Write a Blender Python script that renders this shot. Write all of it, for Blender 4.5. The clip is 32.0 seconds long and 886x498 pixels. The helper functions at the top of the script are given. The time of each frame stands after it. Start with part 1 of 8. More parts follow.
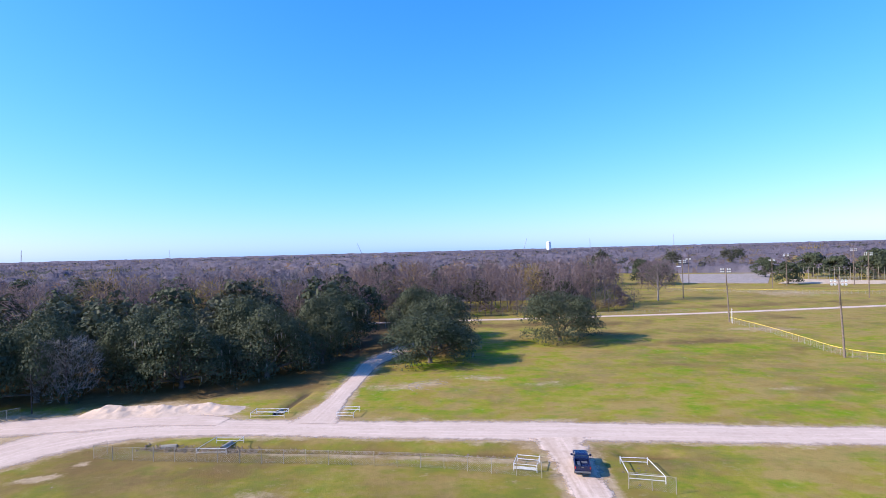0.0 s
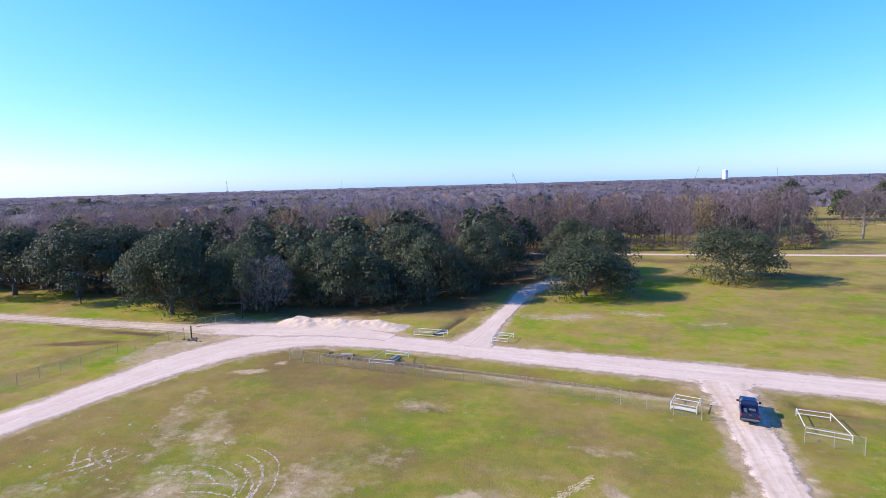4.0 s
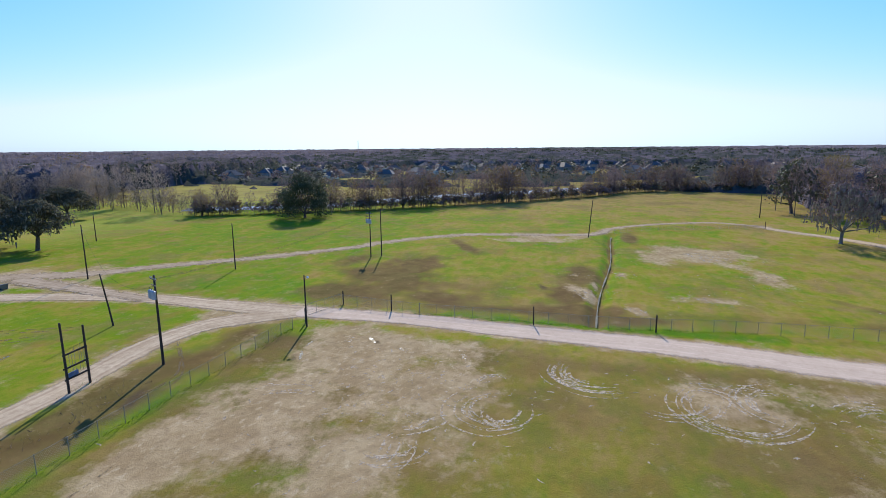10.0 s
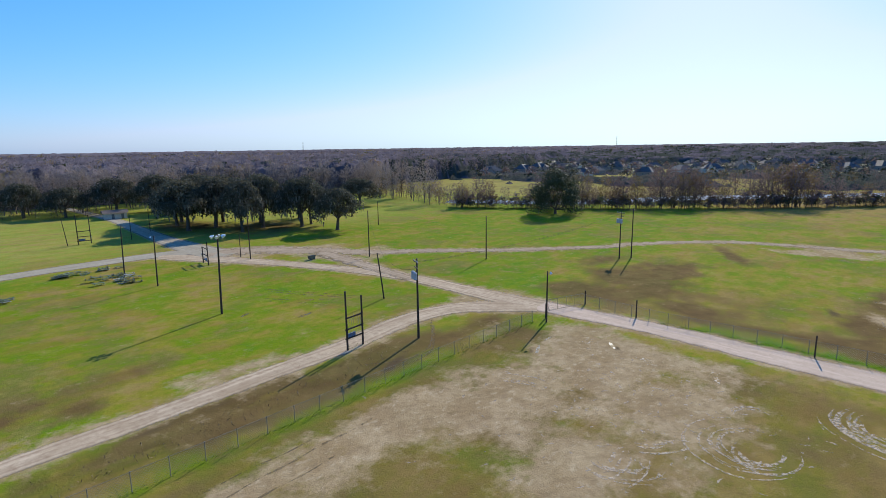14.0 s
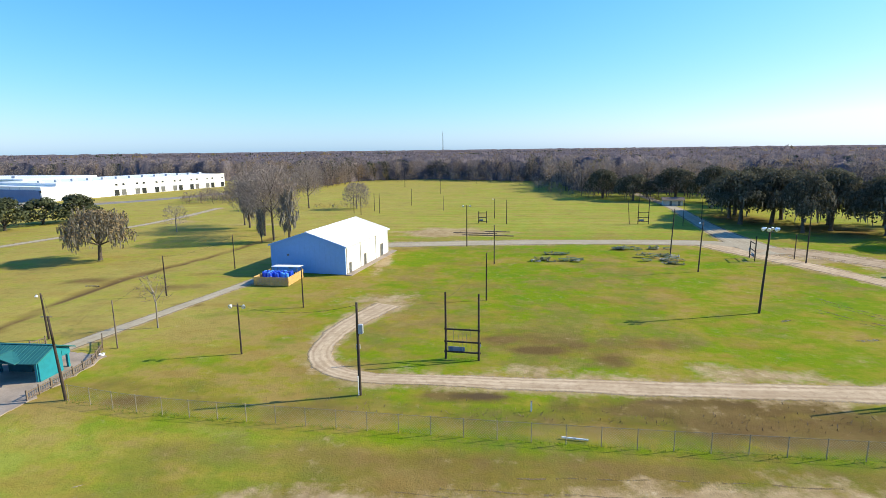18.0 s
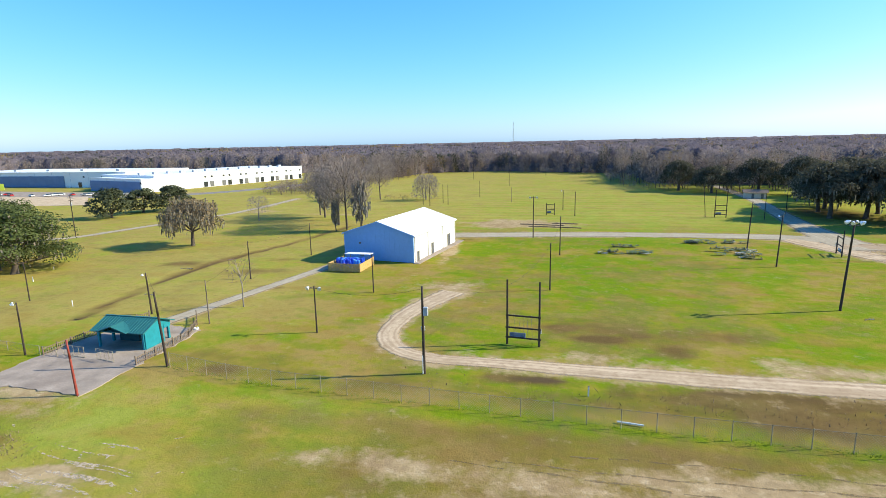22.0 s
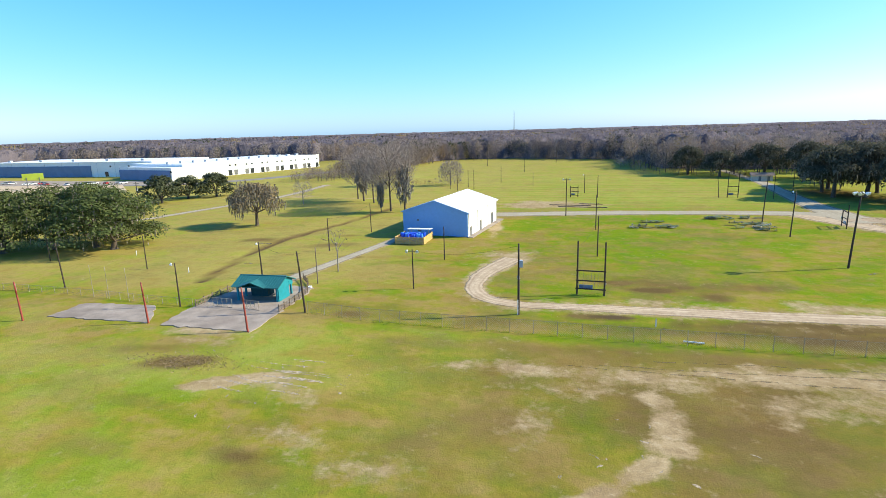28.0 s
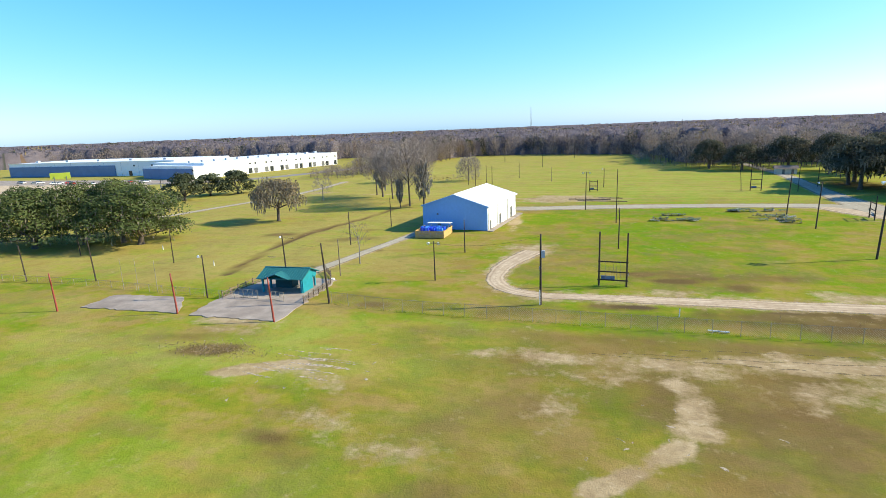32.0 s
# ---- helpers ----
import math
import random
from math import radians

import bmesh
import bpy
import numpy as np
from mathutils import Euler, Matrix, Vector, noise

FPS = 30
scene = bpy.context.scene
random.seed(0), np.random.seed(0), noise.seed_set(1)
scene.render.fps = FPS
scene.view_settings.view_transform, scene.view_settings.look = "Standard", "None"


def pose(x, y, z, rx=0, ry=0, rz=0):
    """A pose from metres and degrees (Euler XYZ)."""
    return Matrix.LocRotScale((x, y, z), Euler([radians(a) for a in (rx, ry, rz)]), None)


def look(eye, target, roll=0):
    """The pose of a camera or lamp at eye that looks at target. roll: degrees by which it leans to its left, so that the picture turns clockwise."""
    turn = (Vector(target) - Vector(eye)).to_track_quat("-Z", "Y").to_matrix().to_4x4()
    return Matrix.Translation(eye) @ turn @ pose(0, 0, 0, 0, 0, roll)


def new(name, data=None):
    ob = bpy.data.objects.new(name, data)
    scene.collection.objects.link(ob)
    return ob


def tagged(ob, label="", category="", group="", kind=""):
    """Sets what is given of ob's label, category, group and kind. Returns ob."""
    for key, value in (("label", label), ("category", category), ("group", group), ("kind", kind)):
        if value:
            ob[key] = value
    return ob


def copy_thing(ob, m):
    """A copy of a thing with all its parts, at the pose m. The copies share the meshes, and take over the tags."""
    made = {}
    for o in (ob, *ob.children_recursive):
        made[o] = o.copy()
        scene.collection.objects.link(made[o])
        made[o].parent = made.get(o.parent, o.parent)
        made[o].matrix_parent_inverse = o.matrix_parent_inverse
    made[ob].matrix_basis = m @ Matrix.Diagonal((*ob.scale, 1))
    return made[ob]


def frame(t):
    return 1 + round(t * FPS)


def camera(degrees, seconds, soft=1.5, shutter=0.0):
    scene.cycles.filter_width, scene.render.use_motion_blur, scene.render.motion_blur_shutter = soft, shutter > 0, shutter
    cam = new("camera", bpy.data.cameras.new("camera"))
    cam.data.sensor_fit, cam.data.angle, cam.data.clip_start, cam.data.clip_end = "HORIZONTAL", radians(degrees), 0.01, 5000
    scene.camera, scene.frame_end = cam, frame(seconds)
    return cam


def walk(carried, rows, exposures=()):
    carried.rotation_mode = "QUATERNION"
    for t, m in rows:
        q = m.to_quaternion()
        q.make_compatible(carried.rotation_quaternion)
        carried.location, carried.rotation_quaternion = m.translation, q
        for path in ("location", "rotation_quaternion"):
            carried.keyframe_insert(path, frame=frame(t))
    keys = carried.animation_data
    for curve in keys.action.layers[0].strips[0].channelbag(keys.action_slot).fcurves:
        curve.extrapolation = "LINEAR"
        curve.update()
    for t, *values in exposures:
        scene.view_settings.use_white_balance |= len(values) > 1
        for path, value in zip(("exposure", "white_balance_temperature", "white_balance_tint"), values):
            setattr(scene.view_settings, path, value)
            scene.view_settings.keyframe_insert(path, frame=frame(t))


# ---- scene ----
cam = camera(78.7, 32.0, soft=0.8)
PATH = [
    (0, (-0.017, -7.32, 27.799), (-0.115, -5.322, 27.803), -1.5),
    (0.5, (-0.088, -7.396, 27.841), (-0.206, -5.4, 27.843), -1.4),
    (1, (-0.281, -7.478, 27.86), (-0.474, -5.488, 27.864), -1.4),
    (1.5, (-0.052, -7.445, 27.899), (-0.429, -5.481, 27.904), -1.4),
    (2, (0.088, -7.206, 27.969), (-0.497, -5.293, 27.976), -1.4),
    (2.5, (0.055, -7.315, 27.924), (-0.581, -5.419, 27.935), -1.4),
    (3, (-0.122, -7.649, 27.979), (-0.762, -5.754, 27.992), -1.4),
    (3.5, (-0.024, -7.579, 27.936), (-0.677, -5.691, 27.834), -1.4),
    (5.5, (-0.426, -8.62, 28.339), (-1.09, -6.777, 27.934), -1.6),
    (6, (-0.71, -8.791, 28.206), (-1.457, -6.979, 27.805), -1.4),
    (6.5, (-0.74, -8.706, 28.285), (-1.702, -6.999, 27.886), -1.4),
    (7, (-0.808, -8.718, 28.208), (-2.038, -7.19, 27.814), -1.4),
    (7.5, (-0.913, -8.467, 27.951), (-2.434, -7.227, 27.564), -1.2),
    (8, (-0.811, -8.868, 28.015), (-2.553, -7.964, 27.633), -1.1),
    (8.5, (-0.975, -9.084, 27.714), (-2.862, -8.536, 27.342), -1.0),
    (9, (-0.942, -8.866, 27.746), (-2.901, -8.704, 27.375), -0.9),
    (9.5, (-1.032, -8.85, 27.739), (-2.986, -9.063, 27.368), -0.7),
    (10, (-1.035, -8.656, 27.736), (-2.936, -9.155, 27.366), -0.5),
    (10.5, (-0.993, -8.547, 27.76), (-2.855, -9.176, 27.39), -0.5),
    (11, (-1.048, -8.588, 27.887), (-2.87, -9.323, 27.514), -0.7),
    (11.5, (-1.203, -8.564, 27.759), (-2.981, -9.401, 27.388), -0.7),
    (12, (-1.343, -8.409, 27.862), (-3.079, -9.329, 27.491), -0.8),
    (12.5, (-1.408, -8.369, 27.955), (-3.101, -9.365, 27.58), -0.8),
    (13, (-1.471, -8.335, 28.067), (-3.104, -9.426, 27.69), -0.8),
    (13.5, (-1.447, -8.316, 28.033), (-3.009, -9.508, 27.658), -0.8),
    (15.5, (-1.981, -8.575, 27.122), (-3.124, -10.175, 26.754), -1.2),
    (16, (-1.787, -8.436, 27.076), (-2.745, -10.154, 26.709), -1.2),
    (16.5, (-1.726, -8.977, 26.745), (-2.382, -10.831, 26.38), -0.9),
    (17, (-1.98, -8.997, 26.522), (-2.262, -10.944, 26.161), -0.7),
    (17.5, (-1.962, -9.361, 26.387), (-1.891, -11.327, 26.024), -0.6),
    (18, (-2.226, -9.478, 26.217), (-2.035, -11.436, 25.853), -0.7),
    (18.5, (-2.274, -9.543, 26.228), (-2.04, -11.494, 25.86), -0.8),
    (19, (-2.598, -9.635, 26.109), (-2.317, -11.58, 25.74), -0.9),
    (19.5, (-2.725, -9.776, 26.213), (-2.407, -11.714, 25.838), -1.0),
    (20, (-3.243, -9.634, 26.178), (-2.889, -11.566, 25.802), -0.9),
    (20.5, (-3.398, -9.269, 26.176), (-3.018, -11.196, 25.798), -0.9),
    (21, (-3.21, -8.572, 26.19), (-2.808, -10.494, 25.808), -0.9),
    (21.5, (-3.245, -7.762, 26.148), (-2.817, -9.677, 25.764), -1.1),
    (22, (-3.286, -6.779, 26.222), (-2.845, -8.691, 25.834), -1.2),
    (22.5, (-3.018, -5.617, 26.303), (-2.569, -7.526, 25.911), -1.2),
    (23, (-2.632, -4.314, 26.254), (-2.173, -6.221, 25.864), -1.2),
    (23.5, (-2.191, -2.886, 26.357), (-1.724, -4.791, 25.964), -1.3),
    (24, (-1.771, -1.474, 26.545), (-1.294, -3.374, 26.144), -1.3),
    (24.5, (-1.267, 0.138, 26.638), (-0.78, -1.76, 26.233), -1.3),
    (25, (-0.547, 1.754, 26.741), (-0.052, -0.14, 26.33), -1.4),
    (25.5, (0.414, 3.641, 26.773), (0.881, 1.741, 26.359), -1.3),
    (27.5, (5.366, 10.509, 26.291), (5.804, 8.605, 25.865), -1.5),
    (28, (6.366, 11.261, 26.126), (6.796, 9.355, 25.699), -1.6),
    (28.5, (6.735, 11.22, 25.956), (7.174, 9.316, 25.528), -1.7),
    (29, (6.827, 11.303, 25.691), (7.276, 9.401, 25.266), -1.9),
    (29.5, (6.96, 11.531, 25.655), (7.413, 9.63, 25.228), -1.9),
    (30, (6.923, 11.755, 25.558), (7.383, 9.857, 25.129), -2.0),
    (30.5, (6.93, 11.911, 25.501), (7.395, 10.014, 25.071), -2.0),
    (31, (6.944, 12.121, 25.567), (7.417, 10.227, 25.133), -2.1),
    (31.5, (7.001, 12.134, 25.444), (7.483, 10.241, 25.011), -2.1),
    (32, (6.966, 12.243, 25.306), (7.456, 10.353, 24.873), -2.2),
]
walk(cam, [(t, look(eye, target, roll)) for t, eye, target, roll in PATH],
     [(0, 0.78, 5700, 20), (3, 0.78, 5700, 20), (6, 0.85, 5850, 18), (7.5, 0.62, 6050, 13), (9, 0.4, 6000, 8), (11, 0.29, 5950, 8), (13, 0.2, 6050, 7),
      (16, 0.36, 6250, 5), (18, 0.7, 6850, 3), (20, 0.78, 6800, 2), (25, 0.84, 6750, 1), (32, 0.86, 6800, 0)])

# ---- sky, sun ----
SUN_EL, SUN_AZ = radians(31.5), radians(195.7)      # height, and direction towards the sun, turned from +x
world = bpy.data.worlds.new("sky")
scene.world = world
world.use_nodes = True
wn = world.node_tree
for n in list(wn.nodes):
    wn.nodes.remove(n)
sky = wn.nodes.new("ShaderNodeTexSky")
sky.sky_type = "NISHITA"
sky.sun_disc = False
sky.sun_elevation = SUN_EL
sky.sun_rotation = radians(90) - SUN_AZ
sky.altitude = 0
sky.air_density, sky.dust_density, sky.ozone_density = 1.0, 0.45, 3.0
bg = wn.nodes.new("ShaderNodeBackground")
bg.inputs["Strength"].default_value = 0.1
# grade of the sky light: deep winter blue overhead that pales towards the horizon
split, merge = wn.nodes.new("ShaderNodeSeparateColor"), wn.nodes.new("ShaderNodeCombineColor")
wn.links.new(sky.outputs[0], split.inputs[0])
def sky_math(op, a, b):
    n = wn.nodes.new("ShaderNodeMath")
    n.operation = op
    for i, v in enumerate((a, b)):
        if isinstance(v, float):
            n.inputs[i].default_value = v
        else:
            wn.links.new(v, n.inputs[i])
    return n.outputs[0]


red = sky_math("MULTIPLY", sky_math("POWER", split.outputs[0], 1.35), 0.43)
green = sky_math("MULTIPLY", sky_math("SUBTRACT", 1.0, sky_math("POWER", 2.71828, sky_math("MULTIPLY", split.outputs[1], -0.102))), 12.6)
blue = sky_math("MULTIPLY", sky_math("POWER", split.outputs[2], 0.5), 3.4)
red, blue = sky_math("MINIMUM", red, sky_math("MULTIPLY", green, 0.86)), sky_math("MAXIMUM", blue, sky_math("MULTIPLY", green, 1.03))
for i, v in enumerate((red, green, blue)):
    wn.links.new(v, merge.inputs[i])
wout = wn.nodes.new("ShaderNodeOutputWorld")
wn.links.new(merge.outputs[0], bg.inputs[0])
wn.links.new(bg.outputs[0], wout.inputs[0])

sun_data = bpy.data.lights.new("sun", "SUN")
sun_data.energy, sun_data.angle, sun_data.color = 4.8, radians(0.53), (1.0, 0.9, 0.72)
sun_ob = new("sun", sun_data)
sun_dir = Vector((math.cos(SUN_AZ) * math.cos(SUN_EL), math.sin(SUN_AZ) * math.cos(SUN_EL), math.sin(SUN_EL)))
sun_ob.matrix_world = look(sun_dir * 300, (0, 0, 0))

# ---- materials ----
def tree_of(name):
    m = bpy.data.materials.new(name)
    m.use_nodes = True
    nt = m.node_tree
    return m, nt, nt.nodes["Principled BSDF"]


def node(nt, kind, **inputs):
    n = nt.nodes.new(kind)
    for k, v in inputs.items():
        n.inputs[k].default_value = v
    return n


def noise_tex(nt, coords, scale, detail=4.0, rough=0.55):
    n = node(nt, "ShaderNodeTexNoise", Scale=scale, Detail=detail, Roughness=rough)
    nt.links.new(coords, n.inputs["Vector"])
    return n.outputs["Fac"]


def math_node(nt, op, a, b=None, clamp=False):
    n = nt.nodes.new("ShaderNodeMath")
    n.operation, n.use_clamp = op, clamp
    for i, v in enumerate((a, b)):
        if v is None:
            continue
        if isinstance(v, (int, float)):
            n.inputs[i].default_value = v
        else:
            nt.links.new(v, n.inputs[i])
    return n.outputs[0]


def map_range(nt, v, a, b, c=0.0, d=1.0):
    n = nt.nodes.new("ShaderNodeMapRange")
    n.clamp = True
    nt.links.new(v, n.inputs[0])
    for i, x in enumerate((a, b, c, d)):
        n.inputs[i + 1].default_value = x
    return n.outputs[0]


def mix_col(nt, fac, a, b, blend="MIX"):
    n = nt.nodes.new("ShaderNodeMix")
    n.data_type, n.blend_type = "RGBA", blend
    for i, v in ((0, fac), (6, a), (7, b)):
        if isinstance(v, (int, float)):
            n.inputs[i].default_value = v
        elif isinstance(v, tuple):
            n.inputs[i].default_value = (*v, 1)
        else:
            nt.links.new(v, n.inputs[i])
    return n.outputs[2]


def bump(nt, bsdf, height, strength, distance):
    b = node(nt, "ShaderNodeBump", Strength=strength, Distance=distance)
    nt.links.new(height, b.inputs["Height"])
    nt.links.new(b.outputs[0], bsdf.inputs["Normal"])


def world_pos(nt):
    return nt.nodes.new("ShaderNodeNewGeometry").outputs["Position"]


def plain(name, col, rough=0.75, metal=0.0, var=0.18, scale=1.5, relief=0.15, stain=None, spec=0.4):
    """A painted, metal, wood or stone surface with blotches, fine grain and relief."""
    m, nt, b = tree_of(name)
    p = world_pos(nt)
    big, fine = noise_tex(nt, p, scale, 5.0), noise_tex(nt, p, scale * 14, 3.0)
    dark, light = tuple(c * (1 - var) for c in col), tuple(min(c * (1 + var), 0.95) for c in col)
    c = mix_col(nt, map_range(nt, big, 0.32, 0.68), dark, light)
    c = mix_col(nt, map_range(nt, fine, 0.3, 0.75, 0.0, 0.5), c, dark)
    if stain:
        c = mix_col(nt, map_range(nt, noise_tex(nt, p, scale * 0.4, 6.0), 0.52, 0.72, 0, 0.75), c, stain)
    nt.links.new(c, b.inputs["Base Color"])
    nt.links.new(map_range(nt, fine, 0.3, 0.7, max(rough - 0.12, 0.02), min(rough + 0.1, 1)), b.inputs["Roughness"])
    b.inputs["Metallic"].default_value = metal
    b.inputs["Specular IOR Level"].default_value = spec
    if relief:
        bump(nt, b, fine, relief, 0.02)
    return m


def foliage(name, cols, rough=0.6, translucent=0.25):
    """Leaves: each clump has its own tone, each tree a tone of its own by the attribute "tone"."""
    m, nt, b = tree_of(name)
    isl = nt.nodes.new("ShaderNodeNewGeometry").outputs["Random Per Island"]
    at = nt.nodes.new("ShaderNodeAttribute")
    at.attribute_name = "tone"
    ob = nt.nodes.new("ShaderNodeObjectInfo").outputs["Random"]
    c = mix_col(nt, isl, cols[0], cols[1])
    tone = math_node(nt, "ADD", at.outputs["Fac"], math_node(nt, "MULTIPLY", ob, 0.45))
    c = mix_col(nt, map_range(nt, tone, 0.15, 1.1), c, cols[2])
    fine = noise_tex(nt, world_pos(nt), 5.0, 2.0)
    c = mix_col(nt, map_range(nt, fine, 0.35, 0.7, 0.0, 0.45), c, tuple(x * 0.55 for x in cols[0]))
    nt.links.new(c, b.inputs["Base Color"])
    b.inputs["Roughness"].default_value = rough
    b.inputs["Specular IOR Level"].default_value = 0.08
    if translucent:
        tr = nt.nodes.new("ShaderNodeBsdfTranslucent")
        nt.links.new(c, tr.inputs[0])
        mx = node(nt, "ShaderNodeMixShader", Fac=translucent)
        nt.links.new(b.outputs[0], mx.inputs[1])
        nt.links.new(tr.outputs[0], mx.inputs[2])
        nt.links.new(mx.outputs[0], nt.nodes["Material Output"].inputs[0])
    return m


def ground_material():
    """Winter grass with lush, dry, brown and bare soil parts by the attributes of the sheet."""
    m, nt, b = tree_of("grass_and_soil")
    p = world_pos(nt)
    at = {}
    for k in ("dirt", "lush", "brown", "wet", "pale"):
        n = nt.nodes.new("ShaderNodeAttribute")
        n.attribute_name = k
        at[k] = n.outputs["Fac"]
    patch, mid, small, fine = (noise_tex(nt, p, s, d, 0.6) for s, d in ((0.055, 3.0), (0.2, 4.0), (0.9, 5.0), (6.0, 4.0)))
    shifted = nt.nodes.new("ShaderNodeMapping")
    shifted.inputs["Location"].default_value = (31, 77, 5)
    nt.links.new(p, shifted.inputs["Vector"])
    other, other_mid = noise_tex(nt, shifted.outputs[0], 0.07, 4.0, 0.62), noise_tex(nt, shifted.outputs[0], 0.35, 5.0, 0.65)
    slid = nt.nodes.new("ShaderNodeMapping")
    slid.inputs["Location"].default_value = (-57, 13, 0)
    slid.inputs["Scale"].default_value = (0.8, 1.2, 1)
    nt.links.new(p, slid.inputs["Vector"])
    stretched = nt.nodes.new("ShaderNodeMapping")
    stretched.inputs["Scale"].default_value = (0.16, 0.9, 1)
    stretched.inputs["Rotation"].default_value = (0, 0, 0.06)
    nt.links.new(p, stretched.inputs["Vector"])
    streak = noise_tex(nt, stretched.outputs[0], 0.55, 5.0, 0.65)
    off = lambda v, k: math_node(nt, "MULTIPLY", math_node(nt, "SUBTRACT", v, 0.5), k)
    add = lambda a, b_: math_node(nt, "ADD", a, b_)
    jitter = add(add(off(patch, 2.3), off(mid, 2.0)), off(small, 0.5))
    lush = add(at["lush"], add(jitter, off(streak, 1.0)))
    c = mix_col(nt, map_range(nt, lush, 0.02, 0.34), (0.29, 0.205, 0.062), (0.245, 0.215, 0.026))
    c = mix_col(nt, map_range(nt, lush, 0.36, 0.72), c, (0.155, 0.215, 0.008))
    c = mix_col(nt, map_range(nt, lush, 0.85, 1.3), c, (0.10, 0.20, 0.008))
    c = mix_col(nt, map_range(nt, add(other, off(other_mid, 0.6)), 0.5, 0.64, 0, 0.55), c, (0.18, 0.125, 0.05))
    c = mix_col(nt, map_range(nt, other_mid, 0.52, 0.70, 0, 0.4), c, (0.34, 0.285, 0.075))
    orange = noise_tex(nt, slid.outputs[0], 0.16, 3.0, 0.55)
    c = mix_col(nt, map_range(nt, orange, 0.54, 0.66, 0, 0.5), c, (0.24, 0.15, 0.036))
    c = mix_col(nt, map_range(nt, orange, 0.44, 0.34, 0, 0.5), c, (0.135, 0.185, 0.014))
    c = mix_col(nt, math_node(nt, "MULTIPLY", at["pale"], map_range(nt, add(mid, off(streak, 0.6)), 0.3, 0.6, 0.35, 1.0)), c, (0.375, 0.355, 0.085))
    c = mix_col(nt, map_range(nt, small, 0.5, 0.75, 0, 0.25), c, (0.10, 0.115, 0.016))
    c = mix_col(nt, map_range(nt, fine, 0.45, 0.8, 0, 0.3), c, (0.085, 0.09, 0.02))
    br = add(at["brown"], add(off(other, 0.8), off(mid, 0.9)))
    c = mix_col(nt, map_range(nt, br, 0.2, 0.85, 0, 0.85), c, mix_col(nt, map_range(nt, mid, 0.4, 0.62), (0.10, 0.060, 0.027), (0.16, 0.099, 0.043)))
    spots = map_range(nt, noise_tex(nt, shifted.outputs[0], 0.6, 4.0, 0.6), 0.62, 0.72, 0, 0.35)
    c = mix_col(nt, spots, c, (0.15, 0.10, 0.045))
    soil = mix_col(nt, map_range(nt, mid, 0.4, 0.62), (0.305, 0.212, 0.112), (0.415, 0.305, 0.175))
    soil = mix_col(nt, map_range(nt, small, 0.48, 0.7, 0, 0.6), soil, (0.225, 0.155, 0.085))
    slanted = nt.nodes.new("ShaderNodeMapping")
    slanted.inputs["Scale"].default_value = (0.85, 1.25, 1)
    slanted.inputs["Rotation"].default_value = (0, 0, 0.9)
    nt.links.new(p, slanted.inputs["Vector"])
    crust = noise_tex(nt, slanted.outputs[0], 0.8, 7.0, 0.7)
    soil = mix_col(nt, map_range(nt, crust, 0.54, 0.70, 0, 0.55), soil, (0.60, 0.48, 0.315))
    soil = mix_col(nt, map_range(nt, crust, 0.44, 0.36, 0, 0.3), soil, (0.22, 0.15, 0.09))
    rub = noise_tex(nt, p, 0.55, 10.0, 0.75)
    drag = nt.nodes.new("ShaderNodeMapping")
    drag.inputs["Scale"].default_value = (0.6, 1.3, 1)
    drag.inputs["Rotation"].default_value = (0, 0, -0.35)
    nt.links.new(p, drag.inputs["Vector"])
    brushed = noise_tex(nt, drag.outputs[0], 0.7, 8.0, 0.72)
    d = add(at["dirt"], add(add(off(rub, 2.0), off(mid, 0.8)), off(brushed, 0.7)))
    c = mix_col(nt, map_range(nt, d, 0.2, 0.8, 0, 0.93), c, soil)
    w = add(at["wet"], off(mid, 0.6))
    wet = map_range(nt, w, 0.4, 0.75)
    c = mix_col(nt, math_node(nt, "MULTIPLY", wet, 0.8), c, (0.085, 0.058, 0.036))
    nt.links.new(c, b.inputs["Base Color"])
    b.inputs["Roughness"].default_value = 1.0
    b.inputs["Specular IOR Level"].default_value = 0.025
    bump(nt, b, math_node(nt, "ADD", fine, small), 0.5, 0.12)
    return m


def canopy_material():
    """The closed top of far woods: bare grey-brown crowns tinted mauve for distance haze, some rusty, some evergreen,
    by the attribute "tone".
    """
    m, nt, b = tree_of("far_hazy_canopy")
    p = world_pos(nt)
    at = nt.nodes.new("ShaderNodeAttribute")
    at.attribute_name = "tone"
    t = at.outputs["Fac"]
    grain, clump, stand = noise_tex(nt, p, 0.9, 4.0, 0.7), noise_tex(nt, p, 0.12, 4.0, 0.6), noise_tex(nt, p, 0.012, 4.0, 0.6)
    # mauve in these greys is distance haze put into the colour
    c = mix_col(nt, map_range(nt, t, 0.2, 0.8), (0.155, 0.130, 0.142), (0.205, 0.172, 0.182))
    c = mix_col(nt, map_range(nt, t, 0.88, 0.92), c, (0.19, 0.12, 0.07))
    c = mix_col(nt, map_range(nt, t, 0.22, 0.16), c, (0.055, 0.066, 0.045))
    c = mix_col(nt, map_range(nt, grain, 0.38, 0.66, 0.3, 0.0), c, (0.09, 0.074, 0.078))
    c = mix_col(nt, map_range(nt, clump, 0.45, 0.65, 0.0, 0.35), c, (0.09, 0.07, 0.07))
    c = mix_col(nt, map_range(nt, stand, 0.42, 0.62, 0.0, 0.5), c, (0.085, 0.078, 0.09))
    nt.links.new(c, b.inputs["Base Color"])
    b.inputs["Roughness"].default_value = 1.0
    b.inputs["Specular IOR Level"].default_value = 0.0
    bump(nt, b, grain, 0.8, 1.2)
    return m


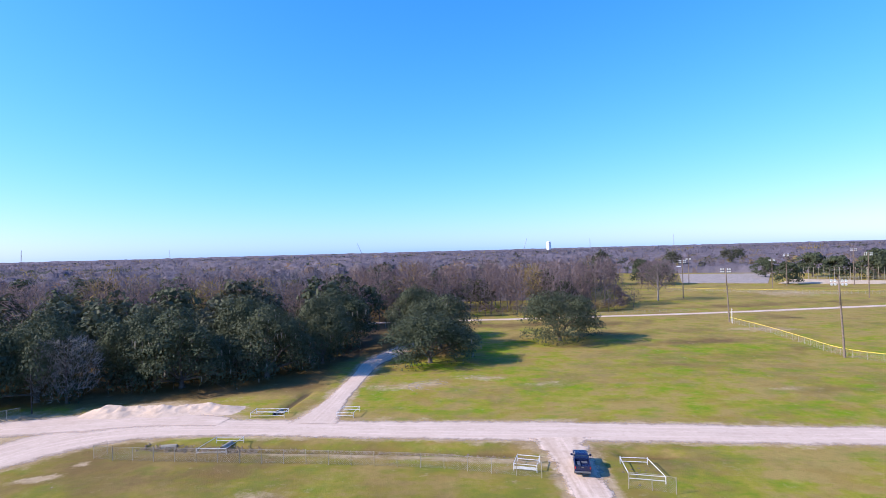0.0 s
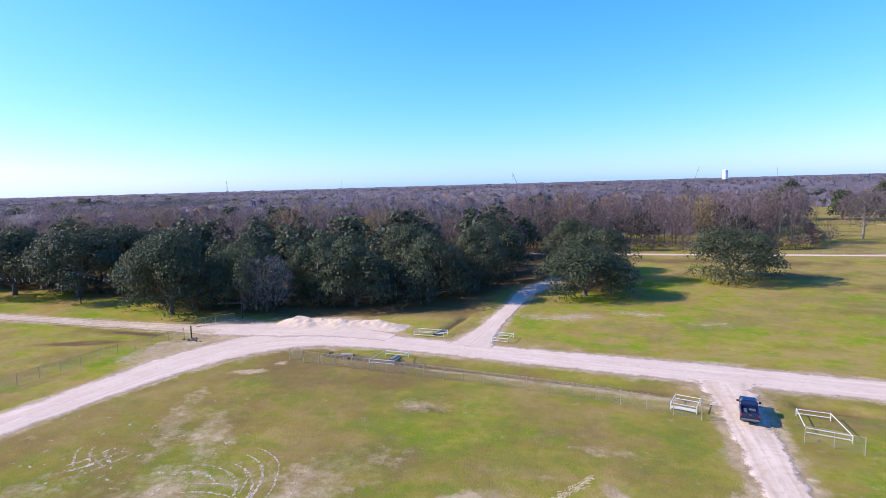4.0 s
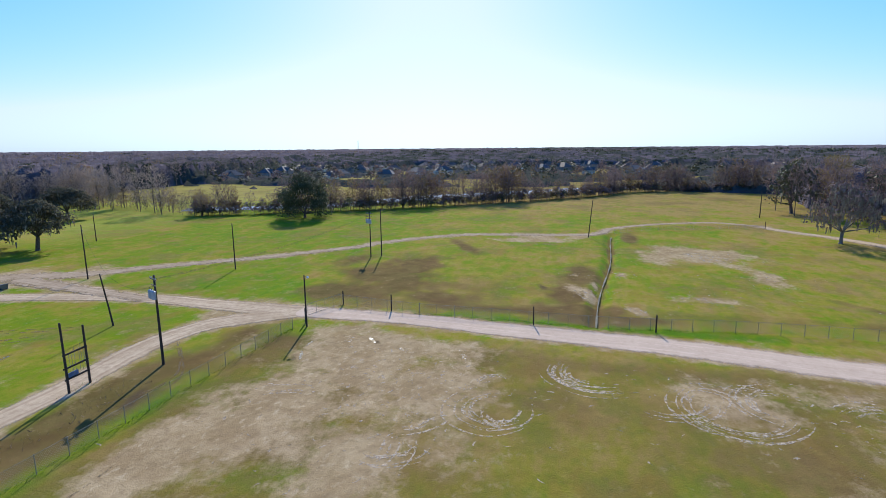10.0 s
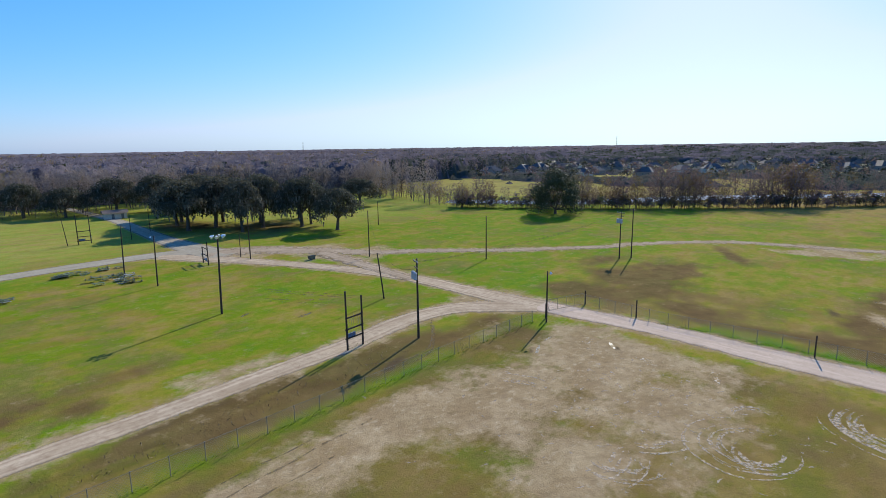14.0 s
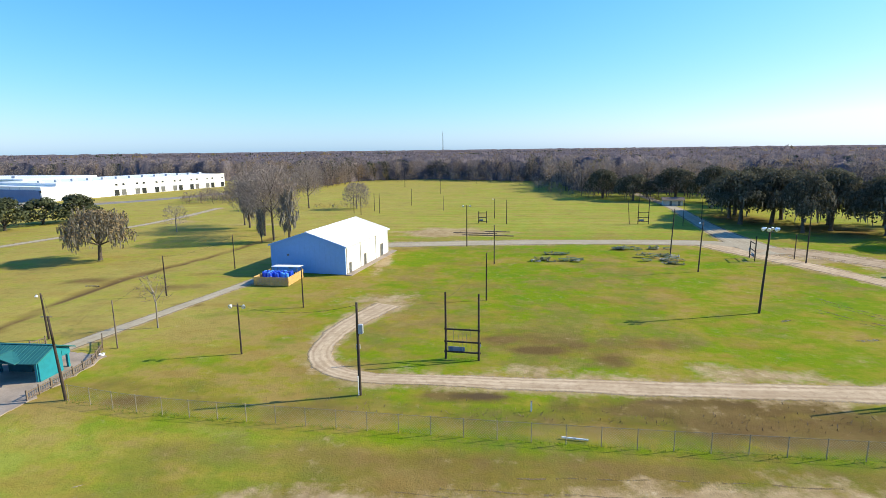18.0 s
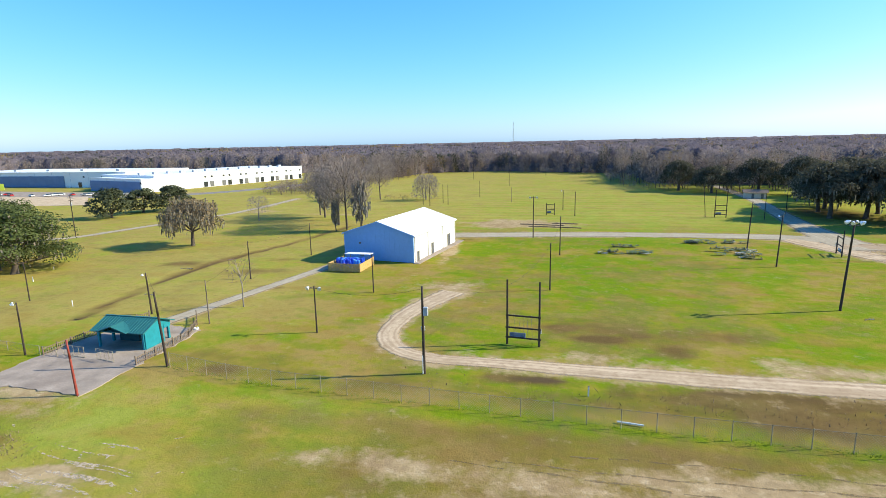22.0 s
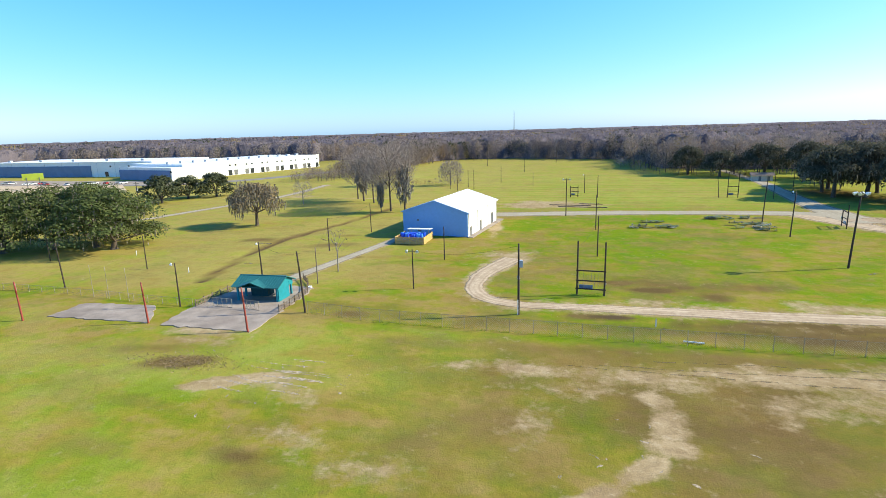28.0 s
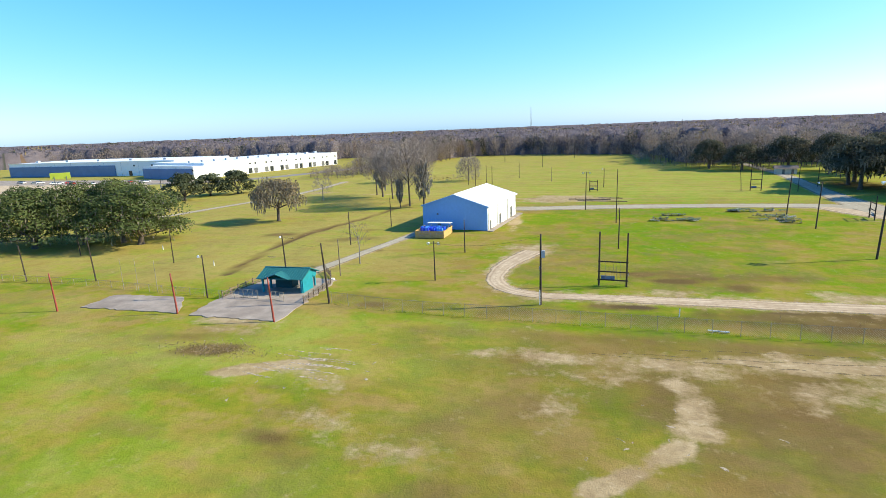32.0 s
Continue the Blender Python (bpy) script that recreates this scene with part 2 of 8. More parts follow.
def gravel(name, a, bcol, dark, scale=0.25, thin=0.55):
    m, nt, b = tree_of(name)
    p = world_pos(nt)
    big, mid, fine = noise_tex(nt, p, scale, 5.0, 0.6), noise_tex(nt, p, scale * 5, 4.0), noise_tex(nt, p, 9.0, 3.0)
    c = mix_col(nt, map_range(nt, big, 0.35, 0.65), a, bcol)
    c = mix_col(nt, map_range(nt, mid, 0.5, 0.75, 0, 0.6), c, dark)
    c = mix_col(nt, map_range(nt, fine, 0.45, 0.8, 0, 0.35), c, dark)
    lane, run = nt.nodes.new("ShaderNodeAttribute"), nt.nodes.new("ShaderNodeAttribute")
    lane.attribute_name, run.attribute_name = "lane", "run"
    both = nt.nodes.new("ShaderNodeCombineXYZ")
    nt.links.new(math_node(nt, "MULTIPLY", run.outputs["Fac"], 0.045), both.inputs[0])
    nt.links.new(math_node(nt, "MULTIPLY", lane.outputs["Fac"], 0.9), both.inputs[1])
    nt.links.new(math_node(nt, "MULTIPLY", noise_tex(nt, p, 0.3, 4.0, 0.65), 1.6), both.inputs[2])
    wheel = noise_tex(nt, both.outputs[0], 1.6, 5.0, 0.6)
    c = mix_col(nt, map_range(nt, wheel, 0.46, 0.7, 0, 0.4), c, dark)
    c = mix_col(nt, map_range(nt, wheel, 0.46, 0.34, 0, 0.6), c, tuple(min(1, v * 1.12) for v in bcol))
    at = nt.nodes.new("ShaderNodeAttribute")
    at.attribute_name = "rut"
    c = mix_col(nt, map_range(nt, math_node(nt, "ADD", at.outputs["Fac"], math_node(nt, "SUBTRACT", mid, 0.5)), 0.25, 0.9, 0, 0.8), c, dark)
    nt.links.new(c, b.inputs["Base Color"])
    brim = nt.nodes.new("ShaderNodeAttribute")
    brim.attribute_name = "brim"
    torn = math_node(nt, "MULTIPLY", math_node(nt, "SUBTRACT", noise_tex(nt, p, 0.45, 7.0, 0.7), 0.5), thin)
    nt.links.new(map_range(nt, math_node(nt, "ADD", brim.outputs["Fac"], torn), 0.72, 1.0, 1.0, 0.0), b.inputs["Alpha"])
    b.inputs["Roughness"].default_value = 1.0
    b.inputs["Specular IOR Level"].default_value = 0.03
    bump(nt, b, math_node(nt, "ADD", fine, mid), 0.4, 0.05)
    return m


def ragged(m, scale, most=0.62, low=0.40, high=0.58):
    """Lets the ground show through in uneven spots, for thin scrapes."""
    nt = m.node_tree
    nt.links.new(map_range(nt, noise_tex(nt, world_pos(nt), scale, 6.0, 0.75), low, high, 0.0, most), nt.nodes["Principled BSDF"].inputs["Alpha"])


M = {}
M["ground"] = ground_material()
M["gravel"] = gravel("pale_gravel", (0.525, 0.395, 0.295), (0.585, 0.45, 0.34), (0.455, 0.335, 0.24))
M["dirt_road"] = gravel("packed_dirt", (0.42, 0.315, 0.205), (0.54, 0.42, 0.29), (0.29, 0.20, 0.125))
M["worn_track"] = gravel("worn_dirt_track", (0.32, 0.24, 0.158), (0.44, 0.34, 0.24), (0.25, 0.175, 0.105), thin=3.4)
M["worn_drive"] = gravel("worn_pink_earth", (0.53, 0.39, 0.28), (0.61, 0.465, 0.345), (0.42, 0.30, 0.20), thin=1.8)
M["concrete_road"] = gravel("old_concrete", (0.34, 0.29, 0.21), (0.40, 0.345, 0.26), (0.26, 0.215, 0.15), thin=0.35)
M["asphalt"] = gravel("worn_asphalt", (0.20, 0.185, 0.17), (0.27, 0.25, 0.23), (0.14, 0.13, 0.12), thin=0.1)
M["concrete"] = plain("concrete_slab", (0.325, 0.265, 0.215), 0.95, scale=0.35, var=0.3, stain=(0.2, 0.155, 0.125), spec=0.15)
M["sand"] = gravel("heaped_sand", (0.50, 0.37, 0.26), (0.55, 0.415, 0.295), (0.44, 0.32, 0.215), 0.6)
M["clod"] = plain("dry_earth_clods", (0.235, 0.165, 0.10), 0.95, var=0.5, scale=2, relief=0.4)
M["water"] = plain("canal_water", (0.10, 0.12, 0.13), 0.08, var=0.1, relief=0.02, spec=0.6)
M["mud_water"] = plain("puddle_water", (0.15, 0.125, 0.09), 0.45, var=0.3, relief=0.0, spec=0.4)
ragged(M["mud_water"], 1.1, 0.9)
M["standing_water"] = plain("standing_water", (0.40, 0.33, 0.25), 0.6, var=0.3, scale=3, relief=0.0, spec=0.35)
ragged(M["standing_water"], 1.6, 0.85, 0.54, 0.6)
M["pole_wood"] = plain("creosoted_wood", (0.055, 0.038, 0.028), 0.85, var=0.35, scale=3)
M["grey_wood"] = plain("weathered_wood", (0.19, 0.14, 0.10), 0.85, var=0.3, scale=3)
M["new_wood"] = plain("yellow_timber", (0.55, 0.34, 0.12), 0.75, var=0.2, scale=2)
M["red_paint"] = plain("red_painted_wood", (0.28, 0.05, 0.035), 0.6, var=0.25, scale=2)
M["galv"] = plain("galvanised_steel", (0.31, 0.265, 0.19), 0.8, 0.0, var=0.15, scale=2)
M["steel_dark"] = plain("dull_steel", (0.16, 0.16, 0.16), 0.55, 0.5, var=0.2)
M["white_paint"] = plain("white_painted_steel", (0.78, 0.78, 0.77), 0.5, var=0.06, stain=(0.5, 0.45, 0.4))
M["barrier_paint"] = plain("worn_white_pipe_paint", (0.6, 0.585, 0.55), 0.6, var=0.12, scale=3, stain=(0.36, 0.28, 0.2))
M["white_metal"] = plain("white_metal_roof", (0.80, 0.80, 0.80), 0.42, 0.0, var=0.04, relief=0.03)
M["white_wall"] = plain("white_metal_siding", (0.74, 0.75, 0.76), 0.5, var=0.05, relief=0.05)
M["white_warehouse"] = plain("white_tilt_panel", (0.80, 0.79, 0.76), 0.7, var=0.05, scale=0.1)
M["blue_wall"] = plain("blue_wall_panel", (0.13, 0.20, 0.33), 0.6, var=0.1, scale=0.2)
M["teal"] = plain("teal_painted_wood", (0.012, 0.22, 0.27), 0.6, var=0.12)
# the teal again, darkened in colour for the shade under the pavilion roof
M["teal_shade"] = plain("teal_boards_in_shade", (0.008, 0.075, 0.09), 0.8, var=0.2)
M["teal_roof"] = plain("green_metal_roof", (0.022, 0.135, 0.135), 0.6, 0.0, var=0.1)
M["blue_plastic"] = plain("bright_blue_plastic", (0.02, 0.09, 0.62), 0.35, var=0.15, relief=0)
M["pale_blue_plastic"] = plain("sun_bleached_blue_plastic", (0.10, 0.36, 0.85), 0.4, var=0.15, relief=0)
M["grey_box"] = plain("grey_enamel", (0.40, 0.43, 0.47), 0.45, 0.2, var=0.1)
M["board_blue"] = plain("faded_blue_board", (0.13, 0.17, 0.26), 0.6, var=0.2, stain=(0.3, 0.31, 0.33))
# white siding of the shaded gable; the blue of skylit shade is in the colour
M["gable_shade"] = plain("white_siding_blue_shade", (0.20, 0.39, 0.70), 0.55, var=0.05, relief=0.05)
M["lamp"] = plain("lamp_reflector_aluminium", (0.78, 0.79, 0.8), 0.3, 0.3, var=0.05, relief=0)
M["glass_dark"] = plain("dark_glass", (0.03, 0.035, 0.04), 0.08, var=0.1, relief=0, spec=0.7)
M["yellow"] = plain("yellow_fence_cap", (0.74, 0.55, 0.07), 0.6, var=0.15)
M["truck_paint"] = plain("dark_blue_car_paint", (0.012, 0.018, 0.055), 0.25, 0.2, var=0.1, relief=0, spec=0.6)
M["truck_bed"] = plain("scuffed_bed_liner", (0.05, 0.05, 0.055), 0.8, var=0.25)
M["rubber"] = plain("black_rubber", (0.02, 0.02, 0.02), 0.85)
M["tail_red"] = plain("red_lamp_lens", (0.45, 0.02, 0.02), 0.3, relief=0)
M["car_white"] = plain("white_car_paint", (0.75, 0.75, 0.75), 0.3, var=0.04, relief=0)
M["car_red"] = plain("red_car_paint", (0.5, 0.03, 0.03), 0.3, var=0.06, relief=0)
M["car_grey"] = plain("grey_car_paint", (0.2, 0.21, 0.22), 0.3, var=0.06, relief=0)
M["billboard"] = plain("yellow_green_sign", (0.42, 0.50, 0.05), 0.5, var=0.1, scale=0.3)
M["roof_grey"] = plain("grey_shingle_roof", (0.10, 0.095, 0.10), 0.85, var=0.3, scale=0.6)
M["roof_brown"] = plain("brown_shingle_roof", (0.15, 0.11, 0.09), 0.85, var=0.3, scale=0.6)
M["brick_wall"] = plain("pale_brick", (0.36, 0.27, 0.22), 0.85, var=0.2, scale=0.8)
M["cream_wall"] = plain("cream_siding", (0.55, 0.5, 0.42), 0.8, var=0.1)
M["bark"] = plain("oak_bark", (0.11, 0.085, 0.065), 0.9, var=0.35, scale=2.5, relief=0.5)
M["wood_bark"] = plain("dark_grey_bark", (0.13, 0.10, 0.085), 0.95, var=0.3, scale=1.5, relief=0.0)
M["pale_bark"] = plain("grey_bark", (0.24, 0.205, 0.175), 0.9, var=0.3, scale=1.5, relief=0.4)
M["oak_leaf"] = foliage("live_oak_leaves", ((0.06, 0.07, 0.036), (0.094, 0.106, 0.054), (0.115, 0.116, 0.066)), translucent=0.2)
# olive leaves, lightened: the sun on the pavilion oaks is put into the colour
M["olive_leaf"] = foliage("sunlit_olive_leaves", ((0.078, 0.10, 0.032), (0.125, 0.155, 0.05), (0.15, 0.165, 0.065)), 0.7, translucent=0.25)
M["grove_leaf"] = foliage("dull_grey_green_leaves", ((0.085, 0.082, 0.055), (0.125, 0.12, 0.08), (0.135, 0.12, 0.085)), 0.8, translucent=0.4)
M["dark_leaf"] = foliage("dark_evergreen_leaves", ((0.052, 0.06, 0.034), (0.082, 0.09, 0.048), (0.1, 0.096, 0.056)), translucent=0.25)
M["twig"] = foliage("bare_twigs", ((0.155, 0.114, 0.116), (0.25, 0.188, 0.188), (0.24, 0.165, 0.135)), 0.9, translucent=0.35)
# grey twigs, lightened in colour for haze and front light on the south woods
M["grey_twig"] = foliage("grey_bare_twigs", ((0.25, 0.205, 0.185), (0.38, 0.315, 0.28), (0.34, 0.265, 0.215)), 0.9, translucent=0.3)
# same haze-tinted mauve as the far canopy
M["far_twig"] = foliage("far_hazy_twigs", ((0.16, 0.134, 0.146), (0.205, 0.172, 0.182), (0.205, 0.165, 0.165)), 0.95, translucent=0.4)
M["rust"] = foliage("rusty_autumn_leaves", ((0.20, 0.12, 0.055), (0.33, 0.205, 0.09), (0.28, 0.21, 0.075)), translucent=0.25)
M["grey_moss"] = foliage("dense_grey_moss", ((0.19, 0.178, 0.158), (0.285, 0.262, 0.232), (0.25, 0.23, 0.195)), 0.9, translucent=0.1)
M["moss"] = foliage("hanging_spanish_moss", ((0.19, 0.17, 0.135), (0.29, 0.26, 0.205), (0.27, 0.23, 0.17)), 0.9, translucent=0.2)
M["rust_moss"] = foliage("dull_brown_leaves", ((0.22, 0.155, 0.085), (0.33, 0.245, 0.13), (0.27, 0.235, 0.115)), translucent=0.25)
M["blade"] = foliage("grass_tufts", ((0.09, 0.17, 0.012), (0.15, 0.24, 0.02), (0.18, 0.22, 0.03)), 0.8, translucent=0.3)
M["scrape"] = gravel("scraped_pale_soil", (0.50, 0.40, 0.29), (0.61, 0.50, 0.375), (0.38, 0.29, 0.2), 0.5)
ragged(M["scrape"], 2.2, 0.7)
M["dark_track"] = gravel("dark_wet_ruts", (0.20, 0.145, 0.08), (0.24, 0.175, 0.10), (0.15, 0.105, 0.06), 0.5)
M["clay_pad"] = gravel("reddish_clay", (0.30, 0.19, 0.115), (0.36, 0.24, 0.15), (0.22, 0.135, 0.08), 0.5)
M["ditch_water"] = plain("weedy_ditch_water", (0.24, 0.215, 0.16), 0.95, var=0.4, scale=0.5, relief=0.0, spec=0.03)
M["straw"] = plain("dry_straw", (0.46, 0.35, 0.17), 0.9, var=0.25, scale=3)
M["canopy"] = canopy_material()
M["table_wood"] = plain("grey_green_bench_boards", (0.085, 0.125, 0.065), 0.8, var=0.4, scale=3)
M["pale_board"] = plain("bleached_bench_boards", (0.33, 0.34, 0.30), 0.85, var=0.3, scale=3)

# ---- mesh helpers ----
class Build:
    """Gathers vertices and faces, and becomes one mesh."""

    def __init__(self):
        self.v, self.f = [], []

    def add(self, verts, faces):
        k = len(self.v)
        self.v += [tuple(p) for p in verts]
        self.f += [tuple(i + k for i in f) for f in faces]
        return self

    def box(self, c, s, rz=0.0, chamfer=0.0, rx=0.0):
        """A box about c of size s, its upright or its top edges chamfered."""
        x, y, z = (d / 2 for d in s)
        e = min(chamfer, x * 0.9, y * 0.9, z * 0.9)
        rot = Matrix.Rotation(rz, 3, "Z") @ Matrix.Rotation(rx, 3, "X")
        if e <= 0:
            pts = [(a * x, b * y, d * z) for d in (-1, 1) for a, b in ((-1, -1), (1, -1), (1, 1), (-1, 1))]
            fs = [(3, 2, 1, 0), (4, 5, 6, 7)] + [(i, (i + 1) % 4, (i + 1) % 4 + 4, i + 4) for i in range(4)]
        else:
            ring = lambda q, h: [(a * q[0], b * q[1], h) for a, b in ((-1, -1), (1, -1), (1, 1), (-1, 1))]
            pts = ring((x, y), -z) + ring((x, y), z - e) + ring((x - e, y - e), z)
            fs = [(3, 2, 1, 0), (8, 9, 10, 11)]
            fs += [(k + i, k + (i + 1) % 4, k + (i + 1) % 4 + 4, k + i + 4) for k in (0, 4) for i in range(4)]
        return self.add([rot @ Vector(p) + Vector(c) for p in pts], fs)

    def tube(self, p, q, r0, r1=None, n=8, caps=True):
        p, q = Vector(p), Vector(q)
        r1 = r0 if r1 is None else r1
        axis = (q - p).normalized()
        u = axis.orthogonal().normalized()
        w = axis.cross(u)
        ring = lambda c, r: [c + r * (math.cos(a) * u + math.sin(a) * w) for a in (2 * math.pi * i / n for i in range(n))]
        fs = [(i, (i + 1) % n, (i + 1) % n + n, i + n) for i in range(n)]
        if caps:
            fs += [tuple(range(n - 1, -1, -1)), tuple(range(n, 2 * n))]
        return self.add(ring(p, r0) + ring(q, r1), fs)

    def line(self, pts, r, n=5):
        """One bent tube along the points."""
        pts = [Vector(p) for p in pts]
        rings = []
        for i, p in enumerate(pts):
            axis = (pts[min(i + 1, len(pts) - 1)] - pts[max(i - 1, 0)]).normalized()
            u = axis.cross(Vector((0.1, 0.2, 1)) if abs(axis.z) < 0.9 else Vector((1, 0, 0))).normalized()
            w = axis.cross(u)
            rings += [p + r * (math.cos(a) * u + math.sin(a) * w) for a in (2 * math.pi * k / n for k in range(n))]
        fs = [(i * n + k, i * n + (k + 1) % n, (i + 1) * n + (k + 1) % n, (i + 1) * n + k) for i in range(len(pts) - 1) for k in range(n)]
        return self.add(rings, fs + [tuple(range(n - 1, -1, -1)), tuple(range(len(rings) - n, len(rings)))])

    def slab(self, outline, z0, z1):
        """A prism over an outline that runs counter-clockwise."""
        n = len(outline)
        fs = [tuple(range(n - 1, -1, -1)), tuple(range(n, 2 * n))] + [(i, (i + 1) % n, (i + 1) % n + n, i + n) for i in range(n)]
        return self.add([(x, y, z) for z in (z0, z1) for x, y in outline], fs)

    def mesh(self, name, mat=None, smooth=False):
        me = bpy.data.meshes.new(name)
        me.from_pydata(self.v, [], self.f)
        if mat:
            me.materials.append(mat)
        if smooth:
            me.polygons.foreach_set("use_smooth", [True] * len(me.polygons))
        me.update()
        return me


def part(name, build, material, parent, label="", smooth=False, at=None):
    """One mesh object under a thing or a part. build: a Build, or a mesh that alike parts share."""
    me = build.mesh(name, material, smooth) if isinstance(build, Build) else build
    ob = new(name, me)
    ob.parent = parent
    if at is not None:
        ob.matrix_local = at
    return tagged(ob, label) if label else ob


def thing(name, x, y, z, label, category, group="", rz=0.0, kind=""):
    ob = new(name)
    ob.matrix_world = pose(x, y, z, 0, 0, rz)
    ob.empty_display_size = 0.3
    return tagged(ob, label, category, group, kind)


def structure(name, build, material, label, category, smooth=False):
    ob = new(name, build.mesh(name, material, smooth) if isinstance(build, Build) else build)
    return tagged(ob, label, category, kind="structure")


def worn_outline(pts, step=0.8, jitter=0.16):
    """Points round a slab's outline with a broken, overgrown edge."""
    r, out = random.Random(len(pts) * 7), []
    for (ax, ay), (bx, by) in zip(pts, pts[1:] + pts[:1]):
        n = max(1, int(math.hypot(bx - ax, by - ay) / step))
        out += [(ax + (bx - ax) * k / n + r.gauss(0, jitter), ay + (by - ay) * k / n + r.gauss(0, jitter)) for k in range(n)]
    return out


def quads_mesh(name, verts, faces, mats, index=None, tone=None):
    """A mesh of four-cornered faces from arrays."""
    verts, faces = np.asarray(verts, np.float32), np.asarray(faces, np.int32)
    me = bpy.data.meshes.new(name)
    me.vertices.add(len(verts))
    me.vertices.foreach_set("co", verts.ravel())
    me.loops.add(faces.size)
    me.loops.foreach_set("vertex_index", faces.ravel())
    me.polygons.add(len(faces))
    me.polygons.foreach_set("loop_start", np.arange(0, faces.size, 4, dtype=np.int32))
    me.polygons.foreach_set("loop_total", np.full(len(faces), 4, np.int32))
    for m in mats:
        me.materials.append(m)
    if index is not None:
        me.polygons.foreach_set("material_index", np.asarray(index, np.int32))
    if tone is not None:
        a = me.attributes.new("tone", "FLOAT", "POINT")
        a.data.foreach_set("value", np.asarray(tone, np.float32))
    me.update(calc_edges=True)
    return me


# ---- smooth random relief ----
LATTICE = np.random.RandomState(5).rand(256, 256)


def value_noise(x, y):
    xi, yi = np.floor(x).astype(int), np.floor(y).astype(int)
    fx, fy = x - xi, y - yi
    fx, fy = fx * fx * (3 - 2 * fx), fy * fy * (3 - 2 * fy)
    g = lambda a, b: LATTICE[a % 256, b % 256]
    return (g(xi, yi) * (1 - fx) + g(xi + 1, yi) * fx) * (1 - fy) + (g(xi, yi + 1) * (1 - fx) + g(xi + 1, yi + 1) * fx) * fy


def fbm(x, y, octaves=4):
    total, amp, norm = 0.0, 1.0, 0.0
    for o in range(octaves):
        total = total + amp * value_noise(x * 2**o + 17.3 * o, y * 2**o + 9.1 * o)
        norm += amp
        amp *= 0.55
    return total / norm


def resample(pts, step):
    """Points at even steps along a smooth line through pts; every number of a row is carried along."""
    p = np.asarray(pts, float)
    n = len(p)
    out = []
    for i in range(n - 1):
        a, b, c, d = p[max(i - 1, 0)], p[i], p[i + 1], p[min(i + 2, n - 1)]
        k = max(2, int(np.linalg.norm(c[:2] - b[:2]) / step))
        for t in np.linspace(0, 1, k, endpoint=False):
            out.append(0.5 * (2 * b + (c - a) * t + (2 * a - 5 * b + 4 * c - d) * t * t + (3 * b - a - 3 * c + d) * t**3))
    return np.array(out + [p[-1]])

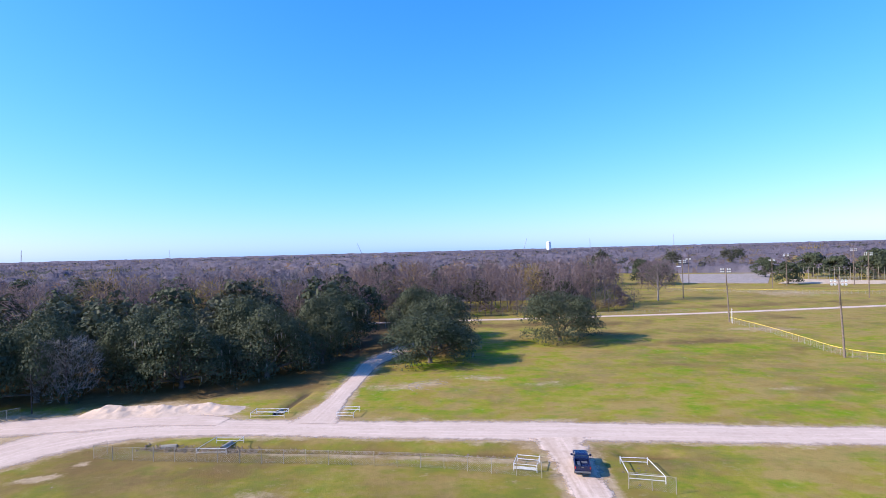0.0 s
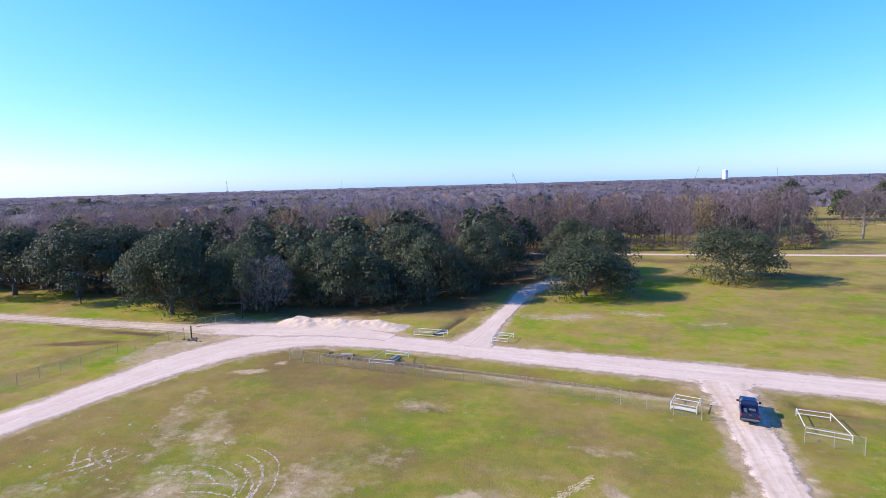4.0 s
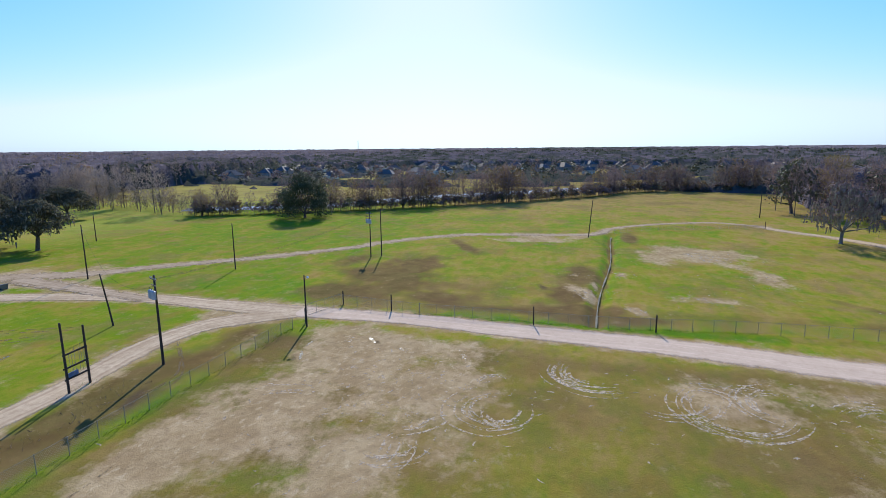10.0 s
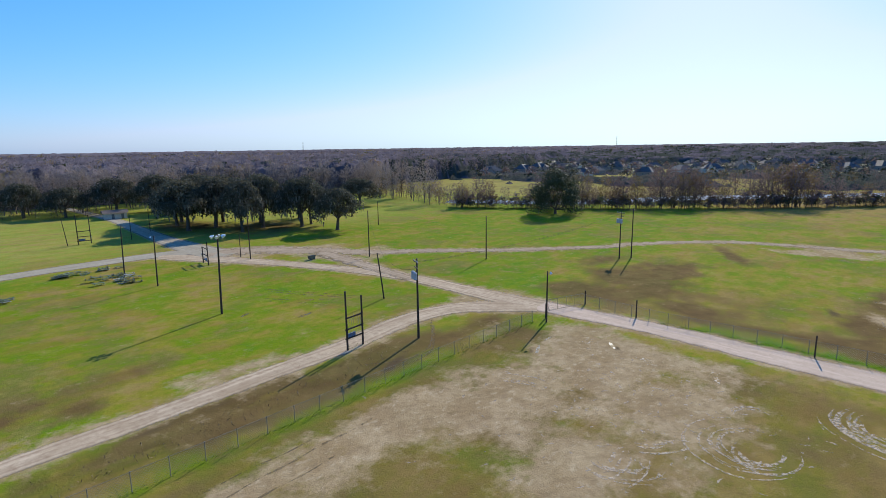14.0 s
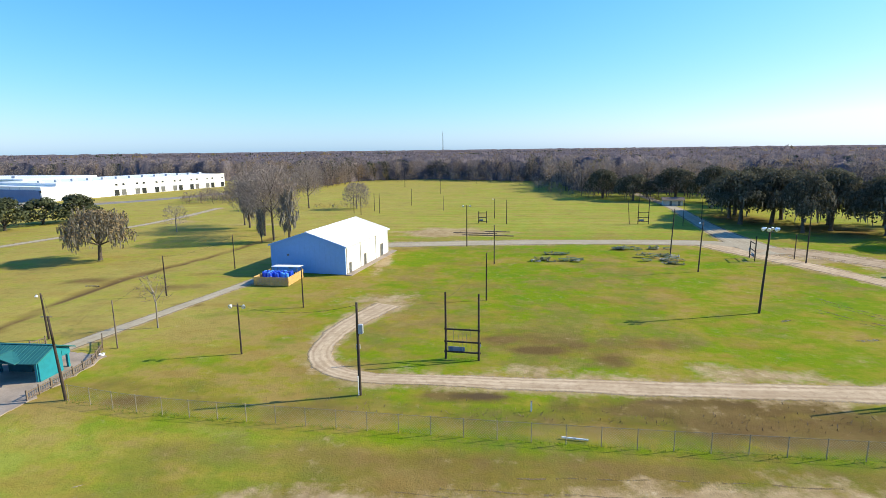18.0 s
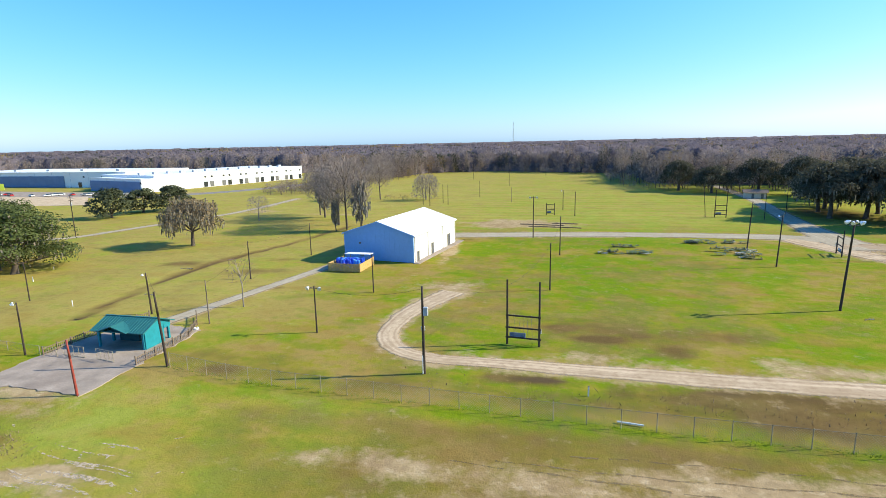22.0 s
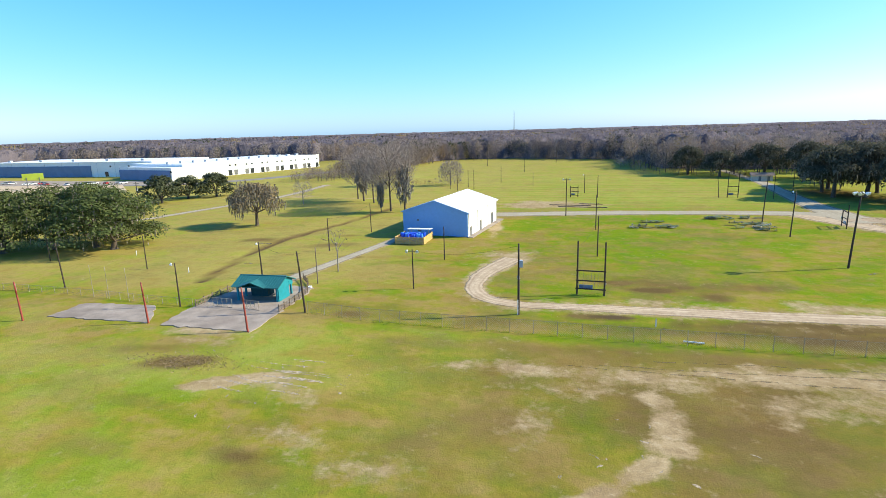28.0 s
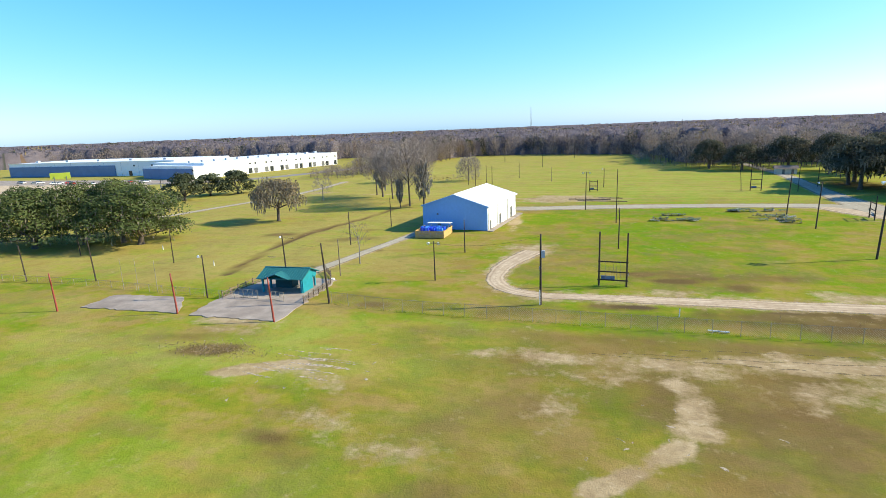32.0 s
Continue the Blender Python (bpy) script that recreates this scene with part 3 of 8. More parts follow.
# ---- roads: x, y, width ----
ROADS = {
    "road_1": ("gravel", "pale gravel road round the open field", [(300, 58, 8), (160, 66.5, 8), (58, 72, 8.2), (30, 74.2, 9), (5, 75.8, 9.5), (-20, 77.3, 8.6), (-38, 78.6, 9), (-54, 78.2, 12),
               (-64.5, 72.5, 15), (-70, 61, 12.5), (-72, 49, 10), (-75.2, 24, 8), (-78.4, 6, 7.4), (-79.5, -6, 7.2), (-80.8, -20, 6.6), (-82.3, -36, 6.2), (-82.3, -49, 6.5), (-82, -62, 7)]),
    "road_13": ("dirt_road", "rutted dirt road running on to the oaks", [(-82.2, -56, 6.6), (-82, -64, 7), (-82.5, -75, 6), (-83, -90, 5.5), (-80, -106, 5.5), (-75, -122, 5.5), (-69, -138, 7), (-64, -150, 9), (-60, -160, 9)]),
    "road_2": ("dirt_road", "rutted dirt track looping round the lawn", [(-81, -56, 6), (-76, -63, 7), (-70, -67.5, 6), (-60, -69, 5.5), (-48, -67.4, 5), (-39, -67.4, 4.6), (-23, -67.2, 4.2), (-9.5, -67.4, 3.8), (2.4, -67.8, 3.4),
               (8, -67.9, 3.2), (12, -67.9, 3.2), (15.8, -69, 3.3), (18.9, -71.5, 3.4), (20.8, -75.5, 3.5), (21, -79.5, 3.6), (20.5, -85, 4.2), (18.5, -91.6, 5), (16, -98, 5.5)]),
    "road_3": ("concrete_road", "pale concrete road past the metal barn", [(28.5, -156.5, 8), (-1, -161, 8.5), (-32, -163, 8.5), (-58, -162, 9), (-70, -157, 10)]),
    "road_4": ("concrete_road", "worn pale road in the shade of the oaks", [(-82, -330, 5), (-80, -259, 5.5), (-75.4, -220, 6.5), (-71.5, -185.5, 8), (-70, -161, 11), (-71, -146, 14)]),
    "road_5": ("worn_track", "pale dirt track across the wide meadow", [(-68, -152, 13), (-80, -146, 12), (-91, -130, 9), (-97, -118, 6.5), (-110, -105, 5), (-124, -88, 4.4), (-142, -71, 4.2), (-151, -66, 4.2), (-170, -44, 4), (-177, -8, 4.5),
               (-192, 0.8, 3), (-205, 15, 3), (-214, 36, 3), (-206, 52, 3.4)]),
    "road_6": ("gravel", "pale gravel lane along the ball fields", [(-60, 201, 4), (-3, 205, 4.2), (50, 209, 4.2), (101, 214, 4.5), (172, 226, 5), (300, 248, 5)]),
    "road_7": ("gravel", "dirt track leading in under the oaks", [(-26.5, 80, 9), (-26, 90, 5.4), (-25.8, 102, 4.4), (-25.4, 116, 4.4), (-25, 127, 6), (-22.6, 136, 7), (-19, 152, 6), (-16, 180, 5)]),
    "road_14": ("worn_drive", "short worn earth drive where the truck is parked", [(12.2, 72.5, 9), (12.4, 67, 6.4), (12.8, 61, 6.0), (13, 54, 5.2), (13.2, 47, 4.6), (13.6, 39, 4), (14, 32, 3)]),
    "road_15": ("gravel", "wide gravel apron at the lane's mouth", [(-42, 81.5, 5), (-54, 83, 8), (-66, 81.5, 11), (-76, 79.5, 10), (-86, 78, 7)]),
    "road_8": ("dirt_road", "pale dirt lane beside the oak edge", [(-78, 78, 8), (-90, 77.6, 6), (-111, 76.5, 5.4), (-128, 76, 5), (-155, 75, 5), (-170, 72.2, 5), (-184, 65.4, 4.6), (-198, 54, 4), (-206, 50, 4)]),
    "road_9": ("worn_track", "dirt spur joining the meadow track", [(-82.6, -88, 4), (-85, -104, 5), (-87, -116, 6), (-89, -128, 7)]),
    "road_10": ("concrete_road", "narrow concrete path to the metal barn", [(45.8, -121, 3.4), (47.5, -112, 3.2), (50.2, -101, 3), (52.8, -90, 3), (54.8, -82, 3.2), (56.6, -74, 3.6)]),
    "road_11": ("concrete_road", "pale lane along the far fence", [(156, -128, 4), (143, -141, 4), (139, -155, 4), (134, -172, 4), (128, -193, 4), (126, -219, 4), (128, -254, 4)]),
    "road_12": ("asphalt", "far grey street in front of the warehouses", [(420, -250, 12), (314, -262, 12), (235, -262, 11), (196, -288, 11), (168, -350, 11), (150, -420, 11)]),
}
LINES = {k: resample(v[2], 1.6) for k, v in ROADS.items()}

# ---- the ground sheet ----
def steps(a, b, step):
    return np.linspace(a, b, max(2, int(round((b - a) / step)) + 1))[:-1]


far_steps = [320, 360, 420, 500, 620, 800, 1100, 1600, 2400, 3400, 4900]
gx = np.concatenate([[-v for v in far_steps[::-1]], steps(-300, -86, 2), steps(-86, 62, 0.78), steps(62, 200, 2), [200, 240, 290], far_steps])
gy = np.concatenate([[-v for v in far_steps[::-1]], steps(-300, -62, 2), steps(-62, 76, 0.78), steps(76, 262, 2), [262, 290], far_steps])
X, Y = np.meshgrid(gx, gy)
# soil patches: x, y, half length, half width, turn in degrees, strength
DIRT_JUNCTION = [(-64, -37, 14, 10, 10, 1.1), (-50, -41, 16, 7.5, 0, 1.05), (-44, -36, 7, 4, 20, 0.8), (-38, -46, 18, 4.5, 0, 1.0), (-57, -26, 13, 9, 30, 0.85), (-41, -28, 8, 5, 0, 0.9), (-47, -20, 8, 4, 20, 0.5), (-34, -22, 7, 4, 40, 0.5), (-74, -44, 6, 6, 0, 0.9), (-69, -41, 8, 5, 0, 1.0), (-70, -28, 5, 9, 0, 0.75), (-66, -55, 6, 3, 20, 0.5)]
DIRT_STRIP = [(-30, -46, 12, 5, 0, 0.85), (11, -45.4, 7, 2.2, -6, 0.85), (17.5, -45, 4, 1.5, 0, 0.6), (-3, -45, 10, 3, 0, 0.66), (-18.7, -47.2, 8, 3, 0, 0.95), (-10, -47, 5, 2.2, 0, 0.75), (4, -41.5, 8, 2.4, 10, 0.4), (21, -24.5, 5, 2.6, 0, 0.42), (-18, -41, 8, 3, 10, 0.5), (-2.5, -40, 3.4, 1.8, -60, 0.72), (-3, -35.5, 3.2, 1.7, 80, 0.85), (-3.2, -31.8, 2.4, 1.6, 0, 0.95), (-0.4, -28.6, 3, 1.5, 45, 0.95), (3, -25, 2.4, 1.2, 35, 1.15), (5.6, -23, 1.8, 1.0, 30, 1.25)]
DIRT_STRIP_MORE = [(43, -36.8, 4.4, 1.5, 30, 1.8), (39.5, -38.6, 4, 1.2, 20, 1.3), (35, -37, 6, 2.2, -25, 0.6), (57, -51, 10, 2.4, 0, 0.7), (53.5, -47.5, 6, 1.6, 0, 0.55), (30, -28, 4, 2, 0, 0.4), (9, -34, 3, 5, 0, 0.35)]
DIRT_CORNER = [(-53, 42, 9, 2.6, -60, 0.55), (-62, 7, 9, 6, 35, 0.6), (-40, 29, 9, 7, 40, 0.42), (-35, 25, 6, 2.4, 70, 0.85), (-26.5, 23.5, 2.6, 1.7, 0, 0.85), (-29, 34, 9, 4, 60, 0.48), (-46, 40, 7, 3, -50, 0.5), (-56, 59, 3.2, 1.0, 20, 1.1), (-53.5, 63.6, 1.3, 0.8, 0, 1.1), (-56, 22, 9, 5, 40, 0.35), (-66, 20, 4, 9, 0, 0.5), (-44, 14, 6, 3, 0, 0.35), (-76, 74, 9, 6, 0, 1.2)]
DIRT_DRIVE = [(-13, 34.5, 5, 2.4, 25, 1.05), (-8, 33.5, 4, 3, 30, 1.1), (-4.5, 35, 2.5, 2, 0, 0.8), (-1, 40, 3, 1.2, -60, 0.95), (3.5, 36, 4.5, 1.2, -35, 1.05), (8, 33.6, 3, 1.4, -30, 1.0), (12.6, 46, 3.4, 15, 0, 1.7), (12.8, 62, 3.8, 9, 0, 1.8), (12.6, 70, 6, 4, 0, 1.2), (13.6, 35, 3.2, 8, -10, 1.3), (21.5, 40.4, 1.2, 1.6, 30, 1.1), (20, 37, 1.6, 1.2, 0, 1.1), (-2, 48, 5, 1.4, 0, 0.35), (-24, 54, 6, 2, 0, 0.4)]
DIRT_MEADOW = [(-104.7, -7, 3.6, 1.1, 10, 1.1), (-112, -6, 3, 0.8, 0, 0.9), (-122.6, -0.2, 2.6, 1.6, 0, 1.0), (-95, 0.8, 3, 1.2, 20, 1.1), (-120.5, -10, 2, 0.9, 0, 0.9), (-126, 29, 10, 3.5, 5, 0.9), (-105.4, 15, 1.4, 7, -15, 0.9), (-163, -24, 3.4, 12, 0, 1.6), (-172, -10, 6, 3, -30, 1.0), (-150, 20, 14, 10, 60, 1.25), (-143, 10, 8, 5, 0, 0.9), (-136, 26, 10, 4, 30, 0.6), (-105, 13.5, 1.6, 7, 0, 1.0), (-108, -10, 5, 2.4, 20, 0.7), (-102, -7, 2.5, 1.5, 0, 0.75), (-170, -22, 4, 13, -30, 1.0), (-78, 66, 6, 10, 0, 1.2)]
DIRT_NORTH = [(-12, 104, 9, 3.5, 10, 0.62), (2, 110, 8, 2.5, 0, 0.55), (-60, 91, 14, 4, 15, 0.95), (-78, 84, 10, 5, 0, 0.9), (-62, 84, 17, 4.5, 3, 1.3), (-48, 87, 9, 4, 10, 1.1), (-84, 79, 9, 4, 0, 1.1), (15, 105, 5, 2, 0, 0.45), (60, 98, 5, 1.6, 0, 0.6), (92, 170, 12, 5, 0, 0.6), (170, 292, 22, 6, 0, 0.75), (230, 300, 16, 5, 0, 0.7)]
DIRT_SOUTH = [(18, -101, 8, 4, 20, 0.75), (11, -181, 17, 10, 0, 1.2), (17, -187, 7, 5, 0, 0.7), (-34, -71.5, 9, 2.4, -10, 0.75), (-6, -72, 5, 1.4, 0, 0.6), (24.5, -137, 2, 17, 4, 0.9), (24, -160, 6, 3, 0, 0.8), (-90, -130, 14, 7, 40, 1.0), (-74, -144, 14, 8, 30, 1.1), (-98, -118, 10, 5, 40, 0.9), (-80, -66, 8, 6, 0, 1.0), (-74, -66, 6, 3, 0, 0.9), (118, -205, 10, 6, 0, 0.6), (84, -198, 16, 3, 0, 0.5)]
DIRT = DIRT_JUNCTION + DIRT_STRIP + DIRT_STRIP_MORE + DIRT_CORNER + DIRT_DRIVE + DIRT_MEADOW + DIRT_NORTH + DIRT_SOUTH
BROWN_MEADOW = [(-112, -52, 14, 11, 0, 1.25), (-122, -47, 14, 8, 10, 1.2), (-96, -36, 5, 8, 0, 1.2), (-97, -52, 9, 12, 0, 1.3), (-106, -44, 12, 8, 0, 1.15), (-124, -64, 10, 5, 0, 1.0), (-104, -11, 8, 5, 0, 1.5), (-120, -8.6, 14, 4, 0, 1.4), (-92, -9, 6, 9, 0, 1.4), (-90, -1, 3, 9, 0, 1.1), (-91, -24, 2.6, 20, 0, 0.9), (-172, 5, 12, 3, 0, 1.2), (-149, -41, 15, 2.6, 30, 1.0), (-108, -28, 14, 10, 0, 0.45), (-92, 60, 8, 20, 0, 0.5), (-96, 72, 16, 3, 0, 0.8)]
BROWN_SOUTH = [(-9, -78.5, 9, 1.5, 12, 1.3), (-17, -75, 4, 3.4, 0, 1.0), (-3, -82, 4, 2.4, 0, 1.0), (-7, -82, 13, 6, 0, 0.5), (1, -64.4, 8, 1.3, -6, 1.6), (-24, -63.6, 10, 1.3, 0, 1.6), (-32, -63.4, 7, 2.2, 10, 1.4), (37, -60.4, 5, 2.4, 0, 0.9), (52, -96, 5, 2, 0, 1.0), (63, -119, 6, 2, 0, 0.9), (56, -79, 7, 2.4, 0, 0.8), (-46, -61, 15, 4, 0, 1.25), (-20, -62, 15, 3, 0, 1.15), (-50, -60, 17, 3.6, 0, 1.0), (-20, -80, 13, 4.5, 10, 0.6), (-38, -95, 8, 2, 30, 0.45), (82, -112, 7, 3, 0, 0.8), (60, -108, 8, 3, 20, 0.7), (40, -64, 14, 4, 0, 0.6)]
BROWN_STRIP = [(50.3, -41, 5.6, 2.0, 15, 1.15), (32.4, -24.5, 2, 0.9, 0, 1.0), (30, -22.5, 6, 2.4, 0, 0.6), (15, -58.5, 26, 1.2, -2, 0.45), (38, -33, 3, 1, 0, 0.7), (15, -21, 8, 3, 0, 0.5), (46, -24, 9, 3, 0, 0.45)]
BROWN_DRIVE = [(-15, 27.5, 5, 3, 0, 1.0), (-24, 53, 5, 1.6, 0, 0.8)]
BROWN_NORTH = [(66, 150, 22, 7, 10, 0.75), (44, 120, 14, 4, 0, 0.5), (26, 92, 20, 3, 0, 0.4), (80, 96, 24, 4, 0, 0.5), (40, 165, 40, 10, 10, 0.7), (70, 130, 30, 8, 20, 0.5), (20, 190, 50, 9, 0, 0.8), (110, 195, 20, 6, 0, 0.6), (130, 240, 60, 10, 10, 0.7)]
BROWN_CORNER = [(-30, 66, 28, 3, 0, 0.7), (-96, 65, 12, 2.0, 25, 1.4), (-104, 40, 10, 2, 40, 0.8), (-94, 20, 4, 26, 0, 0.55)]
BROWN = BROWN_MEADOW + BROWN_SOUTH + BROWN_STRIP + BROWN_DRIVE + BROWN_NORTH + BROWN_CORNER
WET = [(0, -64.3, 6, 0.9, -6, 1.0), (-26, -63.3, 7, 0.9, 5, 1.0), (-6, -79.4, 1.6, 0.9, 0, 0.6), (-12, -77.6, 5, 0.4, 12, 0.55), (-48, -57.5, 5, 1.2, 20, 0.9), (-20, -63.5, 8, 1.2, 0, 0.6), (-63, -46, 2.5, 0.8, 20, 0.8), (-71, -37, 2, 0.7, 30, 0.8), (-108, -16, 4, 1.5, 20, 0.8), (-95, 72, 9, 1.4, 0, 0.9), (-117, 73, 7, 1.2, 0, 0.7), (-52, -84, 3, 1, 0, 0.5), (-20, -81, 5, 1, 0, 0.6), (-150, 16, 4, 8, 0, 0.45)]


def rest(x, y):
    """The ground's shallow relief away from ditches."""
    return -0.03 - 0.10 * fbm(x * 0.15, y * 0.15, 3)


def blotches(rows, rough=0.55, scale=0.22):
    out = np.zeros_like(X)
    wob = fbm(X * scale, Y * scale, 4)
    for cx, cy, a, b, turn, s in rows:
        near = (np.abs(X - cx) < 2.2 * max(a, b)) & (np.abs(Y - cy) < 2.2 * max(a, b))
        if not near.any():
            continue
        c, n = math.cos(radians(turn)), math.sin(radians(turn))
        dx, dy = X[near] - cx, Y[near] - cy
        d = np.hypot((dx * c + dy * n) / a, (dy * c - dx * n) / b)
        out[near] = np.maximum(out[near], s * np.clip(1.25 - d + (wob[near] - 0.5) * 2 * rough, 0, 1))
    return out


def distance_to(line, reach):
    d = np.full(X.shape, 999.0)
    lo, hi = line[:, :2].min(0) - reach, line[:, :2].max(0) + reach
    near = (X > lo[0]) & (X < hi[0]) & (Y > lo[1]) & (Y < hi[1])
    px, py, best = X[near], Y[near], np.full(near.sum(), 999.0)
    for x, y, w in line:
        best = np.minimum(best, np.hypot(px - x, py - y) - w / 2)
    d[near] = best
    return d


bank = lambda x: 68.5 - 0.105 * (x + 27)
dirt, brown, wet = blotches(DIRT), blotches(BROWN), blotches(WET, 0.4, 0.5)
dirt *= 0.92 + 0.6 * fbm(X * 0.5 + 40, Y * 0.5, 4)
for k, line in LINES.items():
    d = distance_to(line, 7.0)
    soft = 1.6 if ROADS[k][0] in ("gravel", "dirt_road", "worn_track", "worn_drive") else 0.5
    dirt = np.maximum(dirt, 0.85 * np.clip(1 - d / soft + (fbm(X * 0.4, Y * 0.4, 3) - 0.55) * 1.4, 0, 1) * (d < 5))
dirt *= 1 - 0.9 * np.clip(blotches([(-69.5, -49.5, 5, 2.2, 20, 1.2)], 0.3), 0, 1)
# how green the grass is
big = fbm(X * 0.013 + 3, Y * 0.013 + 8, 3)
ramp = lambda v, a, b: np.clip((v - a) / (b - a), 0, 1)
lush = 0.36 + 0.5 * (big - 0.5)
lush = lush + 0.16 * ramp(-X, 84, 92) * ramp(Y, -170, -60) + 0.24 * ramp(-Y, 55, 62) * ramp(-X, -42, -20)
lush = lush - 0.22 * ramp(X, 34, 52) * ramp(-Y, 62, 80) + 0.16 * ramp(-Y, 60, 70) * ramp(-X, -30, 0)
lush = lush + 0.08 * ramp(Y, 80, 90) * ramp(-Y, -150, -120) - 0.2 * ramp(Y, 150, 200)
lush = lush + 0.5 * np.exp(-((Y + 54.6 + 0.02 * X) / 1.4) ** 2) * (X < 38) * (X > -74) + 1.1 * np.exp(-((X + 84.8) / 1.6) ** 2) * (Y < 20) * (Y > -60)
lush = lush + 0.2 * blotches([(-39, -33.5, 6, 2.6, -60, 2.2), (-22, 33.5, 3.4, 2.2, 20, 1.8), (1.8, -73.6, 2.6, 1.0, -5, 6), (36, -72, 14, 1.2, -8, 3), (60, -78, 10, 2.2, 10, 2), (52, -106, 8, 3, 10, 2), (21, -29, 4, 2.4, 0, 1.5), (13.5, -29, 3, 2.4, 0, 1.5), (3.6, -33, 2.4, 4, 0, 1.5), (-8, -33, 4, 3, 0, 1.5), (-18, 50, 12, 6, 0, 1), (-46, 54, 8, 4, -30, 1), (-2, -34, 6, 3, 0, 1), (-69.5, -49.5, 5, 2.6, 20, 4), (10, -12, 14, 10, 0, 1), (50, -36, 14, 5, 0, 0.6)])
lush = lush - 0.06 * ramp(-Y, 165, 210) * (0.5 + fbm(X * 0.02, Y * 0.12, 3))
far_west = ramp(-X, 225, 290) * ramp(Y, -420, -330) * ramp(-Y, -420, -300)
lush, brown = lush - 0.75 * far_west, np.maximum(brown, 0.35 * far_west)
litter = np.where((Y > 84) & (X < -30), ramp(Y - 9 * ramp(X, -62, -42) - 11 * ramp(-X, 98, 112), 88, 95) * ramp(-X, 28, 36) * ramp(X, -330, -300), 0) + ramp(Y, 128, 140) * ramp(-X, -2, 8) * ramp(-Y, -420, -400) * (X > -36)
litter = np.maximum(litter, 0.8 * blotches([(-106, -188, 22, 20, 0, 1), (-90, -215, 16, 22, 0, 1)], 0.3))
brown, wet, lush = np.maximum(brown, 1.1 * litter), np.maximum(wet, 0.45 * litter), lush - 0.4 * litter
lush = lush + 0.4 * np.sin(Y * 0.85 + 4 * fbm(X * 0.02, Y * 0.05, 2)) * ramp(-Y, 150, 175) * ramp(X, -60, -40) * ramp(-X, -90, -70)
lush = lush - 0.1 * ramp(-Y, 62, 75) * ramp(X, -84, -70) + 0.06 * ramp(-X, 84, 92) * ramp(Y, -170, -60)
lush = lush - 0.16 * ramp(Y, 15, 40)
bed = np.clip(1.3 - np.abs(Y - bank(X) + 1.25) / 1.15, 0, 1) * ramp(X, -50, -46) * ramp(-X, -10, -8)
dirt, brown = np.maximum(dirt, 0.75 * bed), np.maximum(brown, 0.7 * bed)
ball = ramp(Y, 140, 185) * ramp(X, 10, 40)
lush, brown = lush - 0.28 * ball, np.maximum(brown, 0.26 * ball)
near_field = ramp(X, -76, -70) * ramp(Y, -56, -52) * ramp(-Y, -76, -70)
lush, brown = lush + (0.08 - 0.1 * ramp(-X, 20, 40)) * near_field, np.maximum(brown, (0.48 + 0.06 * ramp(-X, 15, 35)) * (1 - 0.7 * ramp(X, 18, 45)) * near_field)
brown = np.maximum(brown, 0.9 * np.clip(1.2 - np.abs(Y + 59.5 + 0.02 * X) / 4.5, 0, 1) * ramp(-X, -44, -30) * ramp(X, -76, -70) * (0.5 + 0.5 * ramp(-X, 6, 26)) * (0.35 + 1.3 * fbm(X * 0.09, Y * 0.2 + 9, 3)))
lush = lush - 0.15 * ramp(-X, 84, 92) * ramp(Y, -170, -60) - 0.1 * ramp(-Y, 60, 70) * ramp(-X, 16, 40) - 0.13 * ramp(-Y, 60, 70) * ramp(X, -70, -50) * ramp(-X, -40, -30)
lush = lush - 0.06 * ramp(X, 10, 36) * ramp(-Y, 10, 30) * ramp(Y, -62, -56) - 0.1 * ramp(X, 34, 52) * ramp(-Y, 62, 80) + 0.06 * ramp(-Y, 62, 75)
furrow = resample([(72.4, -74, 1), (74, -85, 1), (76.5, -102, 1), (74.7, -120, 1), (69, -145, 1), (66, -170, 1)], 2)
fd = distance_to(furrow, 6)
brown, wet = np.maximum(brown, np.clip(1.2 - np.abs(fd) / 1.3, 0, 1)), np.maximum(wet, 0.7 * np.clip(1.0 - np.abs(fd) / 0.8, 0, 1))
# the drainage ditch across the meadow
dl = -6.1 - 0.071 * (X + 84) + 0.5 * np.sin((X + 84) * 0.09)
cut = np.clip(1.25 - np.abs(Y - dl) / 1.5, 0, 1) * ramp(-X, 84.5, 86) * ramp(X, -182, -178)
green_bank = np.exp(-((np.abs(Y - dl) - 1.6) / 0.7) ** 2) * ramp(-X, 85, 87) * ramp(X, -180, -176)
lush = lush + 0.7 * green_bank
brown = np.maximum(brown, 0.7 * (np.abs(Y - dl) < 0.9) * ramp(-X, 85, 87) * ramp(X, -180, -176))
pale = np.maximum(0.55 * ramp(-Y, 150, 190), 0.42 * ramp(X, 30, 52) * ramp(-Y, 60, 76)) * (0.75 + 0.5 * fbm(X * 0.05, Y * 0.12, 3))
pale = np.maximum(pale, 0.9 * blotches([(112, -254, 14, 8, 20, 1), (92, -300, 10, 16, 0, 1), (146, -256, 12, 6, 0, 1)], 0.3))
pale = np.maximum(pale, 0.42 * ramp(X, 6, 30) * ramp(-Y, 8, 24) * ramp(Y, -60, -54) * np.clip(2.4 * fbm(X * 0.07 + 9, Y * 0.1, 3) - 0.6, 0, 1.3))
brown = np.maximum(brown, 0.8 * blotches([(32.4, -24.5, 4, 2, 0, 1), (26, -36, 6, 2.4, 10, 0.7), (46, -31, 8, 2, -10, 0.7), (58, -44, 7, 2, 10, 0.7), (20, -50, 10, 2, 5, 0.6)], 0.5))
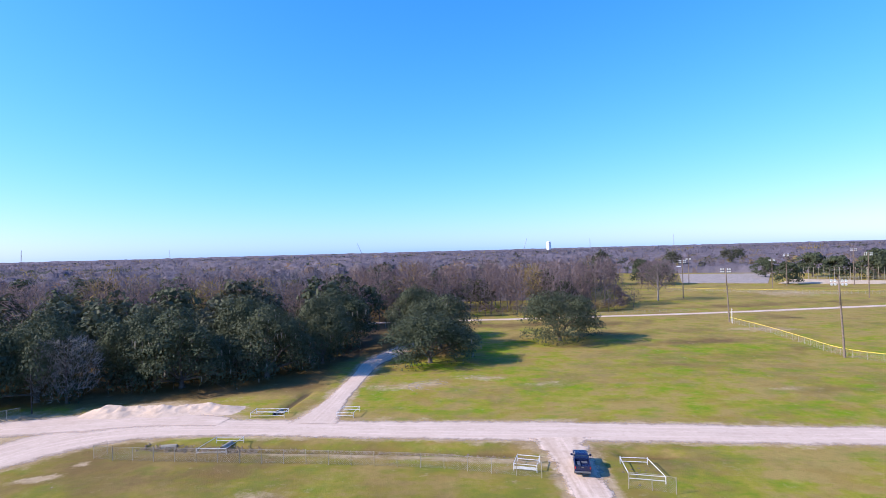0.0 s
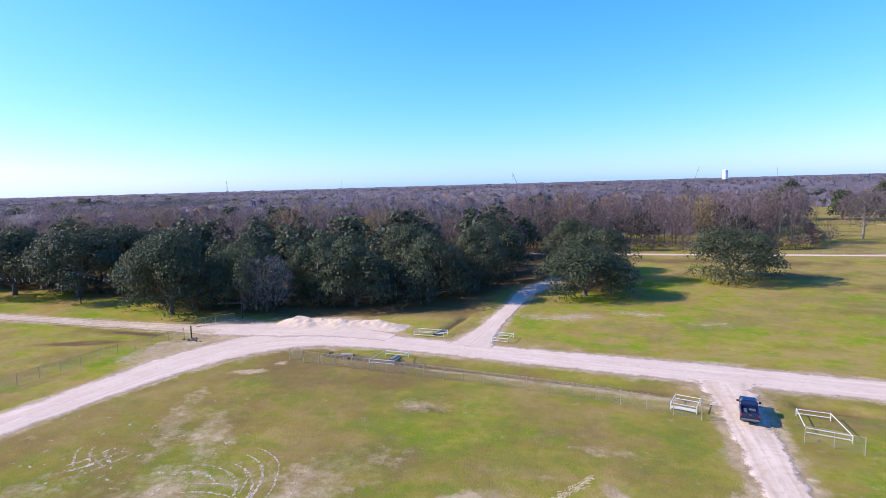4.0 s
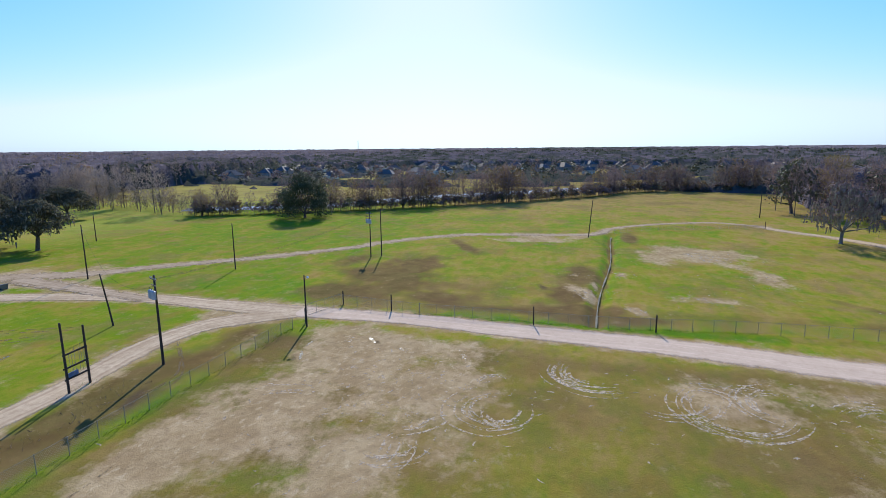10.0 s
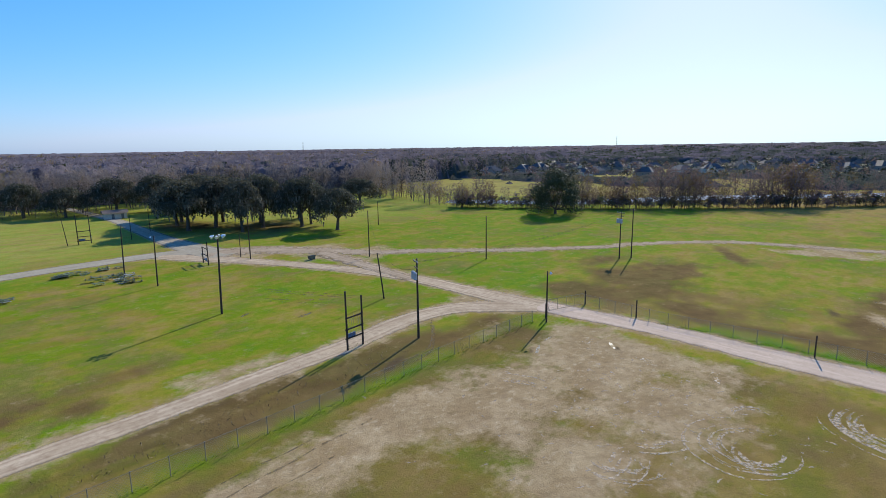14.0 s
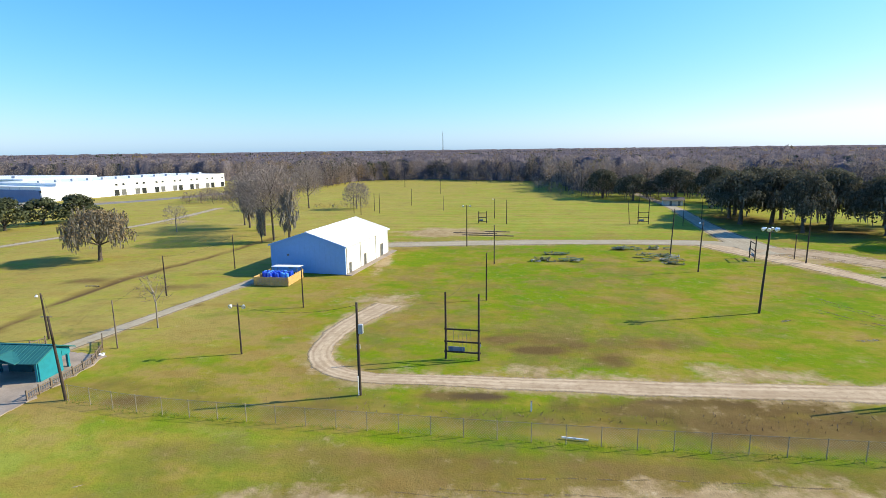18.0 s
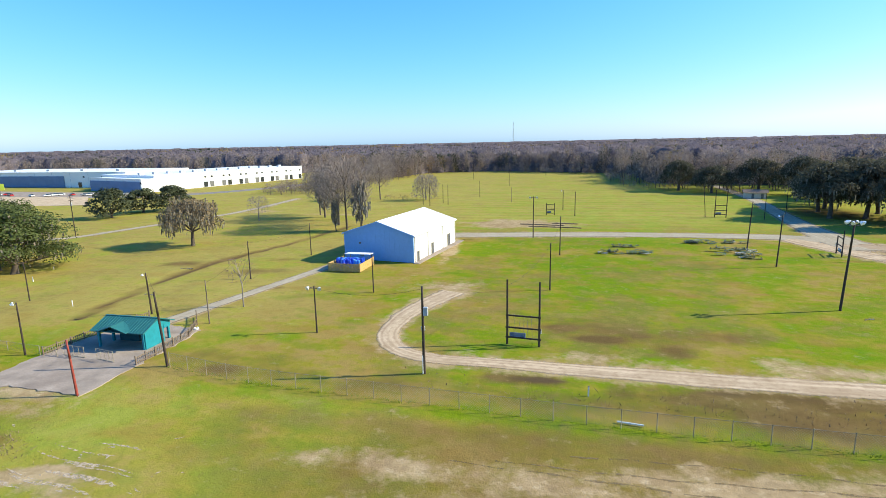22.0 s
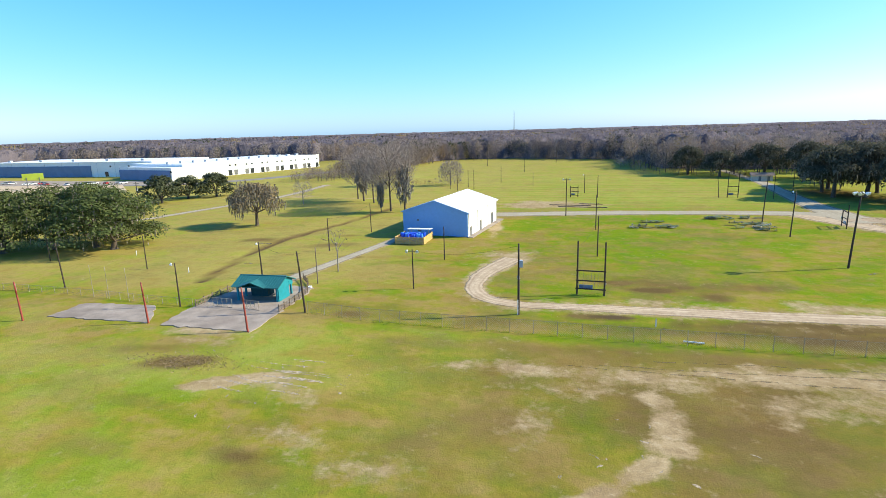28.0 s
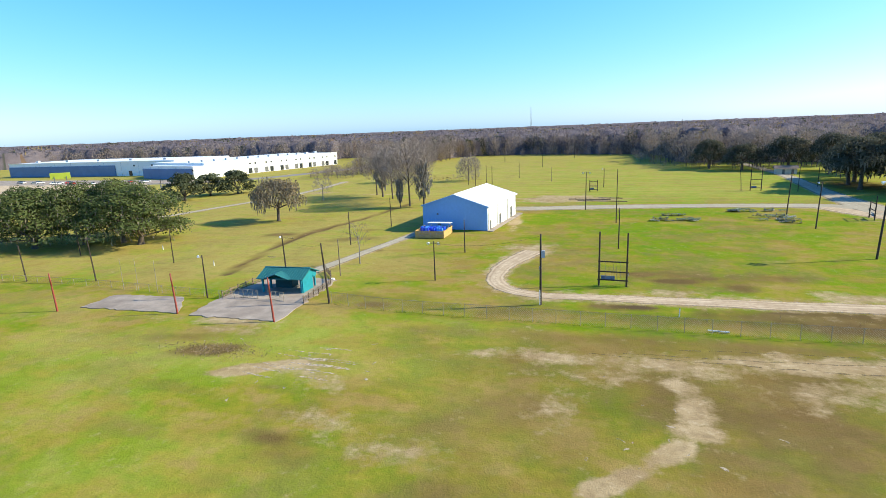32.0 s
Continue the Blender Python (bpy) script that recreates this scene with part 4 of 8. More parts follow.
near_track = ramp(-Y, 18, 34) * ramp(Y, -56, -52) * ramp(-X, -30, -12) * ramp(X, -76, -70)
brown = np.maximum(brown, 0.64 * near_track)
# the muddy strip inside the fence, and shallow relief
Z = rest(X, Y)
ditch = np.exp(-((Y - (68.7 - 0.06 * (X + 20))) / 1.3) ** 2) * (ramp(X, -50, -46) * ramp(-X, -8, -5) + ramp(X, 18.5, 20) * ramp(-X, -30, -25))
Z -= 0.75 * ditch
Z -= 0.8 * cut
brown = np.maximum(brown, 0.8 * ditch)
ditch = np.exp(-((X + 33.5 - 0.1 * (Y - 95)) / 0.9) ** 2) * ramp(Y, 84, 86) * ramp(-Y, -106, -98)
Z -= 0.5 * ditch
wet = np.maximum(wet, ditch)
Z -= 0.3 * np.clip(1.0 - np.abs(fd) / 1.4, 0, 1)
ny, nx = X.shape
idx = np.arange(nx * ny).reshape(ny, nx)
F = np.stack([idx[:-1, :-1], idx[:-1, 1:], idx[1:, 1:], idx[1:, :-1]], -1).reshape(-1, 4)
me = quads_mesh("ground", np.stack([X, Y, Z], -1).reshape(-1, 3), F, [M["ground"]])
for k, v in (("dirt", dirt), ("lush", lush), ("brown", brown), ("wet", wet), ("pale", pale)):
    a = me.attributes.new(k, "FLOAT", "POINT")
    a.data.foreach_set("value", np.clip(v, 0, 1.2).astype(np.float32).ravel())
me.polygons.foreach_set("use_smooth", [True] * len(me.polygons))
ground = tagged(new("ground", me), "winter grass field with bare soil patches and tyre marks", "ground", kind="structure")

# ---- road surfaces ----
for n, (k, (mat, label, _)) in enumerate(ROADS.items()):
    line = LINES[k]
    d = np.gradient(line[:, :2], axis=0)
    side = np.stack([-d[:, 1], d[:, 0]], 1) / np.hypot(d[:, 0], d[:, 1])[:, None]
    across = np.array([-1.06, -1.0, -0.72, -0.5, -0.3, 0, 0.3, 0.5, 0.72, 1.0, 1.06])
    rough_edge = 0.22 if mat in ("gravel", "dirt_road", "worn_track", "worn_drive") else 0.03
    V, rut, lane, run, brim = [], [], [], [], []
    for i, (x, y, w) in enumerate(line):
        lw = w / 2 * (1 + rough_edge * (fbm(np.array(i * 0.45 + n * 31), np.array(1.5), 3) - 0.5))
        rw = w / 2 * (1 + rough_edge * (fbm(np.array(i * 0.45 + n * 31), np.array(77.5), 3) - 0.5))
        for a in across:
            h = (rw if a > 0 else lw) * a
            px, py = x + side[i, 0] * h, y + side[i, 1] * h
            V.append((px, py, float(rest(px, py)) + (0.02 + 0.004 * n + 0.03 * (1 - abs(a)) if abs(a) < 1.03 else -0.03)))
            lane.append(h)
            brim.append(abs(a) if mat != "asphalt" else 0.0)
            run.append(i * 1.6)
            rut.append(0.75 if abs(abs(a) - 0.5) < 0.05 and mat in ("dirt_road", "worn_track", "worn_drive") else 0.45 if a == 0 else 0.3 if abs(a) > 0.95 else 0.0)
    c = len(across)
    faces = [(i * c + j, (i + 1) * c + j, (i + 1) * c + j + 1, i * c + j + 1) for i in range(len(line) - 1) for j in range(c - 1)]
    faces = [f[::-1] for f in faces]
    me = quads_mesh(k, V, faces, [M[mat]])
    a = me.attributes.new("rut", "FLOAT", "POINT")
    a.data.foreach_set("value", np.array(rut, np.float32))
    for an, values in (("lane", lane), ("run", run), ("brim", brim)):
        me.attributes.new(an, "FLOAT", "POINT").data.foreach_set("value", np.array(values, np.float32))
    tagged(new(k, me), label, "road", kind="structure")

structure("pavement_1", Build().slab(worn_outline([(65.2, -52.4), (69.5, -59.6), (83, -59.4), (83.3, -52.6)][::-1]), -0.2, 0.01), M["concrete"], "weathered concrete slab beside the chain-link fence", "slab")
structure("pavement_2", Build().slab(worn_outline([(47.6, -51.2), (47.9, -59.2), (48.4, -72.5), (60.8, -74), (62.8, -66), (63.4, -58), (62.4, -51.8)][::-1]), -0.2, 0.02), M["concrete"], "weathered concrete apron under the teal pavilion", "slab")
canal = resample([(-215, -190, 14), (-238, -140, 16), (-264, -116, 18), (-298, -92, 20), (-326, -58, 20), (-362, -18, 20), (-405, 45, 20)], 6)
d = np.gradient(canal[:, :2], axis=0)
side = np.stack([-d[:, 1], d[:, 0]], 1) / np.hypot(d[:, 0], d[:, 1])[:, None]
bl = Build()
bl.add([(x + s * w / 2 * sx, y + s * w / 2 * sy, 0.02) for (x, y, w), (sx, sy) in zip(canal, side) for s in (1, -1)],
       [(2 * i, 2 * i + 1, 2 * i + 3, 2 * i + 2) for i in range(len(canal) - 1)])
structure("water", bl, M["water"], "still canal water behind a row of bare trees", "canal")
for i, (x, y, a, b, turn) in enumerate([(-52.5, -84.5, 2.0, 0.7, 10), (-46, -92.5, 1.2, 0.6, 30), (-64, -45.5, 1.6, 0.5, 25), (-71.5, -38, 1.3, 0.5, 40), (-68.5, -46.5, 1.0, 0.4, 0), (78.5, -108, 1.6, 1.0, 0), (71, -88, 1.2, 0.8, 0), (-69, -32.4, 1.5, 1.6, 60), (-69.2, -24, 2.4, 1.4, 20), (-71, -41.4, 1.4, 1.0, 0), (-104, -8, 3.4, 2.0, 10), (-95.5, 1, 2.6, 1.6, 70),
                                          (-146, 21, 8, 8, 30), (-104, 14, 4, 1.6, 50), (-99, 44, 6, 1.2, 45)]):
    outline = []
    for j in range(18):
        t = 2 * math.pi * j / 18
        r = 1 + 0.5 * (noise.noise((math.cos(t) + i * 7, math.sin(t), 0.3)))
        q = Matrix.Rotation(radians(turn), 2) @ Vector((a * r * math.cos(t), 0.5 * b * r * math.sin(t)))
        outline.append((x + q.x, y + q.y))
    structure(f"water_{i + 2}", Build().slab(outline, -0.2, float(rest(np.array(x), np.array(y))) + 0.018), M["standing_water" if i > 6 else "mud_water"], "shallow muddy puddle lying in the turf", "puddle")
bl = Build()
for i, x in enumerate(np.arange(-86, -178, -2.0)):
    c = -6.1 - 0.071 * (x + 84) + 0.5 * math.sin((x + 84) * 0.09)
    w = 0.12 + 0.06 * math.sin(i * 0.9)
    bl.v += [(x, c - w, -0.5), (x, c + w, -0.5)]
    if i:
        bl.f.append((2 * i - 2, 2 * i, 2 * i + 1, 2 * i - 1))
structure("water_20", bl, M["ditch_water"], "narrow water-filled drainage ditch across the meadow", "ditch")

# tyre marks: loops and arcs scraped into the turf
rng = np.random.RandomState(11)
# rows: x, y, radius, start and sweep in degrees, strokes, scatter across
SWIRLS = [(-61.5, 1.0, 3.6, 300, 150, 4, 0.5), (-62.5, 5.5, 2.3, 0, 330, 3, 0.35), (-62.5, 13.5, 3.0, 150, 200, 4, 0.5), (-60.7, 8.2, 5.2, 215, 225, 5, 0.25), (-64.8, 10, 1.2, 0, 300, 2, 0.2), (-60, 22, 4.0, 160, 90, 4, 0.8), (-39.6, 29.6, 5.6, -60, 150, 3, 0.6), (-40.4, 28.4, 3.4, 10, 140, 2, 0.5),
          (-39.2, 29.0, 9.6, -20, 50, 1, 0.7), (-36, 21, 6.5, 60, 60, 3, 1.1), (-54.8, -17.4, 3.4, 170, 310, 7, 0.35), (-61.5, -18.4, 1.8, 100, 200, 3, 0.3), (-54.0, -16.0, 2.4, 250, 160, 4, 0.5)]
SWIRLS += [(-66.8, -6.6, 4.4, 235, 165, 9, 0.5), (-66.4, -7.2, 2.6, 260, 130, 4, 0.4), (-46.5, -26, 3.6, 330, 120, 3, 0.3), (-44, -31, 5.5, 60, 60, 3, 0.4), (-52, -27, 4.5, 20, 60, 2, 0.3), (-8.7, 103, 3.0, 0, 300, 4, 0.5), (0, 106, 4.5, 60, 90, 3, 0.4),
           (36, -60, 22, 72, 26, 5, 1.6), (36, -16, 23, 255, 22, 5, 1.4), (-48, -40, 5, 150, 80, 3, 0.5), (-58, 33, 5, 300, 80, 3, 0.5), (-50, 37, 6, 200, 60, 3, 0.8)]
bl = Build()


def scrape(pts, wid, gap=0.05):
    on = False
    for k, (x, y) in enumerate(pts):
        t = k / (len(pts) - 1)
        x1, y1 = pts[min(k + 1, len(pts) - 1)]
        x0, y0 = pts[max(k - 1, 0)]
        l = math.hypot(x1 - x0, y1 - y0) + 1e-6
        nx_, ny_ = -(y1 - y0) / l, (x1 - x0) / l
        w = wid * (0.45 + 0.9 * rng.rand()) * min(1, 5 * t + 0.2, 5 * (1 - t) + 0.2)
        bl.v += [(x + q * nx_, y + q * ny_, float(rest(np.array(x), np.array(y))) + 0.02) for q in (-w, w)]
        if on:
            m = len(bl.v)
            bl.f.append((m - 4, m - 3, m - 1, m - 2))
        on = rng.rand() > gap


for cx, cy, r, a0, sweep, strokes, scatter in SWIRLS:
    for _ in range(strokes):
        rr, share = r + rng.normal(0, scatter), rng.uniform(0.35, 1.0)
        b0 = radians(a0 + sweep * (1 - share) * rng.rand())
        ox, oy, squash, n = cx + rng.normal(0, 0.25), cy + rng.normal(0, 0.25), rng.uniform(0.85, 1.1), int(8 + radians(sweep) * share * rr * 2.4)
        for off in ((0.0, 1.5) if rng.rand() < 0.4 else (0.0,)):
            scrape([(ox + (rr + off + 0.12 * math.sin(k * 0.4)) * math.cos(b0 + radians(sweep) * share * k / n), oy + (rr + off) * squash * math.sin(b0 + radians(sweep) * share * k / n)) for k in range(n + 1)], rng.uniform(0.07, 0.2), 0.07)
# short scuffs scattered between the loops: x, y, spread, number
for cx, cy, sp, num in ((-62, 16, 9, 70), (-54, 34, 9, 70), (-63, -4, 6, 40), (-40, 27, 7, 45), (-55, -20, 8, 40), (-60, -28, 7, 60), (-50, -33, 6, 40), (-66, -33, 6, 40), (-47, -38, 9, 30), (-8, 104, 6, 18), (36, -38, 5, 30), (0, -31, 4, 14), (-104.7, -7, 1.6, 26), (-122.5, -0.2, 1.6, 22), (-95, 1, 1.6, 22), (-120, -10, 1.3, 12), (-107, -2.4, 0.9, 8), (-148, 22, 6, 110), (-126, 29, 5, 50), (-105, 15, 3, 34), (-166, -17, 6, 70)):
    for _ in range(num):
        x, y, a, l = cx + rng.normal(0, sp), cy + rng.normal(0, sp), rng.uniform(0, 6.28), rng.uniform(0.25, 1.1)
        if x > -69 or x < -88:
            scrape([(x + l * t * math.cos(a + 0.5 * t), y + l * t * math.sin(a + 0.5 * t)) for t in (0, 0.33, 0.66, 1)], rng.uniform(0.05, 0.16), 0.0)
tagged(new("tyre_marks", bl.mesh("tyre_marks", M["scrape"])), "pale curved tyre marks scraped into the turf", "tyre marks", kind="stuff")
bl = Build()
for y0, x0, x1 in ((-46.3, 6, -30), (-48.0, 2, -36), (-49.6, -4, -30)):
    n = int((x0 - x1) / 0.8)
    on = False
    for k in range(n + 1):
        x = x0 + (x1 - x0) * k / n
        y, w = y0 + 0.5 * math.sin(x * 0.11 + y0) + 0.1 * math.sin(x * 0.9), rng.uniform(0.03, 0.16)
        bl.v += [(x, y + s_ * w, float(rest(np.array(x), np.array(y))) + 0.02) for s_ in (-1, 1)]
        if on:
            m = len(bl.v)
            bl.f.append((m - 4, m - 3, m - 1, m - 2)[::-1])
        on = rng.rand() > 0.16
for run in ([(-58, -106, 0), (-60, -100, 0), (-63, -94, 0), (-66.5, -86, 0)], [(-54, -99.5, 0), (-57, -94, 0), (-62, -88, 0)], [(-65.5, -67, 0), (-61.7, -63.4, 0), (-58, -60, 0), (-53.9, -57.4, 0), (-49, -57.4, 0), (-45, -60, 0)]):
    for shift in (0.0, 1.6):
        scrape([(x + shift * 0.6, y + shift * 0.8) for x, y, _ in resample(run, 0.7)], rng.uniform(0.14, 0.24), 0.12)
ragged(M["dark_track"], 0.9, 0.7)
tagged(new("wheel_ruts", bl.mesh("wheel_ruts", M["dark_track"])), "dark wheel ruts along the bare soil strip", "tyre marks", kind="stuff")
structure("pavement_9", Build().slab([(-19.6, 24.6), (-11.0, 25.6), (-11.4, 30.6), (-18.8, 30.2)], -0.25, 0.0), M["clay_pad"], "worn reddish clay pad in the grass", "clay pad")
bl = Build()
for k in range(420):
    t = rng.rand()
    x, y, a = -3 - 7.6 * t + rng.normal(0, 0.2 + 0.2 * t), 42.7 - 12.2 * t + rng.normal(0, 0.2 + 0.2 * t), rng.normal(1.0, 0.5)
    l, w = rng.uniform(0.06, 0.26), rng.uniform(0.02, 0.06)
    ux, uy, zs = math.cos(a), math.sin(a), float(rest(np.array(x), np.array(y))) + 0.012
    bl.add([(x - ux * l - uy * w, y - uy * l + ux * w, zs), (x - ux * l + uy * w, y - uy * l - ux * w, zs), (x + ux * l + uy * w, y + uy * l - ux * w, zs), (x + ux * l - uy * w, y + uy * l + ux * w, zs), (x, y, zs + 0.02)], [(0, 1, 4), (1, 2, 4), (2, 3, 4), (3, 0, 4)])
tagged(new("straw_row", bl.mesh("straw_row", M["straw"])), "thin row of pale yellow straw on bare soil", "straw", kind="stuff")
structure("pavement_11", Build().slab([(222, -222), (262, -262), (300, -284), (430, -284), (430, -206), (300, -206)], -0.2, 0.03), M["dirt_road"], "bare tan earth yard before the warehouses", "yard")
structure("pavement_10", Build().slab([(216, -262), (244, -288), (300, -286), (430, -300), (430, -262), (300, -258)], -0.2, 0.05), M["concrete"], "pale concrete yard in front of the warehouses", "car park")

# ---- plants ----
def unit(r, n):
    v = r.normal(size=(n, 3))
    return v / np.linalg.norm(v, axis=1)[:, None]


def leaf_quads(r, centres, size, droop=0.0, out=None):
    """A four-cornered, slightly bent clump of leaves at each centre."""
    n = len(centres)
    u = unit(r, n)
    if out is not None:
        face = out / (np.linalg.norm(out, axis=1)[:, None] + 1e-6) + 0.5 * unit(r, n)
        u = np.cross(face, u)
        u /= np.linalg.norm(u, axis=1)[:, None]
        w = np.cross(face, u)
    else:
        w = np.cross(u, unit(r, n))
    w /= np.linalg.norm(w, axis=1)[:, None]
    s = size * r.uniform(0.6, 1.35, (n, 1))
    if np.any(droop):
        w = np.stack([w[:, 0] * 0.2, w[:, 1] * 0.2, -np.ones(n)], 1)
        u[:, 2] *= 0.1
        a, b = u * s * 0.5, w * s * droop
        q = np.stack([centres - a, centres + a, centres + a * 0.35 + b, centres - a * 0.35 + b], 1)
    else:
        bend = unit(r, n) * s * 0.22
        a, b = u * s * 0.62, w * s * r.uniform(0.35, 0.62, (n, 1))
        q = np.stack([centres - a, centres - b + bend, centres + a, centres + b], 1)
    return q.reshape(-1, 3), np.arange(4 * n).reshape(n, 4)


def limb_quads(p, q, r0, r1, n=5):
    p, q = np.asarray(p, float), np.asarray(q, float)
    ax = (q - p) / np.linalg.norm(q - p)
    u = np.cross(ax, (0.3, 0.5, 0.81) if abs(ax[2]) < 0.9 else (1, 0, 0))
    u /= np.linalg.norm(u)
    w = np.cross(ax, u)
    t = np.arange(n) * 2 * math.pi / n
    ring = np.cos(t)[:, None] * u + np.sin(t)[:, None] * w
    v = np.concatenate([p + ring * r0, q + ring * r1])
    i = np.arange(n)
    return v, np.stack([i, (i + 1) % n, (i + 1) % n + n, i + n], 1)


def join(pieces):
    V, F, k = [], [], 0
    for v, f in pieces:
        V.append(v)
        F.append(f + k)
        k += len(v)
    return np.concatenate(V), np.concatenate(F)


def spreading_oak(seed, height, width, base, leaves, size, moss=0, flat=0.85, trunk=0.55, sparse=0.0):
    """Trunk with limbs, and a crown of leaf clumps gathered in pads on the limbs. base: height of the crown's lower rim."""
    r = np.random.RandomState(seed)
    wood, pads = [], []
    fork = max(base * 0.75, 1.6)
    lean = r.normal(0, 0.25, 2)
    top = np.array([lean[0], lean[1], fork])
    wood.append(limb_quads((0, 0, -0.3), (0, 0, 0.5), trunk * 1.7, trunk * 1.1, 8))
    wood.append(limb_quads((0, 0, 0.5), top, trunk * 1.1, trunk * 0.9, 8))
    mid = (base + height) / 2
    n_pad = int(20 + width * 1.25)
    for i in range(n_pad):
        t = i / n_pad
        a = i * 2.39996 + r.normal(0, 0.35)
        up = r.uniform(0.0, 1.0) ** 0.8
        rad = width / 2 * math.sqrt(max(0.05, 1 - (up * 0.96) ** 2.4)) * r.uniform(0.62, 0.98) if i > 6 else width / 2 * r.uniform(0.05, 0.45)
        z = base + (height - base) * (up * 0.88 if i > 6 else r.uniform(0.62, 0.92)) * r.uniform(0.88, 1.03)
        pads.append((np.array([math.cos(a) * rad, math.sin(a) * rad, z]), width * r.uniform(0.115, 0.185)))
    for k in range(9):
        a = k * 0.7 + r.uniform(0, 0.4)
        end = min(pads, key=lambda p: abs((math.atan2(p[0][1], p[0][0]) - a + 3.14) % 6.283 - 3.14) + r.uniform(0, 0.8))[0]
        kn = top * 0.35 + end * 0.65 * np.array([0.85, 0.85, 0.9]) + np.array([0, 0, r.uniform(-0.3, 0.8)])
        wood.append(limb_quads(top, kn, trunk * 0.5, trunk * 0.27, 6))
        wood.append(limb_quads(kn, end, trunk * 0.27, trunk * 0.1, 5))
        for _ in range(2):
            wood.append(limb_quads(kn, end + r.normal(0, width * 0.09, 3), trunk * 0.16, trunk * 0.05, 4))
    per = leaves // n_pad
    centres, outs = [], []
    for c, rad in pads:
        d = unit(r, per)
        d[:, 2] = np.where(r.rand(per) < 0.65, np.abs(d[:, 2]), d[:, 2])
        rr = rad * r.uniform(0.3, 1.0, (per, 1)) ** 0.3
        pts = c + d * rr * np.array([1.1, 1.1, flat])
        kept_ = pts[:, 2] > base * 0.8 - r.rand(per) * 0.8
        pts, d = pts[kept_], d[kept_]
        centres.append(pts)
        outs.append(d + np.array([0, 0, 0.35]))
    centres, outs = np.concatenate(centres), np.concatenate(outs)
    if sparse:
        kept = r.rand(len(centres)) > sparse
        centres, outs = centres[kept], outs[kept]
    crown = leaf_quads(r, centres, size, out=outs)
    strands = None
    if moss:
        low = centres[r.choice(len(centres), moss)]
        low = low - np.array([0, 0, 1]) * r.uniform(0, 1.0, (moss, 1))
        strands = leaf_quads(r, low, size * 0.9, droop=r.uniform(1.6, 3.6, (moss, 1)))
    return join(wood), crown, strands


def bare_tree(seed, height, width, twigs, thick=0.11, trunk=0.22, low=0.12):
    """Trunk, limbs and a fine crown of leafless twigs that reach upwards; returns wood and twigs as quads."""
    r = np.random.RandomState(seed)
    wood = [limb_quads((0, 0, -0.3), (r.normal(0, .15), r.normal(0, .15), height * 0.45), trunk, trunk * 0.7, 5),
            limb_quads((0, 0, height * 0.45), (r.normal(0, .4), r.normal(0, .4), height * 0.9), trunk * 0.68, trunk * 0.12, 4)]
    for k in range(9):
        a, z0 = k * 2.4 + r.uniform(0, 0.6), height * r.uniform(max(low, 0.2), 0.66)
        rise, reach = height * r.uniform(0.2, 0.34), width / 2 * r.uniform(0.45, 0.85)
        wood.append(limb_quads((0, 0, z0), (math.cos(a) * reach, math.sin(a) * reach, min(z0 + rise, height * 0.93)), trunk * 0.4, trunk * 0.1, 3))
    z = height * (low + (0.93 - low) * r.beta(1.9, 1.3, twigs))
    t = (z / height - low) / (1 - low)
    rad = width / 2 * np.sqrt(np.clip(np.sin(np.pi * np.clip(t * 0.86 + 0.12, 0, 1)), 0, 1)) * np.sqrt(r.uniform(0.03, 1, twigs))
    a = r.uniform(0, 2 * np.pi, twigs)
    p = np.stack([np.cos(a) * rad, np.sin(a) * rad, z], 1)
    d = np.stack([np.cos(a) * 0.6, np.sin(a) * 0.6, np.full(twigs, 0.75)], 1) + 0.85 * unit(r, twigs)
    d /= np.linalg.norm(d, axis=1)[:, None]
    ln = height * r.uniform(0.04, 0.10, (twigs, 1))
    s = np.cross(d, unit(r, twigs))
    s /= np.linalg.norm(s, axis=1)[:, None]
    q = p + d * ln
    v = np.stack([p - s * thick * 0.5, p + s * thick * 0.5, q + s * thick * 0.25, q - s * thick * 0.25], 1).reshape(-1, 3)
    return join(wood), (v, np.arange(4 * twigs).reshape(twigs, 4))


def clump_tree(seed, height, width, n, size):
    """A far crown: few large clumps over a short stem."""
    r = np.random.RandomState(seed)
    d = unit(r, n)
    d[:, 2] = np.abs(d[:, 2]) * 1.1 - 0.2
    c = d * np.array([width / 2, width / 2, height * 0.52]) * r.uniform(0.5, 1.0, (n, 1)) + np.array([0, 0, height * 0.40])
    return limb_quads((0, 0, -0.3), (0, 0, height * 0.5), 0.25, 0.15, 3), leaf_quads(r, c, size, out=d * 0.6 + np.array([0, 0, 0.9]))


def tree_thing(name, seed, label, parts_list, group=""):
    """parts_list: rows of part name, geometry, material."""
    root = thing(name, 0, 0, 0, label, "tree", group)
    for pn, geo, mat in parts_list:
        if geo is not None:
            ob = part(pn, quads_mesh(pn, geo[0], geo[1], [mat]), None, root)
            if pn in ("moss", "crown", "twig_crown"):
                tagged(ob, kind="stuff")
    return root


def placed(x, y, rz, sx, sz, z=-0.05):
    return Matrix.Translation((x, y, z)) @ Matrix.Rotation(rz, 4, "Z") @ Matrix.Diagonal((sx, sx, sz, 1))


